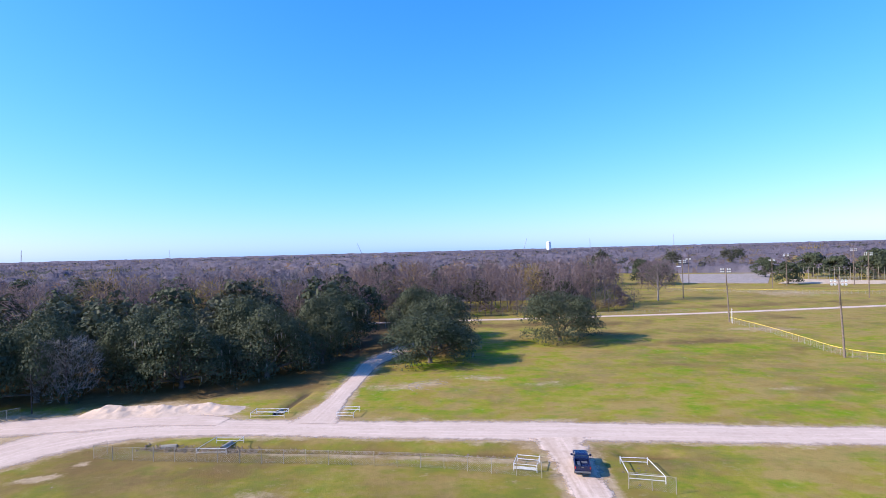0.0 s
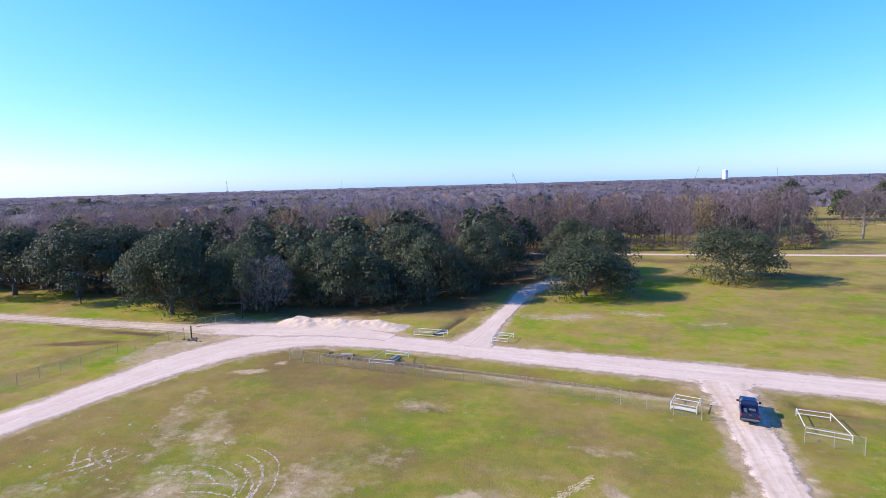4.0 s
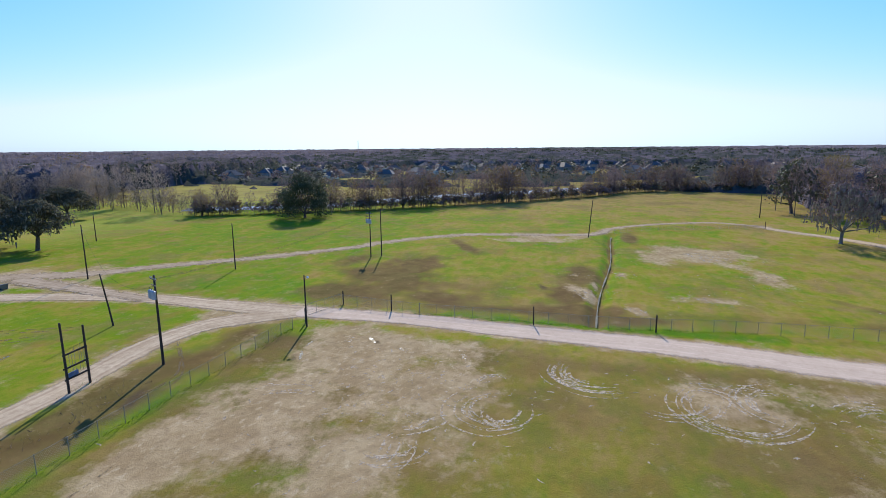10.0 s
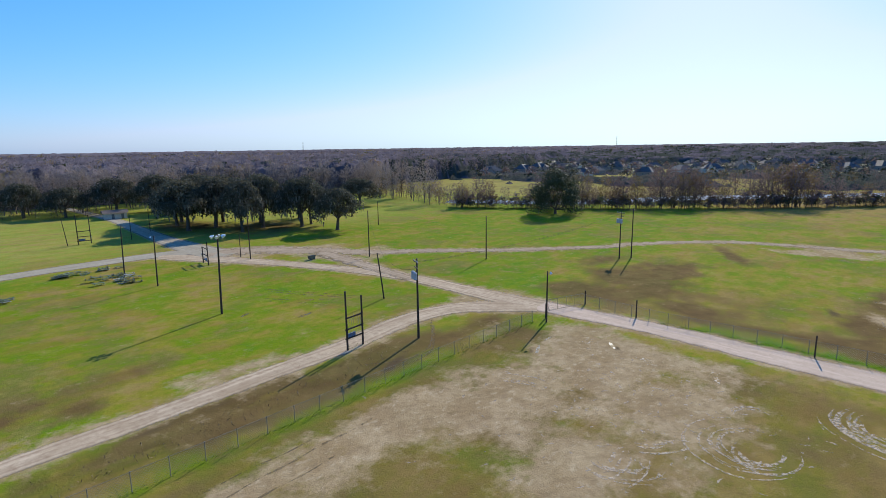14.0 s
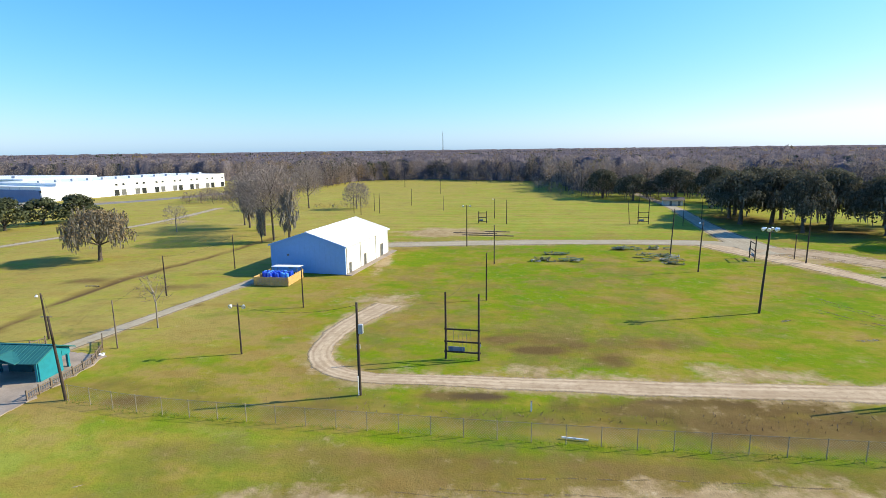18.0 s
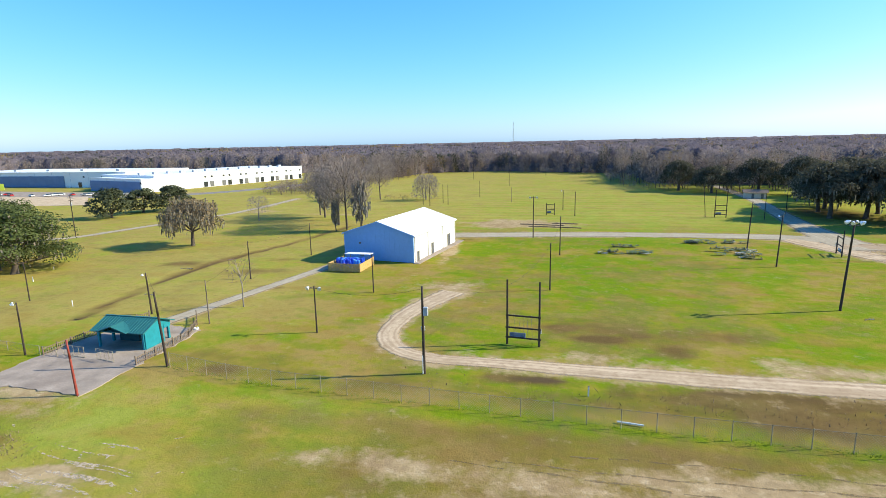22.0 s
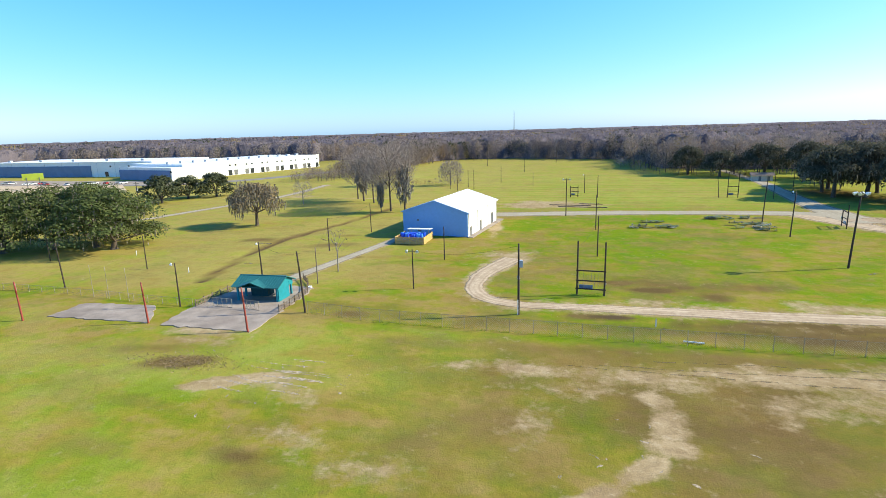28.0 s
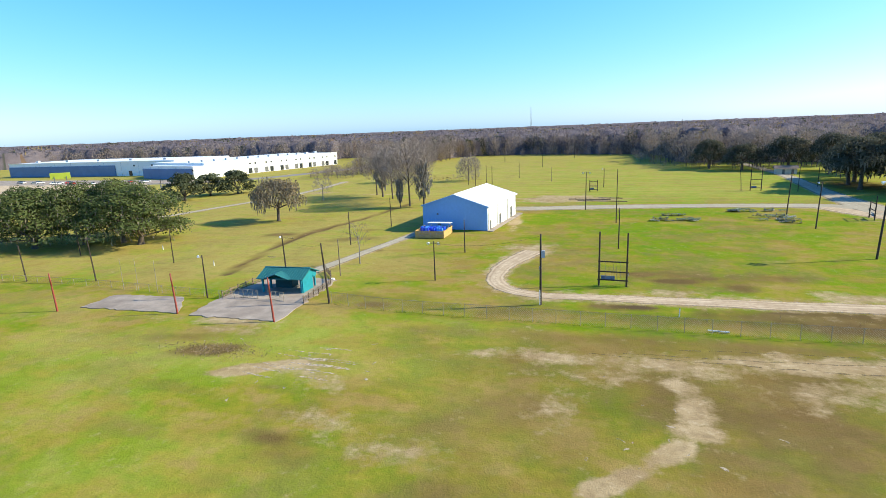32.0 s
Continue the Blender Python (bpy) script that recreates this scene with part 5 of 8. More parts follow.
OAKS = []
for k, (h, w, base, moss, leaves, size) in enumerate([(16, 24, 0.8, 0, 18000, 0.38), (16, 22, 1.0, 260, 16000, 0.38), (17, 20, 3.2, 700, 12000, 0.38), (15, 26, 0.9, 60, 18000, 0.38), (16, 17, 6.0, 700, 6600, 0.52), (15, 18, 2.4, 0, 2600, 0.9), (16, 22, 4.0, 300, 13000, 0.40)]):
    wood, crown, strands = spreading_oak(20 + k, h, w, base, leaves, size, moss)
    OAKS.append((h, w, tree_thing("oak_tree", k, "broad dark green live oak at the edge of the grass", [("trunk", wood, M["bark"]), ("crown", crown, M[("oak_leaf", "oak_leaf", "olive_leaf", "oak_leaf", "grove_leaf", "oak_leaf", "oak_leaf")[k]]), ("moss", strands, M["moss"])])))


used_oaks = set()


def oak(x, y, h, w, kind, label, group, seed=0):
    oh, ow, src = OAKS[kind]
    m = placed(x, y, (x * 1.7 + y * 0.9 + seed) % 6.28, w / ow, h / oh)
    if kind not in used_oaks:
        used_oaks.add(kind)
        src.matrix_world = m
        ob = src
    else:
        ob = copy_thing(src, Matrix.Identity(4))
        ob.matrix_world = m
    return tagged(ob, label, "tree", group)


oak(26.2, 155, 15.0, 23.5, 0, "lone round live oak standing on the open grass", "", 1)
oak(-10.5, 126.5, 11.5, 25, 3, "broad live oak beside the dirt track", "", 2)
EDGE = "live oaks along the forest edge"
for i, (x, y, h, w) in enumerate([(-167, 96, 17, 24), (-143, 97, 17, 25), (-146, 112, 17, 22), (-100, 87, 16.5, 22), (-86, 95, 15, 18), (-62, 105, 15, 20), (-47, 114, 14.5, 20), (-38, 128, 15, 18), (-112, 96, 15, 20), (-73, 108, 15.5, 18),
                                  (-126, 112, 15.5, 21), (-56, 124, 15.5, 20), (-198, 97, 13, 17), (-184, 108, 15, 19), (-9, 146, 13.5, 21), (-38, 148, 15.5, 20), (-17, 162, 14.5, 20), (-97, 110, 15.5, 20)]):
    oak(x, y, h * 1.06, w, 6 if x < -120 else (0, 3, 1)[(i * 2 + i // 3) % 3], "broad dark green live oak at the forest edge", EDGE, i)
GROVE = "oaks in the meadow grove"
for i, (x, y, h, w) in enumerate([(-117.8, -158.2, 13.6, 17), (-115.3, -175.6, 16.7, 18), (-121, -178, 14.8, 14), (-105.6, -185.5, 17.8, 16), (-95, -181, 17, 15), (-95, -200, 17.3, 20), (-85, -200, 16.5, 20), (-94, -226, 15, 20), (-173, -210.8, 12.7, 18),
                                  (-104, -212, 17, 18), (-112, -198, 17, 18), (-88, -216, 15, 18), (-70.5, -286, 12, 17), (-128, -196, 15, 16), (-100, -240, 15, 18), (-90, -284, 15, 20), (-104, -272, 16, 20), (-116, -258, 16, 20), (-58, -298, 14, 17)]):
    oak(x, y, h, w, 4, "live oak hung with grey moss over bare shaded ground", GROVE, i)
oak(-199.5, -119, 17.4, 21, 1, "dark live oak standing alone by the canal", "", 5)
CLUSTER = "live oaks beyond the pavilion"
for i, (x, y, h, w) in enumerate([(113.8, -98, 15, 24), (121, -100, 16.5, 20), (139.3, -91, 15.3, 23), (130, -96, 16.2, 18), (150, -98, 15, 18), (126, -108, 15.5, 18)]):
    oak(x, y, h * 0.95, w, 2, "spreading live oak hung with grey moss", CLUSTER, i)
for i, (x, y, h, w) in enumerate([(168.8, -181.6, 11.1, 15), (168, -197, 9.6, 15), (159.4, -205, 10.4, 15.5)]):
    oak(x, y, h, w, 5, "small round green tree by the far lane", "small trees by the far lane", i)

for i, (x, y, h, w) in enumerate([(131, 372, 15, 18), (122, 384, 17, 16), (205, 352, 14, 17), (262, 392, 16, 20), (282, 384, 18, 22), (304, 372, 18, 24), (326, 362, 19, 24), (300, 404, 20, 24), (345, 380, 19, 24), (262, 420, 18, 22), (232, 430, 15, 18), (372, 356, 19, 24), (330, 412, 21, 26)]):
    oak(x, y, h, w, 5, "dark evergreen tree beyond the ball fields", "trees beyond the ball fields", i)

# trees hung with moss, thin of leaf
wood, crown, strands = spreading_oak(71, 12.5, 15.5, 5.0, 5200, 0.34, 4400, sparse=0.3, trunk=0.45)
t = tree_thing("mossy_tree", 0, "rust-brown tree hung with long grey moss", [("trunk", wood, M["bark"]), ("crown", crown, M["rust_moss"]), ("moss", strands, M["moss"])])
t.matrix_world = placed(96, -133.2, 0.4, 1, 1)
wood, crown, strands = spreading_oak(72, 18, 18, 4.5, 1700, 0.6, 800, sparse=0.2, trunk=0.45)
t = tree_thing("mossy_tree", 0, "grey leafless tree draped with moss beside the lane", [("trunk", wood, M["pale_bark"]), ("crown", crown, M["twig"]), ("moss", strands, M["moss"])])
t.matrix_world = placed(-175, 62, 0.9, 1, 1)
wood, twigs = bare_tree(78, 15, 14, 2600, 0.09, trunk=0.3, low=0.04)
t = tree_thing("bare_tree", 0, "grey leafless tree among dark oaks", [("trunk", wood, M["bark"]), ("twig_crown", twigs, M["grey_moss"])])
t.matrix_world = placed(-79, 94, 2.2, 0.9, 0.9)
wood, twigs = bare_tree(73, 23, 15, 2600, 0.11, trunk=0.38, low=0.26)
t = tree_thing("bare_tree", 0, "tall grey leafless tree behind the barn", [("trunk", wood, M["bark"]), ("twig_crown", twigs, M["grey_twig"])], "leafless trees behind the barn")
t.matrix_world = placed(63.6, -163.6, 0, 1, 1)
for x, y, k in ((83.5, -252, 0.9), (70, -172, 0.85), (77, -184, 0.9), (88, -196, 0.8)):
    copy_thing(t, placed(x, y, x * 3, k, k))
wood, twigs = bare_tree(79, 20, 7.5, 520, 0.10, trunk=0.36, low=0.3)
r_ = np.random.RandomState(3)
hung = []
for k in range(34):
    a, z = k * 2.4, 4.6 + 11.4 * (k + 0.5) / 34
    rad = (0.7 + 2.3 * math.sin(math.pi * (z - 3.6) / 14)) * math.sqrt(r_.uniform(0.1, 1))
    hung.append(np.stack([math.cos(a) * rad + r_.normal(0, 0.3, 34), math.sin(a) * rad + r_.normal(0, 0.3, 34), z + r_.uniform(-1.2, 0.9, 34)], 1))
hung = np.concatenate(hung)
hang = leaf_quads(r_, hung, 0.32, droop=r_.uniform(1.6, 6.0, (len(hung), 1)))
t = tree_thing("mossy_tree", 0, "narrow tree wrapped in hanging grey moss behind the barn", [("trunk", wood, M["bark"]), ("twig_crown", twigs, M["grey_twig"]), ("moss", hang, M["grey_moss"])], "mossy trees behind the barn")
t.matrix_world = placed(58.2, -161.8, 0, 1, 0.95)
for x, y, sx, sz in ((83.2, -189.8, 1.15, 1.1), (66.2, -161.0, 0.5, 0.62)):
    copy_thing(t, placed(x, y, x * 3, sx, sz))
# single leafless trees
wood, twigs = bare_tree(74, 21, 20, 2600, 0.13, trunk=0.5, low=0.2)
t = tree_thing("bare_tree", 0, "wide leafless tree on the dry field edge", [("trunk", wood, M["pale_bark"]), ("twig_crown", twigs, M["twig"])])
t.matrix_world = placed(93, 266, 0, 1, 1)
wood, twigs = bare_tree(75, 9, 4.5, 150, 0.05, trunk=0.13, low=0.35)
t = tree_thing("bare_tree", 0, "thin leafless young tree beside the concrete path", [("trunk", wood, M["pale_bark"]), ("twig_crown", twigs, M["twig"])])
t.matrix_world = placed(48.9, -83.9, 0, 1, 1)
wood, twigs = bare_tree(76, 9.2, 8, 800, 0.07, trunk=0.2, low=0.2)
t = tree_thing("bare_tree", 0, "small round leafless tree on the dry lawn", [("trunk", wood, M["pale_bark"]), ("twig_crown", twigs, M["grey_twig"])])
t.matrix_world = placed(104, -179.5, 0, 1, 1)
wood, twigs = bare_tree(77, 12.3, 15, 2600, 0.15, trunk=0.34, low=0.02)
t = tree_thing("bare_tree", 0, "wide bushy leafless tree in the back field", [("trunk", wood, M["pale_bark"]), ("twig_crown", twigs, M["grey_twig"])])
t.matrix_world = placed(60.4, -250, 0, 0.85, 1)

# ---- woods: too many to count ----
def variants(fn, rows):
    return [fn(*row) for row in rows]


BARE = variants(bare_tree, [(100, 21, 9.5, 340, 0.2, 0.2, 0.16), (101, 22, 10.5, 350, 0.2, 0.2, 0.2), (102, 19, 9, 330, 0.2, 0.18, 0.14), (103, 20, 8.5, 330, 0.2, 0.18, 0.18)])
LIGHT = variants(bare_tree, [(105, 21, 10, 150, 0.3, 0.24, 0.25), (106, 22, 11, 160, 0.3, 0.24, 0.25), (107, 19, 10, 145, 0.3, 0.24, 0.2)])
SHRUB = variants(bare_tree, [(110, 8, 7, 130, 0.2, 0.1, 0.0), (111, 6.5, 7, 120, 0.2, 0.1, 0.0), (112, 10, 8, 140, 0.2, 0.12, 0.0)])
LEAFY = []
for k in range(3):
    w_, c_, s_ = spreading_oak(120 + k, 18, 15, 4, 1100, 0.88)
    LEAFY.append((w_, c_))
FAR = variants(clump_tree, [(130, 17, 13, 64, 2.1), (131, 19, 11, 60, 2.0), (132, 16, 15, 70, 2.2)])
WOOD_MATS = [M["wood_bark"], M["twig"], M["rust"], M["oak_leaf"], M["dark_leaf"], M["far_twig"], M["grey_twig"]]


def woods(name, rows, label, seed):
    """rows: x, y, size factor, template, material number of the crown. One joined mesh."""
    r = np.random.RandomState(seed)
    V, F, I, T, k = [], [], [], [], 0
    for x, y, s, (wood, crown), mat in rows:
        a = r.uniform(0, 6.28)
        rot = np.array([[math.cos(a), -math.sin(a), 0], [math.sin(a), math.cos(a), 0], [0, 0, 1]]) * np.array([[s * r.uniform(0.85, 1.15)], [s * r.uniform(0.85, 1.15)], [s]])
        tone = r.rand()
        for (v, f), m in ((wood, 0), (crown, mat)):
            V.append(v @ rot.T + np.array([x, y, -0.1]))
            F.append(f + k)
            I.append(np.full(len(f), m))
            T.append(np.full(len(v), tone))
            k += len(v)
    me = quads_mesh(name, np.concatenate(V), np.concatenate(F), WOOD_MATS, np.concatenate(I), np.concatenate(T))
    return tagged(new(name, me), label, "woods", kind="stuff")


def inside(poly, x, y):
    hit = False
    for (ax, ay), (bx, by) in zip(poly, poly[1:] + poly[:1]):
        if (ay > y) != (by > y) and x < (bx - ax) * (y - ay) / (by - ay) + ax:
            hit = not hit
    return hit


def fill(poly, spacing, seed, keep=lambda x, y: True):
    r = np.random.RandomState(seed)
    xs, ys = [p[0] for p in poly], [p[1] for p in poly]
    out = []
    for gx_ in np.arange(min(xs), max(xs), spacing):
        for gy_ in np.arange(min(ys), max(ys), spacing):
            x, y = gx_ + r.uniform(-.48, .48) * spacing, gy_ + r.uniform(-.48, .48) * spacing
            if inside(poly, x, y) and keep(x, y):
                out.append((x, y))
    return out


NORTH = [(-236, 66), (-205, 108), (-135, 118), (-100, 116), (-72, 118), (-52, 128), (-44, 150), (-36, 200), (-8, 218), (39, 224), (67, 240), (80, 300), (100, 420), (-560, 420), (-420, 110), (-300, 78)]
r_ = np.random.RandomState(1)
rows = []
for x, y in fill(NORTH, 9.0, 1, lambda x, y: math.hypot(x, y) < 275):
    u = r_.rand()
    green = 0.78 if y < 150 + 0.12 * (x + 100) and -190 < x < -22 else 0.14
    if x < -50 and y > 168 and u >= green:
        rows.append((x, y, r_.uniform(0.8, 1.1), LIGHT[r_.randint(3)], 2 if u > 0.92 else 5))
    elif u < green:
        rows.append((x, y, r_.uniform(0.78, 1.08) if r_.rand() < 0.94 else 1.2, LEAFY[r_.randint(3)], 3 if r_.rand() < 0.6 else 4))
    else:
        rows.append((x, y, r_.uniform(0.9, 1.18), BARE[r_.randint(4)], 2 if u > 0.9 else 1))
for x, y in fill(NORTH, 18, 2, lambda x, y: math.hypot(x, y) >= 275):
    u = r_.rand()
    rows.append((x, y, r_.uniform(0.8, 1.1), LIGHT[r_.randint(3)], 4 if u < 0.12 else 2 if u > 0.9 else 5))
woods("woods", rows, "brown leafless woods mixed with dark evergreen oaks", 2)
rows = []
for x, y, w in resample([(-30, 206, 1), (-8, 213, 1), (39, 219, 1), (67, 232, 1)], 4.0):
    rows.append((x, y + r_.uniform(-1, 4), r_.uniform(0.35, 0.8), SHRUB[r_.randint(3)], 2 if r_.rand() < 0.35 else 1))
for x, y, s, k in ((58, 224, 1.0, 2), (52, 222, 0.9, 2), (72, 236, 0.9, 4), (80, 262, 1.0, 1), (70, 250, 1.0, 1)):
    rows.append((x, y, s, SHRUB[2], k))
for x, y, w in resample([(-34, 204, 1), (-8, 214, 1), (39, 220, 1), (67, 234, 1), (82, 300, 1)], 2.2):
    rows.append((x + r_.uniform(-1, 1), y + r_.uniform(0, 6), r_.uniform(0.2, 0.42), FAR[r_.randint(3)], (1, 1, 2)[r_.randint(3)]))
woods("thicket", rows, "rust-brown undergrowth along the woods' edge", 21)
# low dark clumps added as shade under the edge oaks, hiding lit ground
rows = []
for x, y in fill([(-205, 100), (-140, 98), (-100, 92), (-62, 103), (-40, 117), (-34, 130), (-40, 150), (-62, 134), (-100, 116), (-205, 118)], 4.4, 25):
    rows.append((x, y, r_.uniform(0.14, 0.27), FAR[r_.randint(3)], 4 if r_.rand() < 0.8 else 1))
woods("understorey", rows, "dark clumps added as shade beneath the forest-edge oaks", 26)
MIDDLE = variants(bare_tree, [(115, 20, 10, 210, 0.28, 0.24, 0.1), (116, 21, 11, 220, 0.28, 0.24, 0.14), (117, 18, 9, 200, 0.28, 0.2, 0.06)])
HEDGE = resample([(-192, -166, 10), (-206, -140, 10), (-229, -100, 12), (-250, -70, 12), (-278, -36, 12), (-312, -2, 12), (-349, 28, 12), (-356, 94, 14)], 2.5)
rows = []
for x, y, w in HEDGE:
    tall = float(np.clip(3.0 * fbm(np.array(x * 0.045), np.array(y * 0.045 + 7), 3) - 0.75, 0.25, 1.25))
    rows.append((x - r_.uniform(0, 9), y - r_.uniform(0, 6), r_.uniform(0.7, 1.25) * (0.6 + 0.4 * tall), SHRUB[r_.randint(3)], 2 if r_.rand() < 0.3 else 1))
    rows.append((x - abs(r_.normal(0, 2.5)), y - r_.uniform(0, 5), r_.uniform(0.35, 0.8), SHRUB[r_.randint(3)], (1, 1, 4, 4, 2)[r_.randint(5)]))
    for _ in range(2):
        if r_.rand() < 0.35 + 0.65 * tall:
            rows.append((x - r_.uniform(1, 12), y - r_.uniform(0, 9), r_.uniform(0.55, 0.95) * (0.55 + 0.5 * tall), MIDDLE[r_.randint(3)], 2 if r_.rand() < 0.3 else 1))
for x, y, w in HEDGE:
    for _ in range(2):
        rows.append((x - r_.uniform(-1, 6), y - r_.uniform(-1, 5), r_.uniform(0.16, 0.36), FAR[r_.randint(3)], (1, 1, 1, 4, 2)[r_.randint(5)]))
    rows.append((x - r_.uniform(2, 10), y - r_.uniform(0, 6), r_.uniform(0.3, 0.5), FAR[r_.randint(3)], (1, 1, 2)[r_.randint(3)]))
for x, y, w in resample([(-262, -150, 1), (-300, -118, 1), (-345, -76, 1), (-392, -30, 1), (-430, 30, 1)], 9):
    rows.append((x - r_.uniform(0, 14), y - r_.uniform(0, 10), r_.uniform(0.5, 0.75), LIGHT[r_.randint(3)], 2 if r_.rand() < 0.4 else 1))
for x, y in fill([(-190, -164), (-203, -192), (-214, -256), (-236, -266), (-222, -200), (-212, -160)], 5.5, 19):
    rows.append((x, y, r_.uniform(0.5, 1.2), SHRUB[r_.randint(3)], (1, 1, 2, 4)[r_.randint(4)]))
woods("hedgerow", rows, "leafless trees and shrubs lining the canal", 3)
SOUTH = [(-560, -330), (-300, -300), (-232, -262), (-205, -190), (-192, -168), (-196, -200), (-214, -256), (-150, -306), (-86, -292), (-48, -312), (-37, -362), (-40, -436), (55, -478), (104, -468), (116, -400), (140, -410), (165, -450), (180, -560), (-560, -560)]
rows = []
for x, y in fill(SOUTH, 11.0, 4, lambda x, y: math.hypot(x, y) < 350):
    u = r_.rand()
    rows.append((x, y, r_.uniform(0.8, 1.1), LEAFY[r_.randint(3)], 4) if u < 0.12 else (x, y, r_.uniform(0.85, 1.12), BARE[r_.randint(4)], 2 if u > 0.95 else 6))
for x, y in fill(SOUTH, 18, 5, lambda x, y: math.hypot(x, y) >= 350 and (y > -540)):
    u = r_.rand()
    rows.append((x, y, r_.uniform(0.85, 1.12), LIGHT[r_.randint(3)], 4 if u < 0.1 else 2 if u > 0.95 else 5))
for x, y in fill(SOUTH, 7.5, 15, lambda x, y: math.hypot(x, y) >= 300 and y > -520 and -250 < x < 190):
    if not all(inside(SOUTH, x + 22 * i, y + 22 * j) for i, j in ((1, 0), (-1, 0), (0, 1), (0, -1), (0.7, 0.7), (-0.7, 0.7))):
        rows.append((x, y, r_.uniform(0.7, 1.08), MIDDLE[r_.randint(3)], 2 if r_.rand() < 0.05 else 4 if r_.rand() < 0.06 else 6))
woods("woods", rows, "grey-brown leafless woods behind the meadow", 5)
rows = []
for x, y in fill([(160, -270), (136, -276), (124, -302), (117, -360), (112, -425), (128, -430), (140, -370), (152, -318), (166, -296)], 4.6, 6):
    rows.append((x, y, r_.uniform(0.45, 0.95), SHRUB[r_.randint(3)], (1, 6, 6, 2)[r_.randint(4)]))
for x, y in fill([(132, -290), (122, -330), (118, -400), (112, -440), (126, -460), (146, -400), (150, -320)], 8, 7):
    rows.append((x, y, r_.uniform(0.5, 0.85), MIDDLE[r_.randint(3)], 6))
for x, y in fill([(70, -246), (60, -252), (56, -262), (74, -262), (88, -256)], 3.5, 71):
    rows.append((x, y, r_.uniform(0.15, 0.3), SHRUB[r_.randint(3)], (6, 2)[r_.randint(2)]))
for x, y in fill([(-84, -288), (-46, -306), (-36, -360), (-40, -432), (55, -474), (100, -464), (98, -456), (54, -464), (-30, -424), (-28, -356), (-40, -300), (-84, -280)], 6, 9):
    rows.append((x, y, r_.uniform(0.4, 0.9), SHRUB[r_.randint(3)], 2 if r_.rand() < 0.2 else 6))
woods("thicket", rows, "rust-brown thicket at the back of the field", 6)
FIELD_EAST = [(330, -450), (900, -470), (900, -640), (300, -640), (250, -540), (240, -470)]
rows = []
for x, y in fill(FIELD_EAST, 15, 8):
    if y > -560:
        rows.append((x, y, r_.uniform(0.8, 1.05), MIDDLE[r_.randint(3)], 6 if r_.rand() < 0.9 else 4))
for poly in ([(178, -470), (185, -540), (300, -535), (300, -505), (240, -470)], [(122, -425), (140, -422), (165, -462), (178, -540), (122, -520)]):
    for x, y in fill(poly, 11, 17):
        rows.append((x, y, r_.uniform(0.75, 1.05), MIDDLE[r_.randint(3)], 6 if r_.rand() < 0.9 else 2))
woods("woods", rows, "leafless woods behind the white warehouses", 7)
rows = []
for x, y in fill([(-390, -350), (-360, -250), (-400, -150), (-440, -60), (-470, 60), (-520, 200), (-900, 260), (-900, -400)], 24, 9):
    u = r_.rand()
    rows.append((x, y, r_.uniform(0.4, 0.85), FAR[r_.randint(3)], 4 if u < 0.6 else 1))
for x, y in fill([(95, 300), (330, 420), (560, 560), (420, 780), (120, 700)], 18, 10):
    u = r_.rand()
    if math.hypot(x - 190, y - 330) > 95 and math.hypot(x - 205, y - 440) > 85:
        if u < 0.45:
            rows.append((x, y, r_.uniform(0.5, 0.85), MIDDLE[r_.randint(3)], 2 if u > 0.36 else 1))
        else:
            rows.append((x, y, r_.uniform(0.5, 0.95), FAR[r_.randint(3)], 4 if u < 0.9 else 2))
for x, y, k in ((-560, 420, 1.35), (-566, 436, 1.25), (-548, 434, 1.3), (-600, 452, 1.3), (-300, 720, 1.2), (-284, 726, 1.25), (-270, 722, 1.15), (92, 380, 1.25), (150, 620, 1.3), (208, 560, 1.2), (300, 640, 1.2), (312, 636, 1.25), (60, 700, 1.2)):
    rows.append((x, y, k, LEAFY[int(abs(x)) % 3], 4))
woods("garden_trees", rows, "dark trees scattered among far houses and fields", 9)


# the closed canopy of the far woods, out to the horizon
HOUSES = [(x, y) for x, y in fill([(-385, -345), (-372, -300), (-440, -215), (-520, -60), (-560, 60), (-690, 230), (-820, 230), (-820, -380)], 52, 31)]
def crowns(x, y, cell):
    """Height and tone of a canopy of rounded crowns, one to each uneven cell."""
    best, height, tone = np.full(x.shape, 9.0), np.zeros(x.shape), np.zeros(x.shape)
    ci, cj = np.floor(x / cell), np.floor(y / cell)
    pick = lambda i, j, k: LATTICE[(i.astype(int) * 7 + k * 31) % 256, (j.astype(int) * 3 + k * 57) % 256]
    for di in (-1, 0, 1):
        for dj in (-1, 0, 1):
            i, j = ci + di, cj + dj
            d = np.hypot(x / cell - i - 0.15 - 0.7 * pick(i, j, 1), y / cell - j - 0.15 - 0.7 * pick(i, j, 2))
            near = d < best
            best, height, tone = np.where(near, d, best), np.where(near, pick(i, j, 3), height), np.where(near, pick(i, j, 4), tone)
    return 11.5 + 4.0 * height + 2.6 * (1 - np.minimum(best, 1) ** 2), tone


def deep(poly, x, y, d=15):
    return inside(poly, x, y) and all(inside(poly, x + d * i, y + d * j) for i, j in ((1, 0), (-1, 0), (0, 1), (0, -1), (0.7, 0.7), (-0.7, 0.7), (0.7, -0.7), (-0.7, -0.7)))


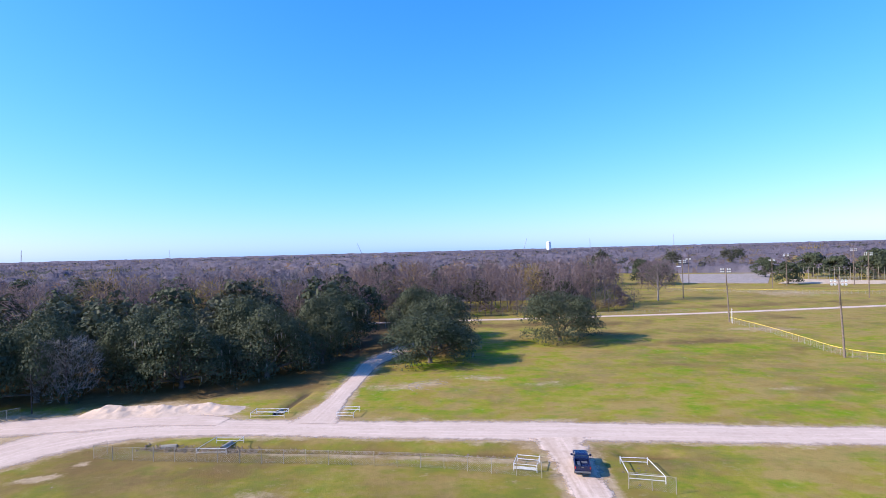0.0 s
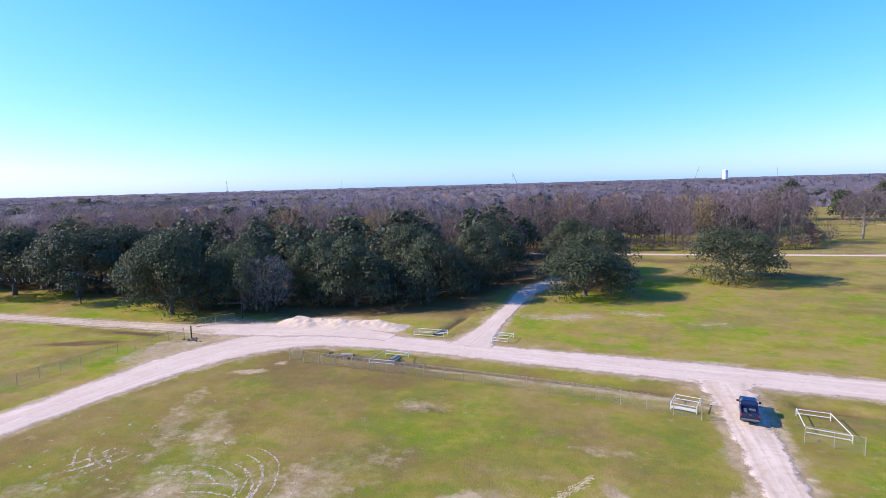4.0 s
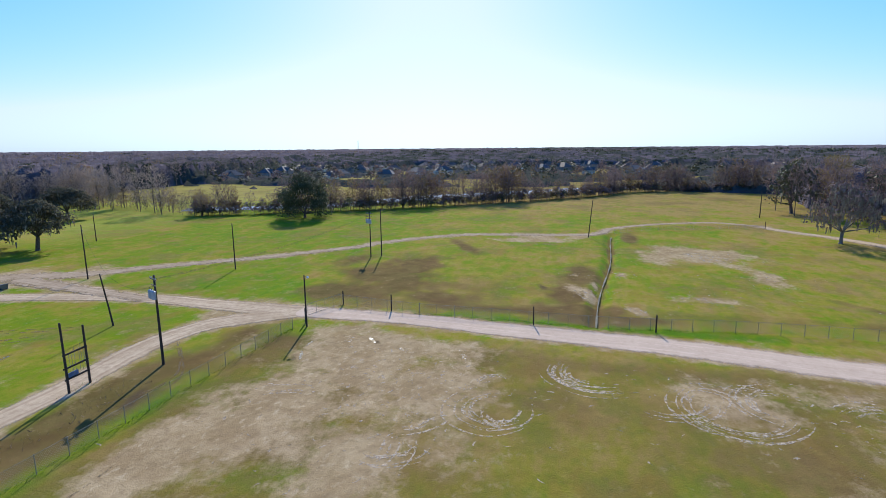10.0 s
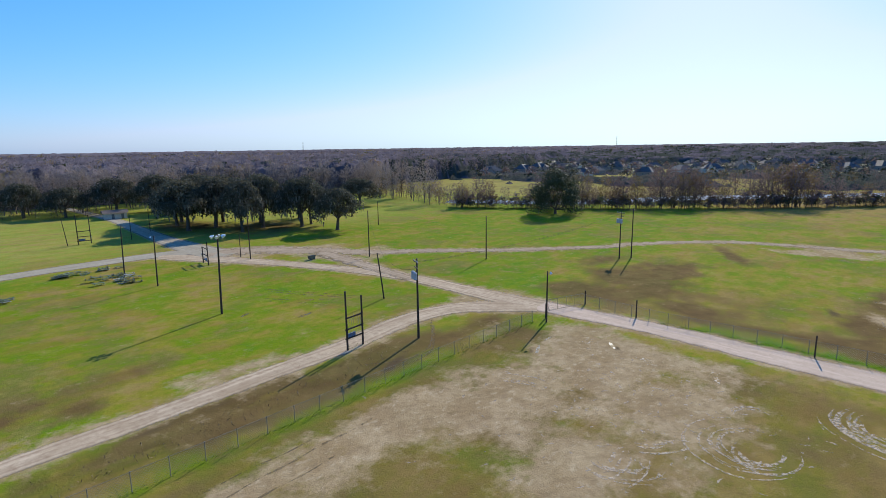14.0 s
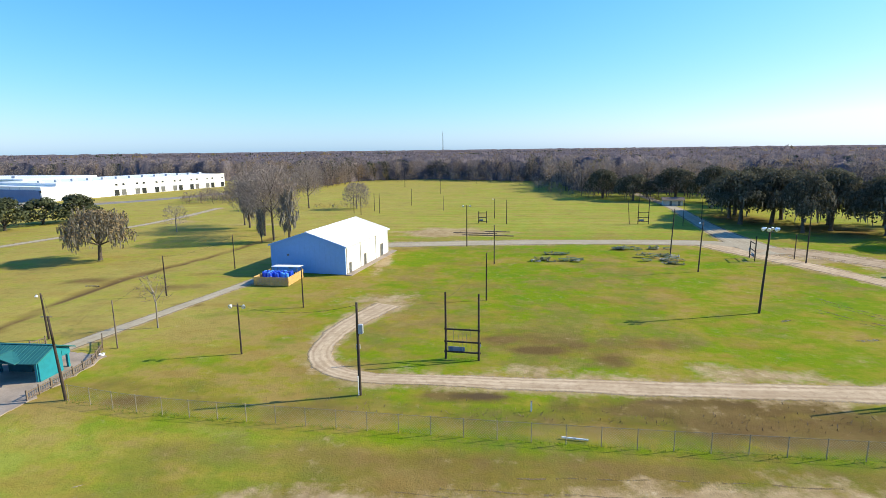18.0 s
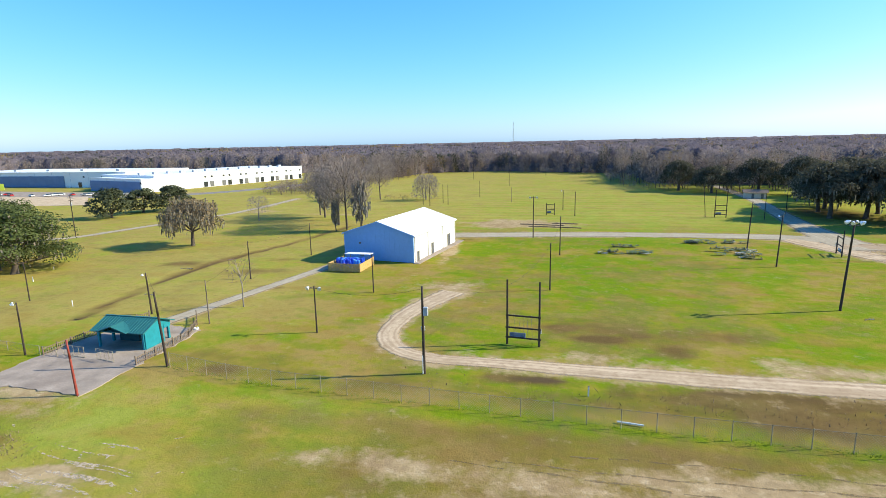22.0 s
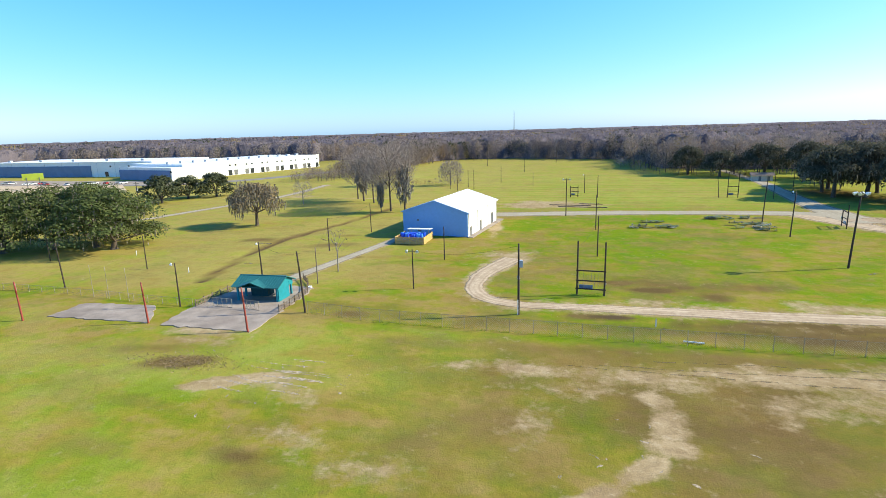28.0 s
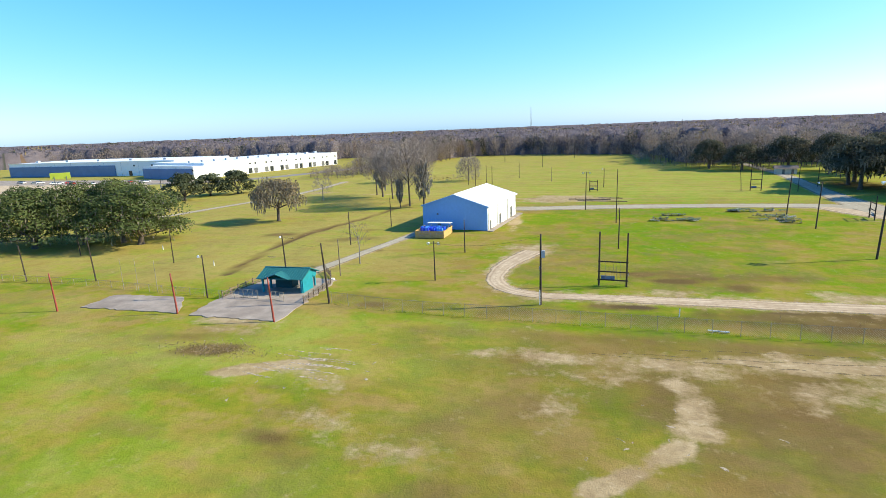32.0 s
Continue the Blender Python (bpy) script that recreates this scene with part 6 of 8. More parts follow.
wooded = np.vectorize(lambda x, y: (deep(NORTH, x, y) and math.hypot(x, y) > 285) or (deep(SOUTH, x, y) and math.hypot(x, y) > 350) or (inside(FIELD_EAST, x, y) and y < -490)
                      or (math.hypot(x, y) > 560 or y > 420 or y < -545) and not (x < -340 and -350 < y < 250 and math.hypot(x, y) < 720)
                      and not (x > 120 and -500 < y < -120 and math.hypot(x, y) < 760) and not (x > 60 and y > 100 and math.hypot(x, y) < 560))
radii = [262.0]
while radii[-1] < 4600:
    radii.append(radii[-1] + max(3.0, radii[-1] * 0.0105 if radii[-1] < 900 else radii[-1] * 0.03))
angles = np.radians(np.arange(45, 345, 0.38))
R_, A_ = np.meshgrid(np.array(radii), angles)
r_ = np.random.RandomState(44)
cx_, cy_ = R_ * np.cos(A_) + r_.uniform(-0.9, 0.9, R_.shape), R_ * np.sin(A_) + r_.uniform(-0.9, 0.9, R_.shape)
h_, tone_ = crowns(cx_, cy_, 8.0)
far_h, far_t = crowns(cx_, cy_, 26.0)
uneven = 11 * np.maximum(0, fbm(cx_ * 0.011, cy_ * 0.011, 3) - 0.52)
h_, tone_ = np.where(R_ > 900, far_h + 1.0 + r_.uniform(-1.8, 1.8, R_.shape), h_) + uneven, np.where(R_ > 900, far_t, tone_)
on = wooded(cx_, cy_)
belt = np.vectorize(lambda x, y: inside(NORTH, x, y) or inside(SOUTH, x, y))(cx_, cy_)
rise = np.where(belt | (cy_ < -400) | ((cy_ > 420) & (cx_ < 60)), 1.0, np.clip(0.3 + 0.7 * (R_ - 560) / 380, 0.35, 1))
h_ = h_ * rise
suburb = (cx_ < -385 + 0.25 * np.abs(cy_ + 50)) & (cy_ > -400) & (cy_ < 280) & ~on & (R_ < 900) & (fbm(cx_ * 0.02, cy_ * 0.02, 3) > 0.47)
for hx_, hy_ in HOUSES:
    suburb &= np.hypot(cx_ - hx_, cy_ - hy_) > 15
h_ = np.where(on, h_ + r_.uniform(-1.3, 1.3, R_.shape), np.where(suburb, (h_ * 0.42 + r_.uniform(-2, 2, R_.shape)) * np.clip((fbm(cx_ * 0.02, cy_ * 0.02, 3) - 0.40) / 0.14, 0.2, 1), -0.4))
on = on | suburb
# suburb and west crowns: evergreen tones that also carry their backlit shade
west_ = (cx_ < -290) & (cy_ > -420) & (cy_ < 520)
tone_ = np.where(suburb, tone_ * 0.32, tone_)
tone_ = np.where(west_, tone_ * 0.3, 0.1 + tone_ * 0.9)
na, nr = R_.shape
ids = np.arange(na * nr).reshape(na, nr)
quads = np.stack([ids[:-1, :-1], ids[:-1, 1:], ids[1:, 1:], ids[1:, :-1]], -1).reshape(-1, 4)
some = (on[:-1, :-1] | on[:-1, 1:] | on[1:, 1:] | on[1:, :-1]).ravel()
me = quads_mesh("distant_woods", np.stack([cx_, cy_, h_], -1).reshape(-1, 3), quads[some], [M["canopy"]], None, tone_.ravel())
me.polygons.foreach_set("use_smooth", [True] * len(me.polygons))
tagged(new("distant_woods", me), "brown and green woods reaching to the horizon", "woods", kind="stuff")
# the fine tops of those crowns
n = 300000
fa, fr = r_.uniform(angles[0], angles[-1], n), np.sqrt(r_.uniform(275.0**2, 1450.0**2, n))
ia, ir = np.clip(np.searchsorted(angles, fa), 0, na - 1), np.clip(np.searchsorted(np.array(radii), fr), 0, nr - 1)
kept = on[ia, ir] & (h_[ia, ir] > 4) & ((fr < 800) | (r_.rand(n) < 0.45))
fa, fr, ia, ir = fa[kept], fr[kept], ia[kept], ir[kept]
n = len(fa)
base_ = np.stack([fr * np.cos(fa), fr * np.sin(fa), h_[ia, ir] - 1.6], 1)
up_ = np.array([0, 0, 0.9]) + 0.9 * unit(r_, n)
up_[:, 2] = np.abs(up_[:, 2])
up_ /= np.linalg.norm(up_, axis=1)[:, None]
tone_f = tone_[ia, ir]
leafy = tone_f < 0.19
long_ = np.where(leafy, r_.uniform(1.2, 2.2, n), r_.uniform(1.8, 4.2, n))[:, None]
wide_ = np.where(leafy, r_.uniform(0.7, 1.2, n), r_.uniform(0.22, 0.5, n))[:, None]
long_, wide_ = long_ * np.clip(fr / 700, 1, 1.6)[:, None], wide_ * np.clip(fr / 600, 1, 2.2)[:, None]
side_ = np.cross(up_, unit(r_, n))
side_ /= np.linalg.norm(side_, axis=1)[:, None]
tip_ = base_ + up_ * long_
v_ = np.stack([base_ - side_ * wide_, base_ + side_ * wide_, tip_ + side_ * wide_ * 0.4, tip_ - side_ * wide_ * 0.4], 1).reshape(-1, 3)
me = quads_mesh("far_treetops", v_, np.arange(4 * n).reshape(n, 4), WOOD_MATS, np.where(leafy, 4, np.where(tone_f > 0.93, 2, 5)), np.repeat(tone_f, 4))
tagged(new("far_treetops", me), "fine leafless tops of the far woods", "woods", kind="stuff")

# ---- the metal barn: gable end towards the field ----
def barn():
    # corners: near-left (46.9,-122.3), near-right (29.4,-119.6); it runs 30 m back
    ux, uy = (29.4 - 46.9) / 17.7, (-119.6 + 122.3) / 17.7
    rz = math.degrees(math.atan2(uy, ux))
    root = thing("metal_barn", 46.9, -122.3, 0, "large white metal barn with a low gable roof", "building", rz=rz)
    W, L, E, R = 17.7, 26.6, 6.1, 8.9      # width, depth, eave, ridge
    D = L
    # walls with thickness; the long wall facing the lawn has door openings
    # the near gable, its ribs and roof trim take the shade-blue colour
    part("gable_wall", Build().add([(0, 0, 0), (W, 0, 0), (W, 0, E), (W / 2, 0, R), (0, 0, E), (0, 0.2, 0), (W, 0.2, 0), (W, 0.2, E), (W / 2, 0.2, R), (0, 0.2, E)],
         [(0, 1, 2, 3, 4), (9, 8, 7, 6, 5), (0, 5, 6, 1), (1, 6, 7, 2), (2, 7, 8, 3), (3, 8, 9, 4), (4, 9, 5, 0)]), M["gable_shade"], root, "white gable wall of ribbed metal, blue shade in its colour")
    part("gable_wall", Build().add([(0, D - .2, 0), (W, D - .2, 0), (W, D - .2, E), (W / 2, D - .2, R), (0, D - .2, E), (0, D, 0), (W, D, 0), (W, D, E), (W / 2, D, R), (0, D, E)],
         [(0, 1, 2, 3, 4), (9, 8, 7, 6, 5), (0, 5, 6, 1), (1, 6, 7, 2), (2, 7, 8, 3), (3, 8, 9, 4), (4, 9, 5, 0)]), M["white_wall"], root)
    part("long_wall", Build().box((0.1, D / 2, E / 2), (0.2, D - 0.4, E)), M["white_wall"], root)
    doors = [(2.4, 1.1, 2.2), (10.8, 1.3, 2.6), (21.6, 1.8, 3.0)]
    y0 = 0.2
    for dy, dw, dh in doors + [(D - 0.2, 0, 0)]:
        e = dy - dw / 2
        part("long_wall", Build().box((W - 0.1, (y0 + e) / 2, E / 2), (0.2, e - y0, E)), M["white_wall"], root)
        if dw:
            part("long_wall", Build().box((W - 0.1, dy, (E + dh) / 2), (0.2, dw, E - dh)), M["white_wall"], root)
            d_ = part("door", Build().box((W - 0.12, dy, dh / 2), (0.08, dw, dh)), M["steel_dark"], root, "dark steel door")
            part("door_frame", Build().box((W + 0.02, dy - dw / 2 - 0.05, dh / 2), (0.06, 0.1, dh)).box((W + 0.02, dy + dw / 2 + 0.05, dh / 2), (0.06, 0.1, dh)).box((W + 0.02, dy, dh + 0.05), (0.06, dw + 0.2, 0.1)), M["galv"], d_)
        y0 = dy + dw / 2
    rib = Build().box((0, 0, 0), (0.03, 0.05, 1))
    rib_me, rib_shade = rib.mesh("wall_rib", M["white_wall"]), rib.mesh("wall_rib", M["gable_shade"])
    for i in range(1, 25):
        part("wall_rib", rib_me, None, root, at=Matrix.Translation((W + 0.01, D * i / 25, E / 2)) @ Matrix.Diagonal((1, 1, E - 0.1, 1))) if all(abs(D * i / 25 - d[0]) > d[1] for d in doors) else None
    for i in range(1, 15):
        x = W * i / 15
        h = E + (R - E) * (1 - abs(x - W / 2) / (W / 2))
        part("wall_rib", rib_shade, None, root, at=Matrix.Translation((x, -0.008, h / 2 - 0.1)) @ Matrix.Rotation(radians(90), 4, "Z") @ Matrix.Diagonal((1, 1, h - 0.3, 1)))
    for s in (0, 1):
        xa, xb = (-0.4, W / 2) if s == 0 else (W / 2, W + 0.4)
        za, zb = (E - 0.13, R) if s == 0 else (R, E - 0.13)
        b_ = Build().add([(xa, -0.3, za), (xb, -0.3, zb), (xb, D + .3, zb), (xa, D + .3, za), (xa, -0.3, za + .12), (xb, -0.3, zb + .12), (xb, D + .3, zb + .12), (xa, D + .3, za + .12)],
                         [(3, 2, 1, 0), (4, 5, 6, 7), (0, 1, 5, 4), (1, 2, 6, 5), (2, 3, 7, 6), (3, 0, 4, 7)])
        roof = part("roof", b_, M["white_metal"], root, "white metal roof sheet")
        for i in range(31):
            y = -0.25 + (D + 0.5) * i / 30
            part("roof_rib", Build().add([(xa, y, za + .121), (xb, y, zb + .121), (xb, y + .07, zb + .121), (xa, y + .07, za + .121), (xa, y, za + .17), (xb, y, zb + .17), (xb, y + .07, zb + .17), (xa, y + .07, za + .17)],
                 [(4, 5, 6, 7), (0, 1, 5, 4), (2, 3, 7, 6), (3, 0, 4, 7), (1, 2, 6, 5)]), M["white_metal"], roof)
    part("ridge_cap", Build().box((W / 2, D / 2, R + 0.14), (0.6, D + 0.6, 0.08), chamfer=0.03), M["white_metal"], root)
    part("roof_edge_trim", Build().add([(-.4, -.33, E - .3), (W / 2, -.33, R - .1), (W + .4, -.33, E - .3), (W + .4, -.33, E), (W / 2, -.33, R + .16), (-.4, -.33, E)], [(0, 1, 4, 5), (1, 2, 3, 4)]), M["gable_shade"], root)
    part("gutter", Build().box((W + 0.42, D / 2, E - 0.12), (0.14, D + 0.5, 0.14)), M["white_wall"], root)
    for dy in (0.5, 8.0, 17.5, D - 0.5):
        part("downpipe", Build().tube((W + 0.1, dy, 0), (W + 0.1, dy, E - 0.1), 0.06, n=6), M["galv"], root)
    part("vent", Build().box((4.2, -0.05, 3.9), (0.5, 0.1, 0.4), chamfer=0.03), M["steel_dark"], root, "small dark wall vent")
    part("vent", Build().box((4.6, -0.05, 1.2), (1.0, 0.1, 0.5), chamfer=0.03), M["steel_dark"], root)
    part("footing", Build().box((W + 0.75, D / 2 + 1, -0.02), (1.5, D + 3, 0.16)), M["concrete"], root, "concrete walk along the wall")


barn()

# ---- pen with blue barrels at the barn's gable ----
pen = thing("storage_pen", 38.2, -109.5, 0, "yellow board pen with a small canopy by the barn", "pen", rz=-2)
board = Build().box((0, 0, 0), (1, 0.05, 0.16), chamfer=0.01).mesh("board", M["new_wood"])
for k in range(9):
    z = 0.12 + k * 0.19
    part("board", board, None, pen, at=Matrix.Translation((3.6, 0, z)) @ Matrix.Diagonal((7.2, 1, 1, 1)))
    for x in (0, 7.2):
        part("board", board, None, pen, at=Matrix.Translation((x, -3.95, z)) @ Matrix.Rotation(radians(90), 4, "Z") @ Matrix.Diagonal((7.75, 1, 1, 1)))
for x, y in ((0.1, -0.1), (3.6, -0.1), (7.1, -0.1), (0.1, -3.9), (7.1, -3.9), (0.1, -7.7), (7.1, -7.7)):
    part("post", Build().box((x, y, 0.9), (0.12, 0.12, 2.0), chamfer=0.02), M["new_wood"], pen)
for x, y in ((0.3, -7.4), (5.4, -7.4), (0.3, -5.2), (5.4, -5.2)):
    part("canopy_post", Build().box((x, y, 1.3), (0.1, 0.1, 2.6)), M["galv"], pen)
part("canopy", Build().box((2.8, -6.3, 2.66), (5.9, 2.7, 0.1), chamfer=0.03, rx=radians(4)), M["white_metal"], pen, "white metal canopy")
r_ = random.Random(4)
barrel = thing("barrel", 0, 0, 0, "bright blue plastic barrel inside the pen", "barrel", "blue barrels in the pen")
part("drum", Build().tube((0, 0, 0), (0, 0, 0.3), 0.27, 0.3, 10).tube((0, 0, 0.3), (0, 0, 0.75), 0.3, 0.3, 10, False).tube((0, 0, 0.75), (0, 0, 1.05), 0.3, 0.26, 10), M["blue_plastic"], barrel, smooth=False)
part("lid", Build().tube((0, 0, 1.05), (0, 0, 1.1), 0.27, 0.25, 10), M["blue_plastic"], barrel)
pale_barrel = thing("barrel", 0, 0, 0, "faded light blue plastic barrel inside the pen", "barrel", "blue barrels in the pen")
part("drum", Build().tube((0, 0, 0), (0, 0, 0.3), 0.27, 0.3, 10).tube((0, 0, 0.3), (0, 0, 0.75), 0.3, 0.3, 10, False).tube((0, 0, 0.75), (0, 0, 1.05), 0.3, 0.26, 10), M["pale_blue_plastic"], pale_barrel)
part("lid", Build().tube((0, 0, 1.05), (0, 0, 1.1), 0.27, 0.25, 10), M["pale_blue_plastic"], pale_barrel)
stood = []
for i in range(9):
    for j in range(5):
        for up in range(2 if j > 0 else 1):
            if r_.random() < 0.12 + 0.25 * up:
                continue
            kind = barrel if r_.random() < 0.7 else pale_barrel
            m = pose(39.0 + i * 0.7 + r_.uniform(-.05, .05), -110.3 - 0.85 * j, 0.02 + 1.08 * up, 0, 0, r_.uniform(0, 90))
            if kind not in stood:
                kind.matrix_world = m
                stood.append(kind)
            else:
                copy_thing(kind, m)

# ---- teal pavilion ----
def pavilion():
    root = thing("pavilion", 50.5, -63.7, 0.02, "open teal pavilion with a green metal gable roof", "pavilion", rz=0)
    # local x to the east 0..9.5, local y to the south 0..-7.5
    W, D, E, R = 7.6, 5.2, 2.5, 3.6
    for x, y in ((0.3, -0.3), (W - .3, -0.3), (W - .3, -D + .3), (W * 0.3, -D + .3), (0.3, -D + .3), (W - .3, -D / 2)):
        part("post", Build().box((x, y, E / 2), (0.28, 0.28, E), chamfer=0.03), M["teal"], root)
    part("end_wall", Build().box((0.08, -0.3 - D * 0.33, E / 2), (0.15, D * 0.66, E)), M["teal"], root, "teal board end wall")
    part("end_wall", Build().box((0.08, -0.85 * D, E - 0.35), (0.15, D * 0.24, 0.7)), M["teal"], root)
    part("gable_panel", Build().add([(0, 0, E), (0, -D, E), (0, -D / 2, R), (0.12, 0, E), (0.12, -D, E), (0.12, -D / 2, R)], [(0, 2, 1), (3, 4, 5), (0, 1, 4, 3), (1, 2, 5, 4), (2, 0, 3, 5)]), M["teal"], root)
    part("gable_panel", Build().add([(W - .12, 0, E), (W - .12, -D, E), (W - .12, -D / 2, R), (W, 0, E), (W, -D, E), (W, -D / 2, R)], [(0, 2, 1), (3, 4, 5), (0, 1, 4, 3), (1, 2, 5, 4), (2, 0, 3, 5)]), M["teal"], root)
    part("inner_room", Build().box((5.0, -D + 1.3, 1.2), (3.1, 2.0, 2.4), chamfer=0.04), M["teal_shade"], root, "teal store room, the roof's shade put into its colour")
    # added wall at the open back; it keeps sky light off the floor
    part("back_wall", Build().box((W - 0.9, -D + 0.2, 1.2), (1.8, 0.12, 2.4)), M["teal"], root)
    part("beam", Build().box((W / 2, -0.3, E - 0.12), (W, 0.16, 0.24)), M["teal"], root)
    part("beam", Build().box((W / 2, -D + .3, E - 0.12), (W, 0.16, 0.24)), M["teal"], root)
    for y0, z0, y1, z1 in ((0.4, E - 0.15, -D / 2, R), (-D - 0.4, E - 0.15, -D / 2, R)):
        roof = part("roof", Build().add([(-.4, y0, z0), (W + .4, y0, z0), (W + .4, y1, z1), (-.4, y1, z1), (-.4, y0, z0 + .1), (W + .4, y0, z0 + .1), (W + .4, y1, z1 + .1), (-.4, y1, z1 + .1)],
                    [(3, 2, 1, 0), (4, 5, 6, 7), (0, 1, 5, 4), (1, 2, 6, 5), (2, 3, 7, 6), (3, 0, 4, 7)]), M["teal_roof"], root, "green standing-seam roof")
        for i in range(19):
            x = -0.38 + (W + 0.72) * i / 18
            part("seam", Build().add([(x, y0, z0 + .1), (x + .04, y0, z0 + .1), (x + .04, y1, z1 + .1), (x, y1, z1 + .1), (x, y0, z0 + .15), (x + .04, y0, z0 + .15), (x + .04, y1, z1 + .15), (x, y1, z1 + .15)],
                 [(4, 5, 6, 7), (0, 1, 5, 4), (1, 2, 6, 5), (2, 3, 7, 6), (3, 0, 4, 7)]), M["teal_roof"], roof)
    # the low cross gable over the open front
    gx, gw, gz = 4.3, 2.3, E + 0.72
    for s in (-1, 1):
        part("porch_roof", Build().add([(gx, 0.75, gz), (gx + s * gw, 0.75, E - 0.08), (gx + s * gw, -0.5, E + 0.12), (gx, -1.5, gz + 0.02),
             (gx, 0.75, gz + .1), (gx + s * gw, 0.75, E + 0.02), (gx + s * gw, -0.5, E + 0.22), (gx, -1.5, gz + .12)],
             [(3, 2, 1, 0), (4, 5, 6, 7), (0, 1, 5, 4), (1, 2, 6, 5), (2, 3, 7, 6), (3, 0, 4, 7)] if s > 0 else [(0, 1, 2, 3), (7, 6, 5, 4), (4, 5, 1, 0), (5, 6, 2, 1), (6, 7, 3, 2), (7, 4, 0, 3)]), M["teal_roof"], root)
    part("porch_ridge", Build().box((gx, -0.35, gz + 0.12), (0.22, 2.3, 0.05)), M["teal_roof"], root)
    part("ridge_cap", Build().box((W / 2, -D / 2, R + 0.12), (W + 0.8, 0.3, 0.06)), M["teal_roof"], root)


pavilion()
part_picket = Build().box((0, 0, 0.5), (0.09, 0.03, 0.95), chamfer=0.02).mesh("picket", M["grey_wood"])


def rail_fence(label, pts, z=0.0):
    """Low board fence with pickets, from point to point."""
    root = thing("picket_fence", pts[0][0], pts[0][1], z, label, "fence", "picket fences at the pavilion")
    o = Vector((*pts[0], 0))
    for a, b in zip(pts, pts[1:]):
        a, b = Vector((*a, 0)) - o, Vector((*b, 0)) - o
        n = max(1, round((b - a).length / 1.9))
        ang = math.atan2((b - a).y, (b - a).x)
        for k in range(n + 1):
            p = a + (b - a) * k / n
            part("post", Build().box((p.x, p.y, 0.6), (0.13, 0.13, 1.2), ang, 0.03), M["grey_wood"], root)
        mid = (a + b) / 2
        for h in (0.25, 0.9):
            part("rail", Build().box((mid.x, mid.y, h), ((b - a).length, 0.05, 0.1), ang), M["grey_wood"], root)
        m = int((b - a).length / 0.3)
        for k in range(m):
            p = a + (b - a) * (k + 0.5) / m
            part("picket", part_picket, None, root, at=Matrix.Translation(p) @ Matrix.Rotation(ang, 4, "Z") @ Matrix.Translation((0, 0.05, 0)))


rail_fence("weathered board fence along the concrete apron", [(48.0, -59.4), (47.9, -64.2), (48.3, -69.5), (50.5, -74.2), (53, -77.4)])
rail_fence("weathered board fence behind the pavilion", [(62.8, -60), (62.4, -68), (60.4, -76)])

# ---- chain-link fences ----
BAY = 3.05
mesh_bay = {}
for h in (1.8, 1.2):
    b_ = Build()
    n = 12
    step = BAY / n
    for k in range(-int(h / step), n + 1):
        for s in (1, -1):
            x0, z0, x1, z1 = k * step, 0.06, k * step + h, 0.06 + h
            if x0 < 0:
                z0, x0 = z0 - x0, 0.0
            if x1 > BAY:
                z1, x1 = z1 - (x1 - BAY), BAY
            if x1 - x0 < 0.05:
                continue
            if s < 0:
                x0, x1 = BAY - x0, BAY - x1
            b_.add([(x0, 0, z0 - 0.009), (x1, 0, z1 - 0.009), (x1, 0.003, z1 + 0.009), (x0, 0.003, z0 + 0.009)], [(0, 1, 2, 3)])
    mesh_bay[h] = b_.mesh("wire_mesh", M["galv"])
post_me = {h: Build().tube((0, 0, -0.3), (0, 0, h + 0.08), 0.04, 0.04, 6).tube((0, 0, h + 0.08), (0, 0, h + 0.14), 0.045, 0.02, 6).mesh("post", M["galv"]) for h in (1.8, 1.2)}
rail_me = Build().tube((0, 0, 0), (BAY, 0, 0), 0.02, 0.02, 5).mesh("top_rail", M["galv"])
yellow_me = Build().tube((0, 0, 0), (BAY, 0, 0), 0.075, 0.075, 6).mesh("yellow_cap", M["yellow"])


def chain_link(label, pts, h=1.8, group="chain-link fences", cap=False, z=-0.05):
    o = pts[0]
    root = thing("chain_link_fence", o[0], o[1], z, label, "fence", group)
    pts = resample([(x, y, 0) for x, y in pts], 0.5)[:, :2] - np.array(o)
    run = np.r_[0, np.cumsum(np.hypot(*np.diff(pts, axis=0).T))]
    n = max(1, round(run[-1] / BAY))
    spots = [np.array([np.interp(run[-1] * k / n, run, pts[:, i]) for i in (0, 1)]) for k in range(n + 1)]
    for k, p in enumerate(spots):
        part("post", post_me[h], None, root, at=pose(p[0], p[1], 0, 0, 0, 0))
        if k < n:
            q = spots[k + 1]
            m = pose(p[0], p[1], 0, 0, 0, math.degrees(math.atan2(q[1] - p[1], q[0] - p[0]))) @ Matrix.Diagonal((np.hypot(*(q - p)) / BAY, 1, 1, 1))
            part("wire_mesh", mesh_bay[h], None, root, at=m)
            part("yellow_cap" if cap else "top_rail", yellow_me if cap else rail_me, None, root, at=m @ Matrix.Translation((0, 0, h + 0.04)))
    return root


chain_link("grey chain-link fence along the roadside ditch", [(-52.5, 67.5), (-52.7, 65.4), (-35, 64), (-21.5, 63.2), (-6.4, 61.8), (0.6, 60.3), (8, 58.5)])
chain_link("short chain-link fence at the field gate", [(17.5, 55.6), (20.1, 55), (22.3, 54.1)])
chain_link("long chain-link fence across the field", [(43.5, -59.8), (32, -57.6), (15, -56.4), (-10, -54.9), (-48, -53.5), (-73.5, -52.2)])
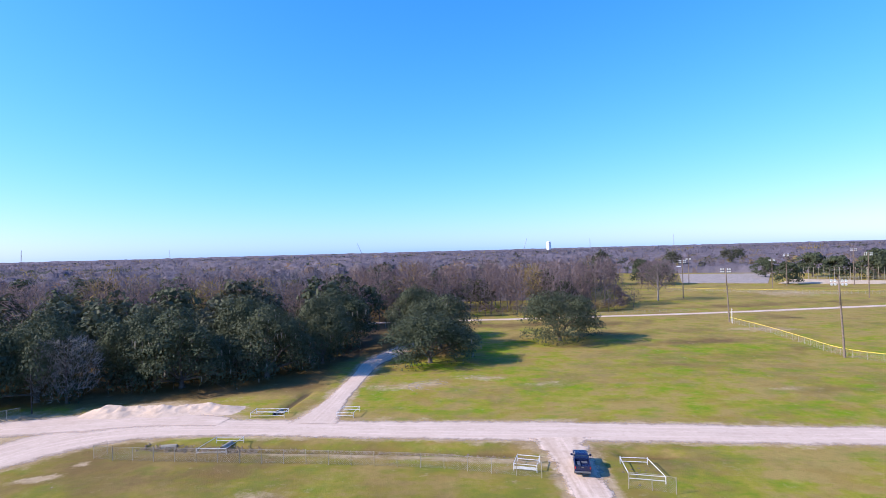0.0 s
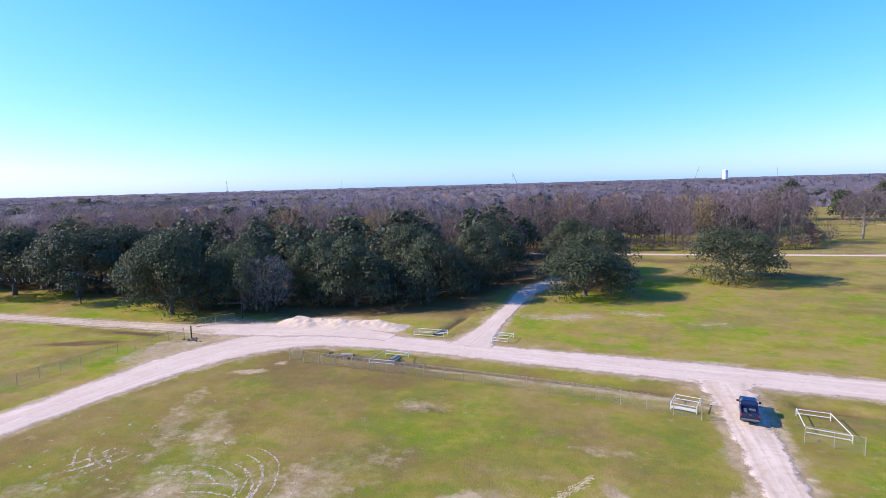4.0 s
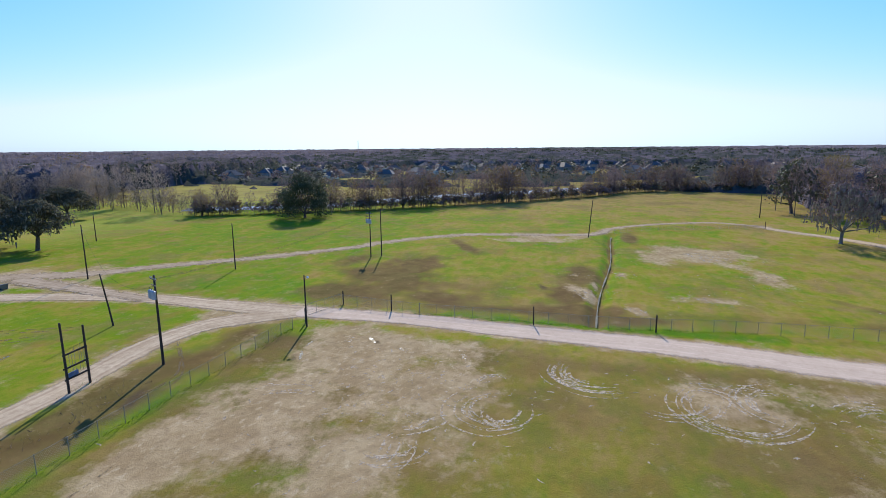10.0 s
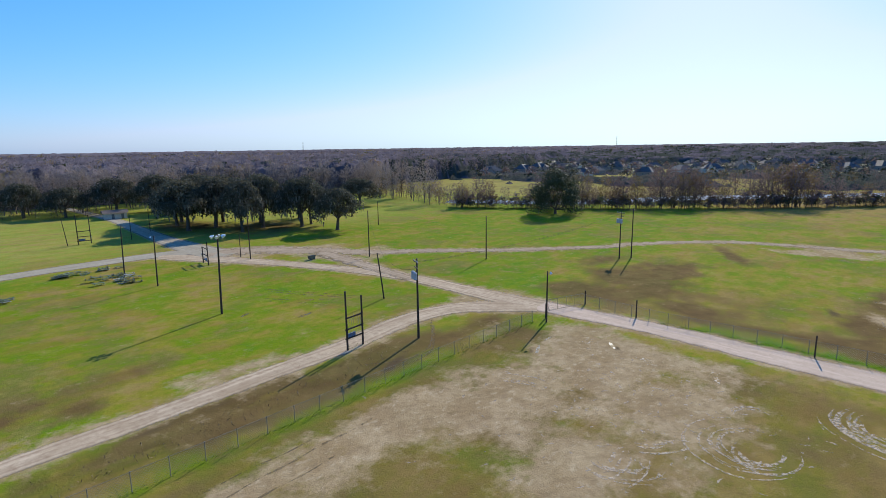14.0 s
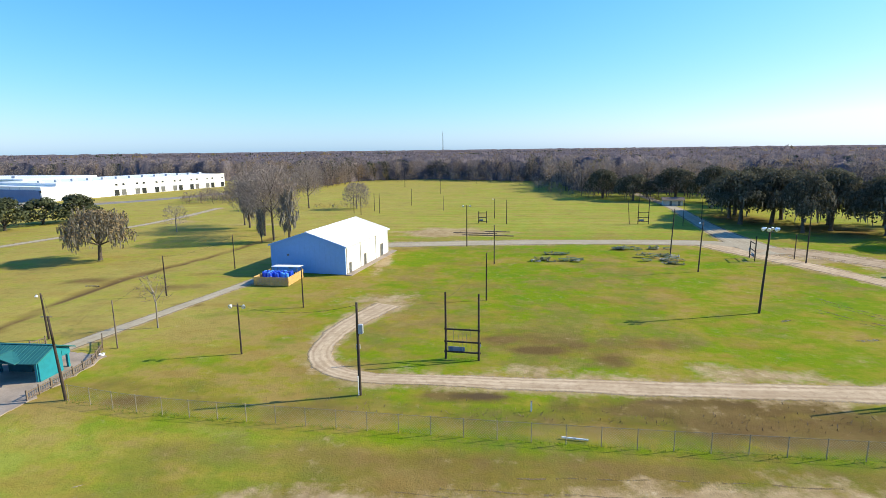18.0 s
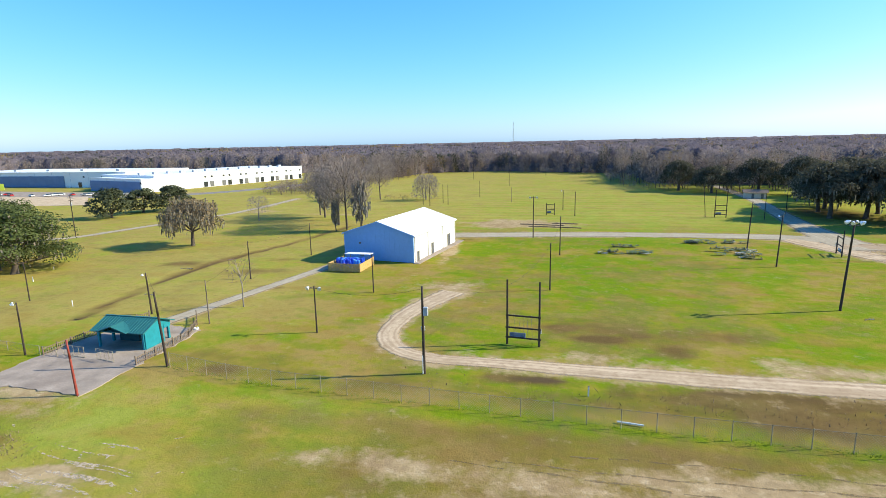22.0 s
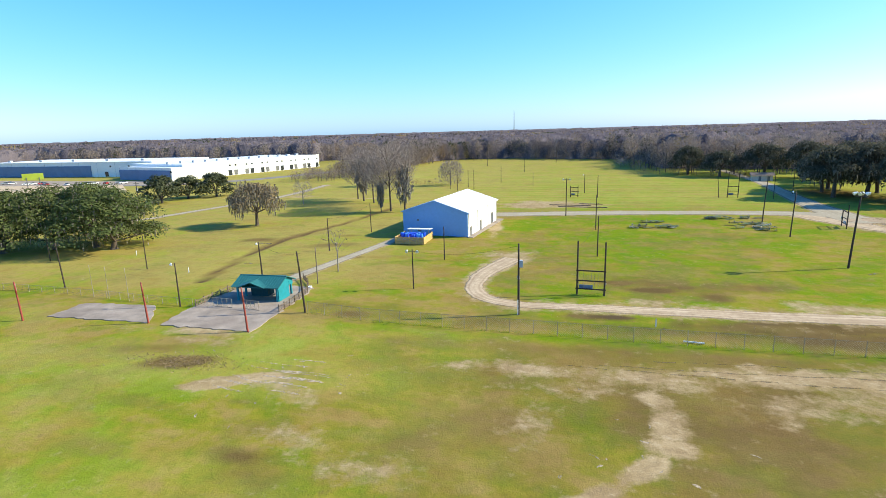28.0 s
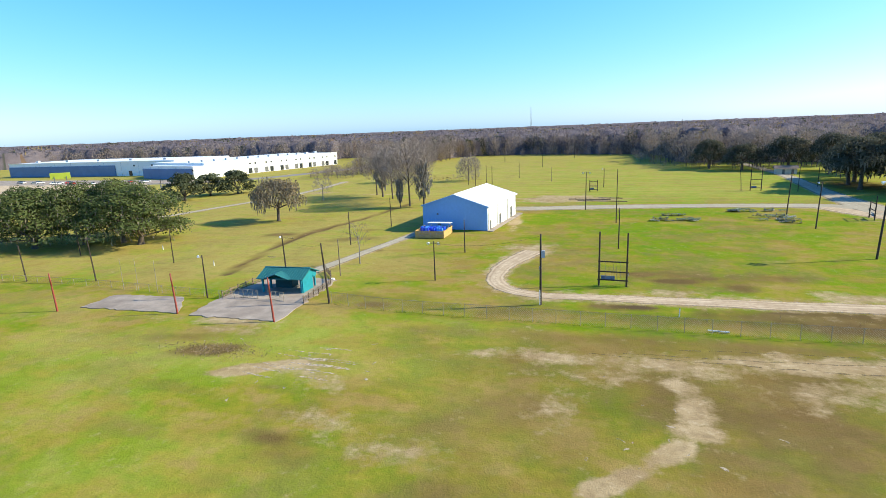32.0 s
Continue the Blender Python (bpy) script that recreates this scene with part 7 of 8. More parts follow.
chain_link("chain-link fence along the gravel road", [(-87.6, -50.2), (-85.4, -36), (-85.2, -22), (-84.8, -6), (-85.6, 3), (-87.2, 17), (-87, 40), (-84.6, 60), (-81.6, 72)])
chain_link("low chain-link fence across the back meadow", [(-180, 1), (-188, 10), (-194, 25), (-199, 40), (-202, 50)], 1.2)
chain_link("chain-link fence beside the concrete slabs", [(60.5, -59.9), (73.8, -61.2), (87, -62.8), (100.7, -63.8), (112.3, -64.3), (130, -65)], 1.2)
chain_link("outfield fence with a yellow top rail", [(90.1, 186), (90.6, 165), (89.6, 145), (88.6, 127), (94, 118), (104, 108), (120, 100)], 1.8, cap=True)
chain_link("outfield fence with a yellow top rail on the far ball field", [(118, 322), (150, 300), (190, 281), (240, 272)], 1.8, cap=True)
chain_link("low chain-link fence beside the gravel lane", [(46, 213), (72, 216.5), (92, 219)], 1.2)


def gate(name, label, a, b, h=1.8, arch=0.0):
    """A swung chain-link gate leaf between two points: pipe frame, braces and mesh."""
    root = thing(name, a[0], a[1], -0.05, label, "gate", rz=math.degrees(math.atan2(b[1] - a[1], b[0] - a[0])))
    L = math.hypot(b[0] - a[0], b[1] - a[1])
    part("frame", Build().line([(0, 0, 0.1), (0, 0, h), (L, 0, h + arch), (L, 0, 0.1), (0, 0, 0.1)], 0.04), M["galv"], root)
    for k in range(1, 4):
        part("brace", Build().tube((L * k / 4, 0, 0.1), (L * k / 4, 0, h + arch * k / 4), 0.03, n=5), M["galv"], root)
    part("wire_mesh", mesh_bay[1.8], None, root, at=Matrix.Diagonal((L / BAY, 1, (h - .1) / 1.8, 1)))


gate("field_gate", "open chain-link gate across the gravel road", (-80.2, -53.2), (-87.4, -50.4), 2.0)
gate("field_gate", "grey chain-link gate at the forest edge", (-85.2, 78.8), (-80.2, 84.6), 1.9)
gate("field_gate", "grey chain-link gate beside the pavilion apron", (56.5, -60.2), (60.2, -60.6), 1.5)
gate("field_gate", "grey chain-link gate leaf on the concrete apron", (51.5, -59.6), (54.6, -60.2), 1.5)
for x, y, h, r0 in ((-76.6, -51.6, 2.4, 0.14), (-87.8, -50.2, 2.4, 0.13), (-79.8, 72.0, 2.3, 0.13), (-86.0, -40.3, 2.8, 0.12), (-83.9, -15.7, 2.9, 0.1), (-84.6, 2.6, 2.6, 0.12), (-200.5, 50, 2.5, 0.12)):
    p = thing("gate_post", x, y, 0, "short dark timber post at the fence line", "post", "timber fence posts")
    part("shaft", Build().tube((0, 0, -0.4), (0, 0, h), r0, r0 * 0.92, 8), M["pole_wood"], p)
    part("cap", Build().tube((0, 0, h), (0, 0, h + 0.04), r0 * 0.92, r0 * 0.5, 8), M["pole_wood"], p)

# ---- poles ----
def pole(x, y, h, label, r=0.16, lean=(0, 0), mat="pole_wood", top="", group="timber poles", cross=0.0, turn=0.0, name="utility_pole"):
    root = thing(name, x, y, 0, label, "pole", group, rz=turn)
    tip = (lean[0], lean[1], h)
    k = 3
    b_ = Build()
    for i in range(k):
        f0, f1 = i / k, (i + 1) / k
        b_.tube((tip[0] * f0, tip[1] * f0, h * f0 - (0.5 if i == 0 else 0)), (tip[0] * f1, tip[1] * f1, h * f1), r * (1 - 0.35 * f0), r * (1 - 0.35 * f1), 9, i == k - 1)
    part("shaft", b_, M[mat], root, smooth=True)
    if cross:
        part("crossarm", Build().box((tip[0], tip[1] - 0.14, h - 0.35), (cross, 0.1, 0.13), chamfer=0.02), M["grey_wood"], root)
    if top == "flood2":
        for s in (-1, 1):
            l_ = part("floodlight", Build().tube((tip[0] + s * cross * .46, tip[1], h - 0.2), (tip[0] + s * cross * .52, tip[1] + 0.35, h - 0.35), 0.12, 0.3, 9), M["lamp"], root, "silver floodlight head")
            part("bracket", Build().tube((tip[0] + s * cross * .46, tip[1] - .12, h - .35), (tip[0] + s * cross * .46, tip[1], h - .2), 0.03, n=5), M["steel_dark"], l_)
    if top == "ring":
        part("ring_frame", Build().box((tip[0], tip[1], h - 0.25), (1.9, 0.1, 0.1)).box((tip[0], tip[1], h - 0.25), (0.1, 1.4, 0.1)).box((tip[0], tip[1], h - 0.8), (1.4, 0.1, 0.1)), M["steel_dark"], root)
        for a, dz in ((0, 0), (60, 0), (120, 0), (180, 0), (240, 0), (300, 0)):
            c, s = math.cos(radians(a)), math.sin(radians(a))
            part("floodlight", Build().tube((tip[0] + c * .75, tip[1] + s * .6, h - 0.2), (tip[0] + c * 1.25, tip[1] + s * 1.0, h - 0.42), 0.12, 0.31, 9), M["lamp"], root, "white floodlight head")
    if top == "sport":
        for lev in (0, 0.9):
            part("crossarm", Build().box((tip[0], tip[1], h - 0.3 - lev), (3.2, 0.12, 0.12)), M["steel_dark"], root)
            for s in (-1.4, -0.7, 0.7, 1.4):
                part("floodlight", Build().tube((tip[0] + s, tip[1], h - 0.1 - lev), (tip[0] + s, tip[1] - 0.4, h - 0.3 - lev), 0.12, 0.3, 8), M["lamp"], root, "white floodlight head")
    if top == "lamp1":
        l_ = part("lamp_arm", Build().tube((tip[0], tip[1], h - 0.4), (tip[0] + 0.7, tip[1], h - 0.1), 0.03, n=5), M["galv"], root)
        part("lamp_head", Build().tube((tip[0] + 0.6, tip[1], h - 0.05), (tip[0] + 0.75, tip[1], h - 0.35), 0.1, 0.24, 9), M["lamp"], l_, "round area lamp")
    if top in ("xfmr", "bank"):
        part("crossarm", Build().box((tip[0], tip[1] - 0.15, h - 0.5), (2.4, 0.1, 0.13)).box((tip[0], tip[1] - 0.15, h - 1.3), (1.8, 0.1, 0.12)), M["grey_wood"], root)
        for s in (-1.05, -0.45, 0.45, 1.05):
            part("insulator", Build().tube((tip[0] + s, tip[1] - .15, h - 0.43), (tip[0] + s, tip[1] - .15, h - 0.22), 0.05, 0.03, 7), M["grey_box"], root)
        for s in ((-0.6, 0.0, 0.6) if top == "bank" else (0.45,)):
            t_ = part("transformer", Build().tube((tip[0] + s, tip[1] - 0.45, h - 3.0), (tip[0] + s, tip[1] - 0.45, h - 2.0), 0.27, 0.27, 10).tube((tip[0] + s, tip[1] - 0.45, h - 2.0), (tip[0] + s, tip[1] - 0.45, h - 1.9), 0.27, 0.15, 10), M["grey_box"], root, "grey transformer can")
            part("bushing", Build().tube((tip[0] + s, tip[1] - .45, h - 1.9), (tip[0] + s, tip[1] - .45, h - 1.6), 0.05, 0.03, 6), M["steel_dark"], t_)
    if top == "box":
        part("meter_box", Build().box((tip[0] * .5 - 0.35, 0.0, h * 0.72), (0.5, 0.4, 1.0), chamfer=0.04), M["grey_box"], root, "pale grey equipment box")
        part("meter_box", Build().box((0.05, -0.22, h * 0.52), (0.4, 0.25, 0.5), chamfer=0.03), M["grey_box"], root)
        part("conduit", Build().tube((0.1, 0.2, 0), (0.1, 0.2, 2.2), 0.06, n=6), M["white_paint"], root)
    return root


PLAIN = "plain dark timber pole standing in the grass"
EAST_POLES = [
    (44.0, -60.0, 9.4, dict(lean=(0.5, 0.2), r=0.17)), (61.8, -78.1, 6.8, dict(top="lamp1", lean=(0.3, 0), turn=90)), (49.1, -75.2, 6.7, dict(r=0.11, mat="grey_wood")), (58.5, -101.4, 7.6, dict(r=0.14)), (56.8, -124.9, 7.8, dict(r=0.13)),
    (31.0, -74.3, 6.8, dict(top="flood2", cross=1.8, r=0.13)), (30.2, -95.6, 6.9, dict(r=0.13)), (12.3, -63.4, 10.4, dict(top="box", r=0.19)), (-0.8, -101.8, 8.4, dict(r=0.14)), (-2.1, -132.5, 9.0, dict(r=0.14)),
]
LAWN_POLES = [
    (5.4, -155.2, 11.3, dict(top="flood2", cross=1.9)), (-2.1, -215.6, 7.5, dict(top="lamp1")), (-6.3, -199.7, 8.4, {}), (-44.8, -143.5, 11.4, dict(lean=(-0.4, 0))), (-45.2, -126, 10.6, dict(top="lamp1", lean=(-0.3, 0))), (-44.1, -96.5, 13.8, dict(top="ring", r=0.2, lean=(-0.5, 0))),
    (146.1, -143.8, 12.2, dict(top="xfmr")), (89.8, -81, 7.0, dict(r=0.12)), (65.5, -59.8, 7.1, dict(r=0.13, top="lamp1")), (109, -64.5, 7.0, dict(r=0.14, lean=(0.4, 0))), (94.8, -66.5, 8.3, dict(r=0.14, lean=(0.5, 0), cross=1.6)), (118.8, -85.2, 6.8, dict(r=0.13)),
]
MEADOW_POLES = [
    (-68.2, -81.3, 8.7, dict(lean=(0.9, -0.5), r=0.15)), (-93.0, -113.5, 12.0, {}), (-134.3, -155.3, 8.5, {}), (-108.8, -87.5, 10.8, {}), (-129.1, -61.6, 11.8, dict(top="bank", turn=70)), (-131.6, -59.6, 12.3, dict(cross=2.2, turn=70)),
    (-172.3, -7.0, 11.6, dict(lean=(0, 0.9))), (-56.7, -61.5, 12.0, dict(top="bank", r=0.19, turn=60)), (-74.9, -50.5, 8.3, dict(top="lamp1", r=0.15, turn=80)), (-232, 57, 10.7, dict(r=0.2)),
    (-80.4, 87.3, 7.2, dict(r=0.13)), (-165.4, 86.6, 7.7, dict(top="lamp1", r=0.14, lean=(-1.2, 0))), (-134.7, 91.4, 8.0, dict(top="lamp1", r=0.14, lean=(-0.9, 0))), (-72.1, -135.9, 11.5, {}), (-72.2, -141, 6.0, dict(r=0.12)),
]
BACK_POLES = [
    (61.3, -389, 13, {}), (52.5, -226, 8.0, dict(r=0.14)), (46, -232, 8.4, dict(r=0.14)), (57, -232, 7.4, dict(r=0.13)), (50, -240, 8, dict(r=0.14)), (37, -262, 8, dict(r=0.13)), (20, -242, 6.5, dict(r=0.1, mat="grey_wood")), (-65, -196, 8.5, dict(r=0.13)), (-76, -210, 8.0, dict(r=0.13)), (-48.5, -200, 8.2, dict(r=0.13, lean=(0.8, 0))),
    (12, -420, 12, {}), (30, -330, 9, dict(r=0.13)),
]
for x, y, h, kw in EAST_POLES + LAWN_POLES + MEADOW_POLES + BACK_POLES:
    tops = {"ring": "tall timber pole topped by a ring of floodlights", "flood2": "timber pole with two floodlights on a crossarm", "lamp1": "dark timber pole with one area lamp", "bank": "timber utility pole with three grey transformers",
            "xfmr": "timber utility pole with crossarms and transformer", "box": "timber pole carrying grey electrical boxes"}
    pole(x, y, h, tops.get(kw.get("top", ""), PLAIN), **kw)
for x, y, h in ((87.9, 124.9, 18.4), (90.6, 187.4, 18.8), (108.3, 274.2, 19.6), (180.3, 325, 17.5), (187.3, 256.5, 21.5), (233, 333, 22.3), (196, 338, 20), (150, 372, 18)):
    pole(x, y, h, "tall timber ball-field light pole with floodlight banks", r=0.26, mat="grey_wood", top="sport", group="ball-field light poles", turn=-30, name="light_pole", lean=(-0.8, 0) if h > 18 and x < 100 else (0, 0))
for x, y, h in ((48.2, -51.2, 6.3), (65.0, -52.3, 6.1), (85.5, -50.5, 6.0)):
    pole(x, y, h, "red-painted timber pole at the slab's corner", r=0.15, mat="red_paint", lean=(0.3, 0), group="red poles by the slabs")
pole(89.8, 183.8, 5.0, "white painted foul pole at the outfield corner", r=0.12, mat="white_paint", group="", name="foul_pole")
for x, y in ((81, -62), (76.5, -61.4), (84.5, -62.4)):
    p = pole(x, y, 5.6, "thin grey metal pole at the chain-link fence", r=0.05, mat="galv", group="thin metal poles", name="metal_pole")


def cables(name, label, runs, sag, r=0.014, mat="rubber", bulbs=0):
    root = thing(name, *runs[0][0], label, "cable")
    o = Vector(runs[0][0])
    for a, b in runs:
        a, b = Vector(a) - o, Vector(b) - o
        pts = [a + (b - a) * t - Vector((0, 0, sag * 4 * t * (1 - t))) for t in np.linspace(0, 1, 9)]
        w = part("wire", Build().line(pts, r, 4), M[mat], root)
        for k in range(bulbs):
            t = (k + 0.5) / bulbs
            p = a + (b - a) * t - Vector((0, 0, sag * 4 * t * (1 - t)))
            part("bulb", Build().tube(p, p - Vector((0, 0, 0.25)), 0.05, 0.1, 6), M["lamp"], w)


cables("string_lights", "sagging strings of bulbs between two poles", [((-166.4, 86.6, 7.4), (-135.5, 91.4, 7.7)), ((-166.2, 86.6, 6.9), (-135.4, 91.4, 7.1)), ((-135.4, 91.4, 7.6), (-112, 92, 7.5))], 1.1, 0.03, bulbs=14)
cables("power_line", "thin power lines between timber utility poles", [((-56.7, -61.5, 11.5), (-129.1, -61.6, 11.3)), ((-56.7, -61.0, 11.5), (-129.1, -61.0, 11.3)), ((-56.7, -61.5, 10.6), (-68.2, -81.3, 8.3)), ((-68.2, -81.3, 8.4), (-93, -113.5, 11.5))], 1.2)
cables("power_line", "thin power lines strung across the lawn", [((12.3, -63.4, 10.1), (31, -74.3, 6.5)), ((44, -60, 9.1), (61.8, -78.1, 6.5)), ((-0.8, -101.8, 8.2), (3.6, -73.6, 8.2)), ((-2.1, -132.5, 8.8), (-0.8, -101.8, 8.2)), ((49.1, -75.2, 6.3), (58.5, -101.4, 7.3)), ((58.5, -101.4, 7.4), (56.8, -124.9, 7.5))], 0.9)

# ---- score boards ----
def scoreboard(x, y, rz, w, h1, h2, label, bars=True, low=0.9):
    root = thing("scoreboard", x, y, 0, label, "scoreboard", "timber score boards", rz=rz)
    part("post", Build().tube((-w / 2, 0, -0.4), (-w / 2, 0, h1), 0.15, 0.12, 8), M["pole_wood"], root)
    part("post", Build().tube((w / 2, 0, -0.4), (w / 2, 0, h2), 0.15, 0.12, 8), M["pole_wood"], root)
    part("crossbeam", Build().box((0, 0, low + 3.0), (w + 0.4, 0.12, 0.2), chamfer=0.02), M["pole_wood"], root)
    part("crossbeam", Build().box((0, 0.06, low + 1.35), (w + 0.5, 0.12, 0.2), chamfer=0.02), M["pole_wood"], root)
    part("crossbeam", Build().box((0, 0.06, low), (w + 0.5, 0.12, 0.2), chamfer=0.02), M["pole_wood"], root)
    bd = part("board", Build().box((-w * 0.18, 0.14, low + 0.3), (w * 0.5, 0.1, 0.75), chamfer=0.03), M["board_blue"], root, "faded blue score panel")
    part("panel_bar", Build().box((-w * 0.1, 0.2, low + 0.4), (w * 0.22, 0.04, 0.25)), M["white_paint"], bd, "pale blank strip")
    if bars:
        r = random.Random(int(w * 100))
        for k in range(7):
            xx, top = -w / 2 + w * (k + 0.6 + r.uniform(-.25, .25)) / 7, low + r.uniform(2.2, 3.7)
            part("rod", Build().tube((xx, 0.08, low + r.uniform(0.1, 1.0)), (xx + r.uniform(-.12, .12), 0.1, top), 0.022, n=5), M["galv"], root, "thin bent steel rod")
    part("junction_box", Build().box((w / 2 + 0.12, 0.15, low + 1.1), (0.25, 0.2, 0.6), chamfer=0.02), M["grey_box"], root)


scoreboard(1.8, -74.2, 174, 4.2, 8.7, 8.6, "timber-framed score board with a faded blue panel")
scoreboard(-48.3, -65.9, 184, 3.0, 8.5, 7.3, "tall narrow timber score frame beside the dirt track", low=1.6)
scoreboard(-62.2, -139.8, 260, 4.4, 5.8, 4.0, "low timber score frame by the road junction", bars=False)
scoreboard(-53, -199.7, 175, 3.4, 9.0, 8.8, "timber score frame in the back field", bars=False)
scoreboard(2.2, -202, 175, 2.8, 4.2, 4.2, "small dark score frame in the back field", bars=True, low=0.6)

# ---- pickup truck parked on the dirt drive ----
def pickup(x, y, rz):
    root = thing("pickup_truck", x, y, 0.12, "dark blue pickup truck parked on the dirt drive", "truck", rz=rz)
    W = 1.95
    sec = lambda rows: [(sx * W / 2 * w, yy, z) for yy, z, w in rows for sx in (-1, 1)]
    # local +y is the front
    part("lower_body", Build().box((0, -1.65, 0.72), (W, 2.3, 0.5), chamfer=0.05).box((0, 0.55, 0.75), (W, 2.1, 0.6), chamfer=0.06).box((0, 2.25, 0.78), (W * 0.97, 1.35, 0.62), chamfer=0.12), M["truck_paint"], root)
    part("bed_floor", Build().box((0, -1.7, 0.8), (1.55, 2.1, 0.08)), M["truck_bed"], root, "scuffed grey load bed")
    for s in (-1, 1):
        part("bed_side", Build().box((s * 0.9, -1.65, 1.12), (0.14, 2.3, 0.46), chamfer=0.04), M["truck_paint"], root)
    part("bed_front", Build().box((0, -0.55, 1.12), (1.7, 0.1, 0.5), chamfer=0.02), M["truck_paint"], root)
    tg = part("tailgate", Build().box((0, -2.78, 0.98), (1.66, 0.09, 0.62), chamfer=0.02), M["truck_paint"], root)
    part("handle", Build().box((0, -2.84, 1.12), (0.3, 0.04, 0.09)), M["steel_dark"], tg)
    part("bumper", Build().box((0, -2.92, 0.58), (1.86, 0.16, 0.2), chamfer=0.05), M["steel_dark"], root, "dull steel rear bumper")
    part("bumper", Build().box((0, 2.98, 0.55), (1.86, 0.16, 0.24), chamfer=0.05), M["galv"], root)
    cab = Build().add([(-.96, -.5, 1.05), (.96, -.5, 1.05), (.96, 1.6, 1.05), (-.96, 1.6, 1.05), (-.78, -.28, 1.72), (.78, -.28, 1.72), (.76, .82, 1.74), (-.76, .82, 1.74), (-.66, -.1, 1.80), (.66, -.1, 1.80), (.64, .7, 1.82), (-.64, .7, 1.82)],
                      [(0, 1, 5, 4), (1, 2, 6, 5), (2, 3, 7, 6), (3, 0, 4, 7), (4, 5, 9, 8), (5, 6, 10, 9), (6, 7, 11, 10), (7, 4, 8, 11), (8, 9, 10, 11)])
    c_ = part("cab", cab, M["truck_paint"], root, "dark blue cab")
    part("rear_window", Build().add([(-.72, -.43, 1.2), (.72, -.43, 1.2), (.66, -.31, 1.64), (-.66, -.31, 1.64)], [(0, 1, 2, 3)]), M["glass_dark"], c_)
    part("windscreen", Build().add([(.82, 1.47, 1.15), (-.82, 1.47, 1.15), (-.7, .9, 1.69), (.7, .9, 1.69)], [(0, 1, 2, 3)]), M["glass_dark"], c_)
    for s in (-1, 1):
        part("side_window", Build().add([(s * .945, -.3, 1.16), (s * .945, 1.25, 1.16), (s * .80, .75, 1.67), (s * .80, -.15, 1.67)], [(0, 1, 2, 3) if s > 0 else (3, 2, 1, 0)]), M["glass_dark"], c_)
        m_ = part("mirror", Build().box((s * 1.16, 1.0, 1.22), (0.26, 0.14, 0.24), chamfer=0.03), M["truck_paint"], root)
        part("mirror_arm", Build().box((s * 1.0, 1.0, 1.16), (0.14, 0.06, 0.06)), M["steel_dark"], m_)
        part("tail_light", Build().box((s * 0.89, -2.8, 1.05), (0.11, 0.07, 0.26), chamfer=0.02), M["tail_red"], root, "red tail light")
        part("headlight", Build().box((s * 0.74, 2.93, 0.92), (0.36, 0.06, 0.2)), M["lamp"], root)
        part("door", Build().box((s * 0.972, 0.55, 0.82), (0.02, 1.2, 0.5)), M["truck_paint"], root)
        for yy in (-1.85, 1.95):
            w_ = part("wheel", Build().tube((s * 0.72, yy, 0.38), (s * 0.98, yy, 0.38), 0.39, 0.39, 16), M["rubber"], root)
            part("rim", Build().tube((s * 0.97, yy, 0.38), (s * 1.0, yy, 0.38), 0.24, 0.2, 12), M["galv"], w_)
    part("bonnet", Build().box((0, 2.2, 1.1), (1.7, 1.3, 0.1), chamfer=0.05), M["truck_paint"], root)
    part("load", Build().box((-0.45, -1.5, 1.0), (0.45, 1.0, 0.35), chamfer=0.06).box((0.3, -0.9, 0.95), (0.7, 0.4, 0.28), chamfer=0.05), M["steel_dark"], root, "dark tool boxes in the bed")


pickup(13.3, 61.2, -8)

# ---- white pipe barriers round the culverts ----
def barrier(label, x, y, rz, w, d, h, rails=2, skew=0.0, boards=False, corners=None):
    root = thing("pipe_barrier", x, y, -0.02, label, "barrier", "white culvert barriers", rz=rz)
    c = corners or [(0, 0), (w, 0), (w + skew, d), (skew, d)]
    for a in c:
        part("post", Build().tube((*a, -0.5), (*a, h), 0.055, 0.055, 8), M["barrier_paint"], root)
    for i in range(4):
        a, b = c[i], c[(i + 1) % 4]
        for k in range(rails if i % 2 == 0 else 1):
            part("rail", Build().tube((*a, h - 0.1 - 0.5 * k), (*b, h - 0.1 - 0.5 * k), 0.045, 0.045, 7), M["barrier_paint"], root)
    if boards:
        part("panel", Build().box((w / 2, 0, h - 0.55), (w, 0.06, 0.35)), M["barrier_paint"], root)


barrier("white pipe barrier over the ditch by the gate", 4.8, 60.9, -14, 2.9, 3.0, 0.9, boards=True)
barrier("white pipe barrier over the roadside ditch", -39.2, 67.2, 0, 4.2, 4.6, 0.8, skew=0.6)
barrier("white pipe barrier beside the dirt track", -23.2, 83.3, -6, 2.9, 3.6, 0.85)
barrier("white pipe barrier at the small ditch", -38.2, 83.6, 0, 5.8, 2.4, 0.85)
barrier("white pipe barrier beside the field drive", 18.1, 57.7, 0, 5.0, 5.6, 0.85, corners=[(0, 0), (4.0, -0.9), (3.7, 4.7), (0.4, 5.1)])
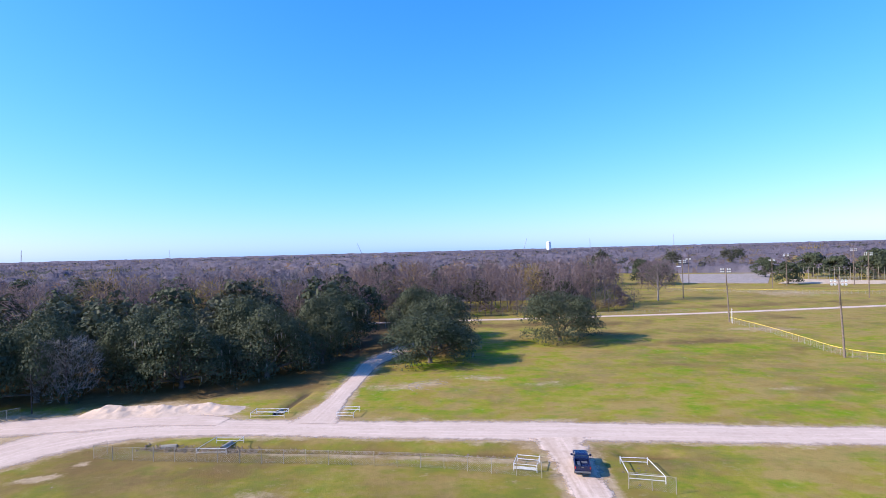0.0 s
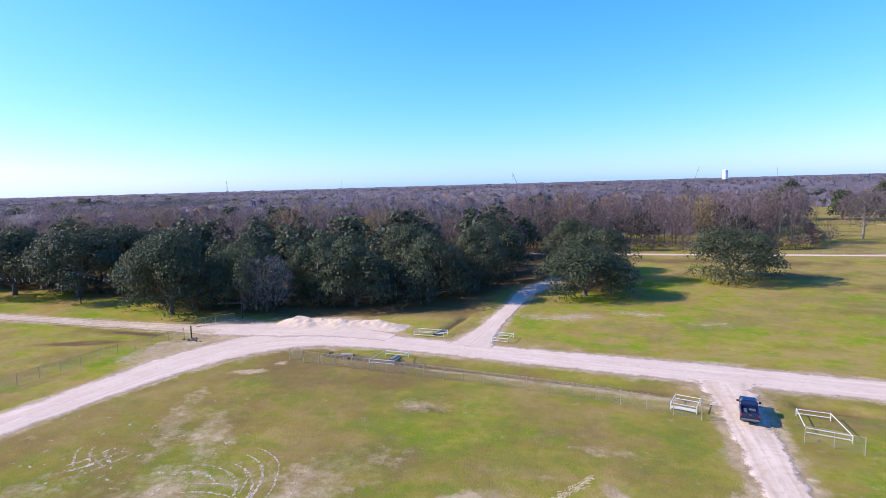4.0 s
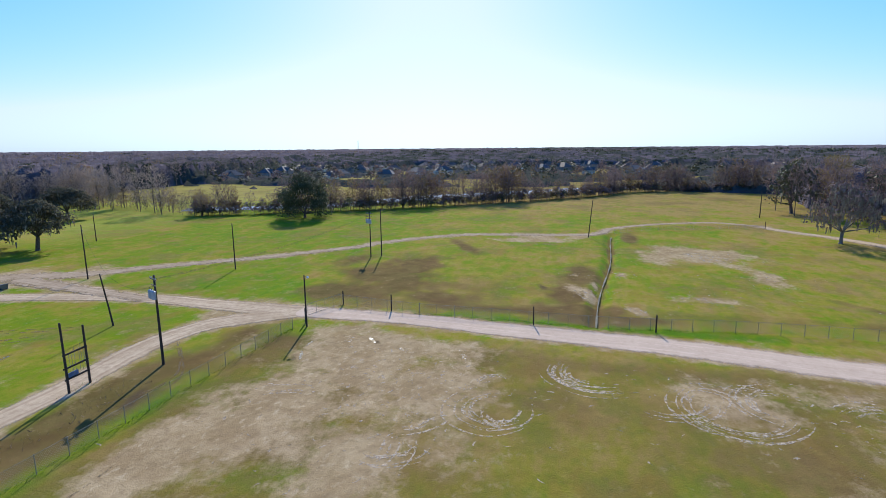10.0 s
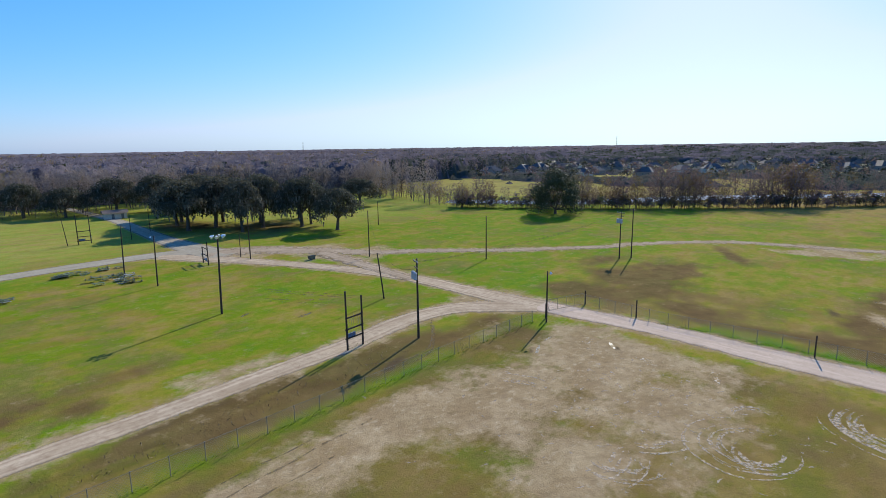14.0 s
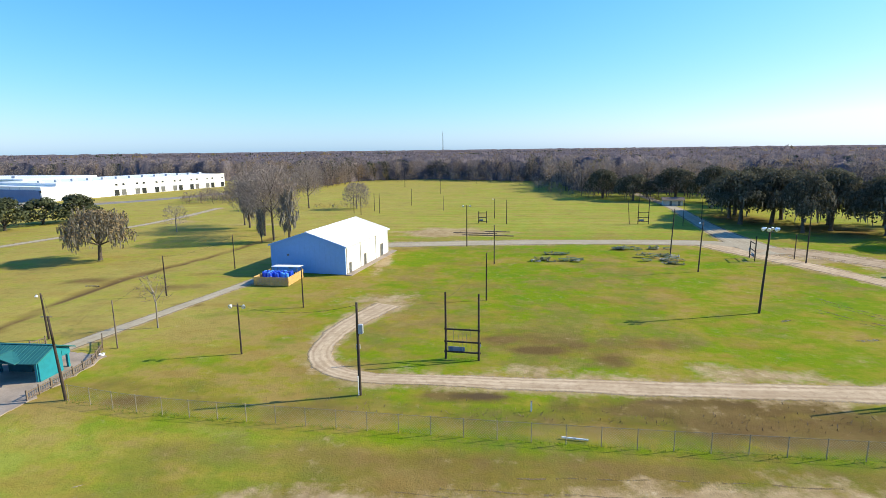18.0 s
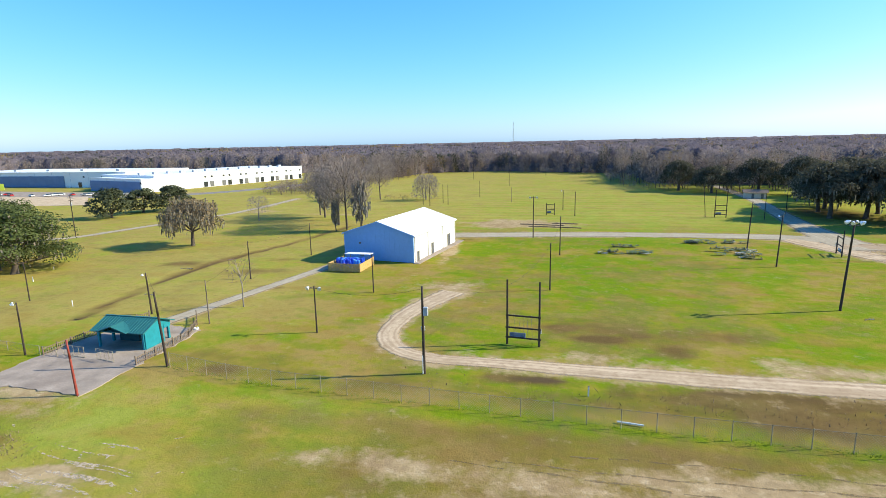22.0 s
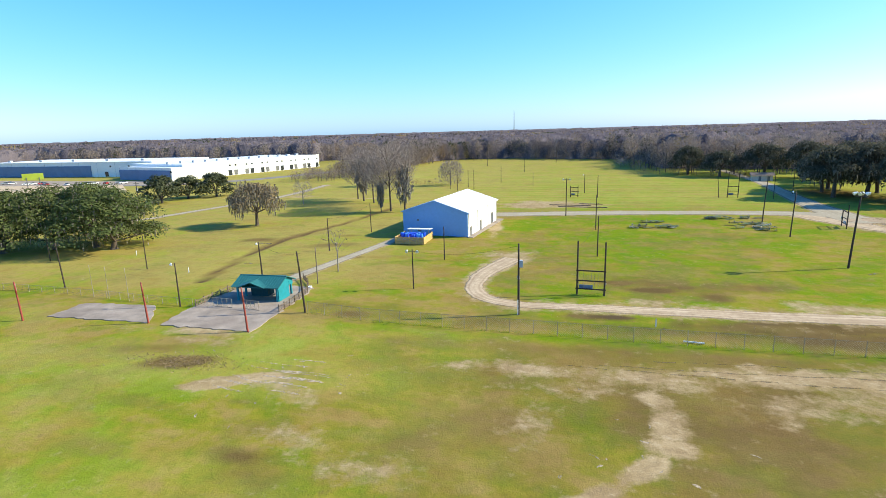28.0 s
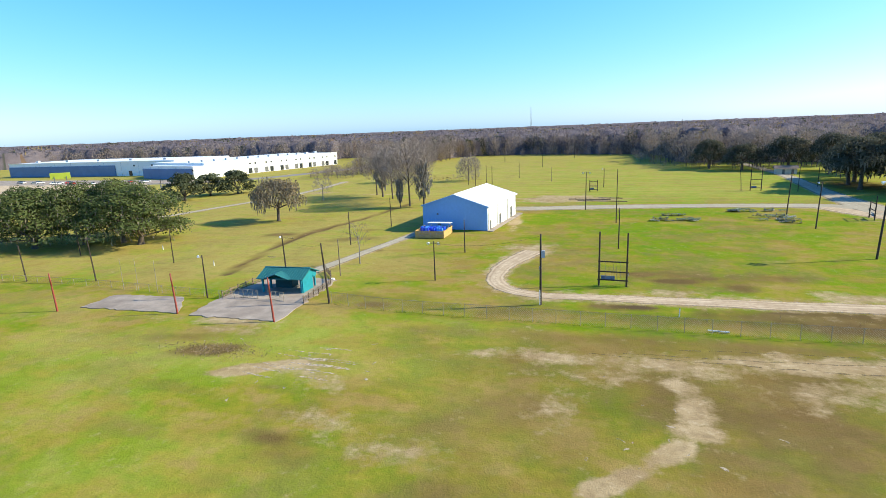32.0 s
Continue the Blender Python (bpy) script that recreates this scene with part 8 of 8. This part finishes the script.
for i, (x, y, ln, rz) in enumerate([(-46, 70, 2.2, 10), (-36.6, 69.3, 2.4, 80), (-34.6, 85, 2.6, 80)]):
    p = thing("culvert_pipe", x, y, -0.45 if i != 2 else -0.3, "corrugated grey drain pipe lying in the ditch", "pipe", "drain pipes", rz=rz)
    b_ = Build()
    for k in range(10):
        b_.tube((ln * k / 10, 0, 0.35), (ln * (k + 0.5) / 10, 0, 0.35), 0.33, 0.36, 12, False).tube((ln * (k + 0.5) / 10, 0, 0.35), (ln * (k + 1) / 10, 0, 0.35), 0.36, 0.33, 12, False)
    part("shell", b_, M["galv"], p)
    part("lining", Build().tube((0.02, 0, 0.35), (ln - .02, 0, 0.35), 0.29, 0.29, 12, False), M["steel_dark"], p)
# rubble along the ditch, sand heap
r_ = random.Random(7)


def rubble(name, label, n, spot, mat, size):
    b_ = Build()
    for _ in range(n):
        x, y = spot()
        s = size * r_.uniform(0.4, 1.3)
        k = 6
        ring = [(x + s * math.cos(2 * math.pi * i / k) * r_.uniform(.6, 1), y + s * math.sin(2 * math.pi * i / k) * r_.uniform(.6, 1), -0.2 + s * r_.uniform(0, .3)) for i in range(k)]
        b_.add(ring + [(x + s * r_.uniform(-.2, .2), y + s * r_.uniform(-.2, .2), s * r_.uniform(.35, .75) - 0.1)], [(i, (i + 1) % k, k) for i in range(k)])
    ob = new(name, b_.mesh(name, M[mat]))
    return tagged(ob, label, "rubble", kind="stuff")


rubble("ditch_rubble", "broken clods and rubble along the ditch bank", 620, lambda: ((lambda x: (x, bank(x) - (0.7 if x < -31 else 0.0) + r_.gauss(0, 0.75 if x < -31 else 0.2)))(r_.uniform(-49, -31) if r_.random() < .6 else r_.uniform(-31, 9.5))), "clod", 0.2)
rubble("gate_rubble", "dark clods dumped beside the gate", 60, lambda: (r_.uniform(17.5, 22.5), 60.2 + r_.gauss(0, 1.7)), "bark", 0.22)
rubble("corner_rubble", "dark earth heap by the timber post", 40, lambda: (-78.5 + r_.gauss(0, 1.0), 71 + r_.gauss(0, 0.6)), "bark", 0.4)
n = 80
hx, hy = np.meshgrid(np.linspace(-72, -38, n * 2), np.linspace(82.6, 96, n))
crest = 88.4 + 0.06 * (hx + 58) + 1.2 * (fbm(hx * 0.12, hx * 0 + 3.3, 3) - 0.5)
slope_ = np.where(hy < crest, np.clip(1 - (crest - hy) / 5.4, 0, 1) ** 1.3, np.clip(1 - (hy - crest) / 2.2, 0, 1))
hz = slope_ * np.clip(1.4 - ((hx + 56) / 13.5) ** 4, 0, 1) * (0.35 + 1.5 * fbm(hx * 0.22, hy * 0.2, 3) ** 1.6 + 0.5 * (fbm(hx * 0.9, hy * 0.9, 3) - 0.5)) - 0.13
ii = np.arange(hx.size).reshape(hx.shape)
me = quads_mesh("sand_mound", np.stack([hx, hy, hz], -1).reshape(-1, 3), np.stack([ii[:-1, :-1], ii[:-1, 1:], ii[1:, 1:], ii[1:, :-1]], -1).reshape(-1, 4), [M["sand"]])
tagged(new("sand_mound", me), "long low heap of pale sand at the forest edge", "sand heap")

# ---- stacked picnic tables ----
def picnic_table(wood, label):
    root = thing("picnic_table", 0, 0, 0, label, "picnic table", "picnic tables piled on the lawn")
    for k in range(5):
        part("top_board", Build().box((0, -0.32 + 0.16 * k, 0.74), (1.9, 0.14, 0.045), chamfer=0.01), M[wood], root)
    for s in (-1, 1):
        part("bench", Build().box((0, s * 0.72, 0.44), (1.9, 0.26, 0.045), chamfer=0.01), M[wood], root)
        part("leg_frame", Build().tube((s * 0.7, -0.75, 0), (s * 0.7, -0.2, 0.72), 0.04, n=6).tube((s * 0.7, 0.75, 0), (s * 0.7, 0.2, 0.72), 0.04, n=6).tube((s * .7, -.72, .42), (s * .7, .72, .42), 0.035, n=6), M["steel_dark"], root)
    return root


tables = [picnic_table("table_wood", "weathered dark green picnic table piled on the lawn"), picnic_table("pale_board", "bleached grey picnic table piled on the lawn")]
fresh = [True, True]
r_ = random.Random(21)
for cx, cy, n, ex, ey in ((-14, -136, 6, 2.2, 1.2), (-20.5, -136.5, 6, 2.2, 1.2), (-18, -144, 5, 2.6, 0.8), (-41, -141, 14, 4.5, 4.5), (-37, -151.5, 12, 5.5, 1.4), (-43, -134, 4, 1.6, 1.0), (-45, -152.5, 4, 2, 0.8)):
    for k in range(n):
        m = pose(cx + r_.uniform(-ex, ex), cy + r_.uniform(-ey, ey), 0.12 + 0.2 * (k % 3), r_.choice((0, 180, 180, 0)) + r_.uniform(-8, 8), r_.uniform(-8, 8), r_.uniform(-25, 25))
        m = Matrix.Translation((0, 0, 0.32 if abs(m.to_euler().x) > 1 else -0.25)) @ m
        m = m @ Matrix.Diagonal((1.25, 0.8, 0.6, 1))
        w_ = 1 if k % 4 == 3 else 0
        if fresh[w_]:
            tables[w_].matrix_world, fresh[w_] = m, False
        else:
            ob = copy_thing(tables[w_], Matrix.Identity(4))
            ob.matrix_world = m
bx = thing("dumpster", -81.6, -122.7, 0, "small dark steel bin by the track junction", "bin")
part("body", Build().add([(-.7, -.5, 0.15), (.7, -.5, 0.15), (.7, .5, 0.15), (-.7, .5, 0.15), (-.85, -.6, 0.9), (.85, -.6, 0.9), (.85, .6, 1.05), (-.85, .6, 1.05)], [(3, 2, 1, 0), (4, 5, 6, 7), (0, 1, 5, 4), (1, 2, 6, 5), (2, 3, 7, 6), (3, 0, 4, 7)]), M["steel_dark"], bx)
part("lid", Build().box((0, 0, 1.02), (1.7, 1.2, 0.06), rx=radians(8)), M["steel_dark"], bx)
for s in (-.55, .55):
    part("skid", Build().box((s, 0, 0.07), (0.15, 1.2, 0.16)), M["steel_dark"], bx)

# backfield infield edging
for i, (x, y, ln) in enumerate([(0, -173.5, 16), (4, -178, 14), (-3, -181, 8)]):
    p = thing("timber_edge", x, y, 0, "long weathered timber beam on bare ground", "beam", "timber beams at the old infield", rz=-8)
    part("beam", Build().box((0, 0, 0.08), (ln, 0.22, 0.22), chamfer=0.04), M["grey_wood"], p)
    for k in range(3):
        part("stake", Build().box((-ln / 2 + ln * (k + .5) / 3, 0.22, 0.3), (0.1, 0.1, 0.4)), M["grey_wood"], p)

# ---- tall grass and weeds along the fences ----
def tufts(name, label, spots, low, high, mat, lean=0.35):
    """Upright blades, a few to each spot."""
    r = np.random.RandomState(len(spots))
    b_ = Build()
    for x, y, k in spots:
        h, a = r.uniform(low, high) * k, r.uniform(0, 6.28)
        dx, dy, w = math.cos(a), math.sin(a), r.uniform(0.02, 0.06)
        lx, ly = r.normal(0, lean * h, 2)
        z = float(rest(np.array(x), np.array(y))) - 0.02
        b_.add([(x - dx * w, y - dy * w, z), (x + dx * w, y + dy * w, z), (x + dx * w * 0.5 + lx * 0.5, y + dy * w * 0.5 + ly * 0.5, z + h * 0.6), (x + lx, y + ly, z + h)], [(0, 1, 2), (0, 2, 3)])
    return tagged(new(name, b_.mesh(name, M[mat])), label, "grass", kind="stuff")


rg = np.random.RandomState(61)
spots = []
for line, n in (([(43.5, -59.8, 0), (32, -57.6, 0), (15, -56.4, 0), (-10, -54.9, 0), (-48, -53.5, 0), (-73.5, -52.2, 0)], 16), ([(-85.4, -36, 0), (-85.2, -22, 0), (-84.8, -6, 0), (-85.6, 3, 0), (-87.2, 17, 0)], 26)):
    for x, y, _ in resample(line, 0.8):
        for _ in range(n):
            spots.append((x + rg.normal(0, 0.4), y + rg.normal(0, 0.28), 0.5 + fbm(np.array(x * 0.2), np.array(y), 2)))
for x, y in ((1.8, -74.2), (-48.3, -65.9)):
    for _ in range(160):
        spots.append((x + rg.normal(0, 1.2), y + rg.normal(0, 0.45), 1.0))
tufts("tall_grass", "fresh green tall grass along the fence lines", spots, 0.06, 0.22, "blade")
spots = [(rg.uniform(-52, 26), -58.5 - abs(rg.normal(0, 2.6)), 1.0) for _ in range(700)] + [(-37 + rg.normal(0, 6), 68.8 + rg.normal(0, 0.8), 0.8) for _ in range(400)]
tufts("dry_weeds", "dry brown weeds on the muddy strip", spots, 0.06, 0.34, "clod", 0.6)
spots = [(50 + rg.normal(0, 3.8), -41 + rg.normal(0, 1.2), 0.5) for _ in range(900)]
tufts("dead_brush", "flattened patch of dead brown brush", spots, 0.12, 0.6, "clod", 1.2)

# ---- odds and ends on the lawn ----
ty = thing("painted_tyre", 49.3, -72.4, 0, "white-painted tyre lying beside the concrete path", "tyre")
part("tread", Build().tube((0, 0, 0), (0, 0, 0.24), 0.38, 0.38, 16, False).tube((0, 0, 0.24), (0, 0, 0.25), 0.38, 0.22, 16, False).tube((0, 0, 0.25), (0, 0, 0.02), 0.22, 0.24, 16, False), M["white_paint"], ty)
part("soil_fill", Build().tube((0, 0, 0), (0, 0, 0.1), 0.23, 0.22, 12), M["bark"], ty)
for x, y in ((102.5, -92.5), (78.8, -79.4), (-6.0, -61.0)):
    st = thing("marker_stake", x, y, 0, "short white marker stake in the grass", "stake", "white marker stakes")
    part("stake", Build().box((0, 0, 0.45), (0.14, 0.08, 1.1), chamfer=0.03), M["white_paint"], st)
    part("cap", Build().box((0, 0, 1.04), (0.18, 0.12, 0.08), chamfer=0.03), M["galv"], st)
lp = thing("fallen_pipe", -8.4, -55.9, 0.08, "white plastic pipe lying along the fence", "pipe", rz=172)
part("pipe", Build().tube((0, 0, 0), (2.4, 0, 0), 0.09, 0.09, 10), M["white_paint"], lp)
part("joint", Build().tube((1.1, 0, 0), (1.3, 0, 0), 0.11, 0.11, 10), M["grey_box"], lp)

# ---- far buildings ----
def hip_house(x, y, rz, w, d, h, roof, wall, label, gable=True):
    root = thing("house", x, y, 0, label, "house", "houses beyond the canal", rz=rz)
    ww, dd = w / 2, d / 2
    part("wall", Build().box((0, 0, h / 2), (w, d, h)), M[wall], root)
    e, rh = 0.5, min(w, d) * 0.36
    rl = max(w - d, 1.0) / 2
    part("roof", Build().add([(-ww - e, -dd - e, h - .1), (ww + e, -dd - e, h - .1), (ww + e, dd + e, h - .1), (-ww - e, dd + e, h - .1), (-rl, 0, h + rh), (rl, 0, h + rh)],
         [(3, 2, 1, 0), (0, 1, 5, 4), (2, 3, 4, 5), (1, 2, 5), (3, 0, 4)]), M[roof], root, "steep shingle roof")
    if gable:
        part("front_gable", Build().add([(-ww * .6, -dd - 1.2, 0), (0.2, -dd - 1.2, 0), (0.2, -dd - 1.2, h), (-ww * .6, -dd - 1.2, h), (-ww * .28, -dd - 1.2, h + rh * .75), (-ww * .6, 0, h), (0.2, 0, h), (-ww * .28, 0, h + rh * .75), (-ww * .6, -dd, 0), (.2, -dd, 0)],
             [(0, 1, 2, 4, 3), (1, 9, 6, 2), (8, 0, 3, 5)]), M[wall], root)
        part("gable_roof", Build().add([(-ww * .66, -dd - 1.5, h - .2), (-ww * .28, -dd - 1.5, h + rh * .8), (.45, -dd - 1.5, h - .2), (-ww * .66, 0, h - .2), (-ww * .28, 0, h + rh * .8), (.45, 0, h - .2)], [(0, 1, 4, 3), (1, 2, 5, 4)]), M[roof], root)
    for k in range(3):
        xx = -ww + w * (k + 0.5) / 3
        for s in (-1, 1):
            win = part("window", Build().box((xx, s * (dd + 0.02), h * 0.5), (1.1, 0.1, 1.5)), M["white_paint"], root)
            part("pane", Build().box((xx, s * (dd + 0.06), h * 0.5), (0.9, 0.06, 1.3)), M["glass_dark"], win)
    part("chimney", Build().box((ww * 0.45, 0.8, h + rh * 0.8), (0.9, 0.7, 1.8), chamfer=0.05), M["brick_wall"], root)


r_ = random.Random(31)
for i, (x, y) in enumerate(HOUSES):
    hip_house(x, y, r_.uniform(-30, 60) + 90 * r_.randint(0, 3), r_.uniform(15, 22), r_.uniform(10, 13), r_.uniform(3.4, 6.2), r_.choice(("roof_grey", "roof_grey", "roof_brown")), r_.choice(("brick_wall", "cream_wall", "brick_wall")),
              r_.choice(("suburban house with a steep dark shingle roof", "brick house with grey hipped roof among trees")))


def warehouse(x, y, rz, L, D, h, label, mat="white_warehouse", front=None, bays=12):
    root = thing("warehouse", x, y, 0, label, "warehouse", "white warehouses", rz=rz)
    part("wall", Build().box((L / 2, D / 2, h / 2), (L, D, h)), M[mat], root)
    part("parapet", Build().box((L / 2, 0.0, h + 0.15), (L + .4, 0.5, 0.5)), M["white_warehouse"], root)
    part("roof", Build().box((L / 2, D / 2, h + 0.06), (L - .6, D - .6, 0.12)), M["white_metal"], root)
    for k in range(bays):
        xx = L * (k + 0.5) / bays
        part("panel_joint", Build().box((L * k / bays, -0.02, h / 2), (0.18, 0.06, h)), M["grey_box"], root)
        if k % 3:
            d_ = part("dock_door", Build().box((xx, -0.06, 1.9), (3.0, 0.12, 3.4)), M["glass_dark"] if k % 2 else M["steel_dark"], root, "dark dock door")
            part("door_frame", Build().box((xx, -0.1, 3.75), (3.5, 0.2, 0.3)), M["grey_box"], d_)
            w_ = part("window", Build().box((xx + 4.2 if L / bays > 9 else xx, -0.06, h * 0.72), (1.8, 0.12, 1.5)), M["white_paint"], root)
            part("pane", Build().box((xx + 4.2 if L / bays > 9 else xx, -0.12, h * 0.72), (1.5, 0.06, 1.2)), M["glass_dark"], w_)
        if k % 2 == 0:
            part("roof_unit", Build().box((xx, D * 0.3, h + 0.8), (2.6, 2.0, 1.4), chamfer=0.1), M["grey_box"], root)
    part("end_panel", Build().box((-0.04, D * 0.4, h * 0.45), (0.1, D * 0.7, h * 0.75)), M["blue_wall"], root, "blue end wall in shade")
    return root


def face_to(a, b):
    return math.degrees(math.atan2(b[1] - a[1], b[0] - a[0])), math.hypot(b[0] - a[0], b[1] - a[1])


WA, WB = (243, -292), (204, -408)
ang, ln = face_to(WA, WB)
warehouse(*WA, ang, ln, 60, 9.6, "long white warehouse with dock doors along the street", bays=26)
w = warehouse(297, -299, 163, 55, 40, 8.0, "white and blue warehouse office block", bays=6)
part("blue_front", Build().box((27, -0.35, 3.3), (54, 0.4, 6.6)), M["blue_wall"], w, "blue painted front wall")
w = warehouse(455, -330, 177, 165, 60, 10.5, "large white warehouse with a blue wall", bays=10)
part("blue_front", Build().box((55, -0.35, 4.0), (110, 0.4, 8.0)), M["blue_wall"], w, "blue painted front wall")

# small block building under the oaks
sh = thing("park_toilet_block", -82, -262, 0, "small pale block building with a brown gable roof", "building", rz=-10)
part("wall", Build().box((0, 0, 1.3), (8.4, 4.6, 2.6)), M["cream_wall"], sh)
part("roof", Build().add([(-4.8, -3.0, 2.5), (4.8, -3.0, 2.5), (4.8, 0, 3.7), (-4.8, 0, 3.7), (-4.8, 3.0, 2.5), (4.8, 3.0, 2.5)], [(0, 1, 2, 3), (3, 2, 5, 4), (0, 3, 4), (1, 5, 2), (0, 4, 5, 1)]), M["roof_brown"], sh, "brown gable roof")
for xx in (-2.5, 1.0):
    part("door", Build().box((xx, 2.32, 1.05), (1.0, 0.08, 2.1)), M["steel_dark"], sh)

# buildings past the ball fields
for i, (x, y, rz, L, D, h, wall) in enumerate([(206, 530, -20, 9, 9, 5.5, "cream_wall"), (232, 524, -20, 16, 10, 4, "white_warehouse"), (262, 512, -20, 12, 10, 4.5, "brick_wall"), (288, 500, -15, 14, 10, 4, "cream_wall"), (340, 480, -10, 18, 10, 5, "cream_wall")]):
    b_ = thing("low_building", x, y, 0, "low pale building beyond the ball fields", "building", "far low buildings", rz=rz)
    part("wall", Build().box((0, 0, h / 2), (L, D, h)), M[wall], b_)
    part("roof", Build().box((0, 0, h + 0.2), (L + .8, D + .8, 0.4), chamfer=0.1), M["roof_grey"] if i % 2 else M["white_metal"], b_)
    for k in range(5):
        part("window", Build().box((-L / 2 + L * (k + .5) / 5, -D / 2 - .04, h * .5), (L / 9, 0.1, h * .4)), M["glass_dark"], b_)
structure("pavement_3", Build().slab([(150, 384), (198, 363), (262, 478), (192, 500)], -0.2, 0.06), M["concrete"], "pale concrete car park beyond the ball field", "car park")
structure("pavement_4", Build().slab([(203, 360), (252, 338), (290, 352), (236, 400)], -0.2, 0.06), M["dirt_road"], "pale dirt lot beyond the ball field", "car park")
for i, (x, y, rz) in enumerate([(246, 388, -25), (262, 380, -25), (280, 374, -25)]):
    b_ = thing("bleacher", x, y, 0, "grey metal bleacher beside the far ball field", "bleacher", "bleachers", rz=rz)
    for k in range(5):
        part("seat_plank", Build().box((0, k * 0.8, 0.5 + k * 0.45), (12, 0.35, 0.08)), M["galv"], b_)
    for s in (-5.5, 0, 5.5):
        part("support", Build().tube((s, 0, 0), (s, 3.4, 2.3), 0.08, n=6).tube((s, 3.4, 0), (s, 3.4, 2.3), 0.08, n=6), M["galv"], b_)
    for k in range(7):
        part("net_post", Build().tube((-9 + 3 * k, -4, 0), (-9 + 3 * k, -4, 9), 0.12, 0.1, 6), M["galv"], b_)


def car(x, y, rz, paint, label):
    root = thing("parked_car", x, y, 0.1, label, "car", "parked cars by the warehouses", rz=rz)
    part("body", Build().box((0, 0, 0.62), (4.5, 1.8, 0.6), chamfer=0.15), M[paint], root)
    part("cabin", Build().add([(-1.5, -.8, .9), (1.1, -.8, .9), (1.1, .8, .9), (-1.5, .8, .9), (-1.0, -.65, 1.45), (.5, -.65, 1.45), (.5, .65, 1.45), (-1.0, .65, 1.45)], [(4, 5, 6, 7), (0, 1, 5, 4), (1, 2, 6, 5), (2, 3, 7, 6), (3, 0, 4, 7)]), M["glass_dark"], root)
    for xx in (-1.4, 1.4):
        for s in (-1, 1):
            part("wheel", Build().tube((xx, s * 0.7, 0.33), (xx, s * 0.92, 0.33), 0.33, 0.33, 10), M["rubber"], root)


r_ = random.Random(5)
for k in range(24):
    t = r_.random()
    x, y = 236 + 150 * t + r_.uniform(-4, 4), -268 + 4 * math.sin(t * 5) + r_.uniform(-5, 5)
    p = r_.choice(("car_white", "car_white", "car_grey", "car_red"))
    car(x, y, r_.choice((-28, 62)) + r_.uniform(-5, 5), p, {"car_white": "white", "car_grey": "grey", "car_red": "red"}[p] + " car parked in front of the warehouses")
sign = thing("roadside_sign", 296, -236, 0, "yellow-green billboard on two posts", "sign", rz=35)
for s in (-3, 3):
    part("post", Build().tube((s, 0, -.5), (s, 0, 7), 0.2, n=8), M["steel_dark"], sign)
part("panel", Build().box((0, -0.3, 7.4), (10, 0.3, 3.4), chamfer=0.05), M["billboard"], sign)

# water tower, cranes and masts on the skyline
wt = thing("water_tower", 290, 1990, 0, "white cylindrical water tower on the skyline", "water tower")
part("tank", Build().tube((0, 0, 0), (0, 0, 48), 8, 8, 20).tube((0, 0, 48), (0, 0, 50), 8, 3, 20), M["white_paint"], wt)
part("rim", Build().tube((0, 0, 47.6), (0, 0, 48.2), 8.3, 8.3, 20), M["white_paint"], wt)


def crane(x, y, h, reach, rz):
    root = thing("tower_crane", x, y, 0, "thin grey crane on the skyline", "crane", "cranes on the skyline", rz=rz)
    part("boom", Build().tube((0, 0, 10), (reach, 0, h), 0.9, 0.5, 5), M["steel_dark"], root)
    part("cab", Build().box((0, 0, 6), (7, 4, 10), chamfer=0.4), M["steel_dark"], root)
    part("hoist_cable", Build().tube((reach, 0, h), (reach, 0, h - 22), 0.25, n=4), M["steel_dark"], root)


crane(-390, 1960, 62, -22, 0)
crane(195, 1985, 64, 16, 0)
for x, y, h in ((-1300, 1500, 60), (-1000, 1750, 52), (-1700, 900, 60), (-1600, -700, 50), (140, -1500, 75), (-900, -1300, 45), (420, 1900, 55), (650, 1750, 60)):
    m_ = thing("radio_mast", x, y, 0, "thin lattice mast on the skyline", "mast", "masts on the skyline")
    for s in ((-1, -1), (1, -1), (0, 1)):
        part("leg", Build().tube((s[0] * 2, s[1] * 2, 0), (s[0] * .4, s[1] * .4, h), 0.3, 0.2, 4), M["galv"], m_)
    for k in range(6):
        z = h * (k + 0.5) / 6
        q = 2 - 1.6 * z / h
        part("brace", Build().line([(-q, -q, z), (q, -q, z), (0, q, z), (-q, -q, z)], 0.12, 3), M["galv"], m_)
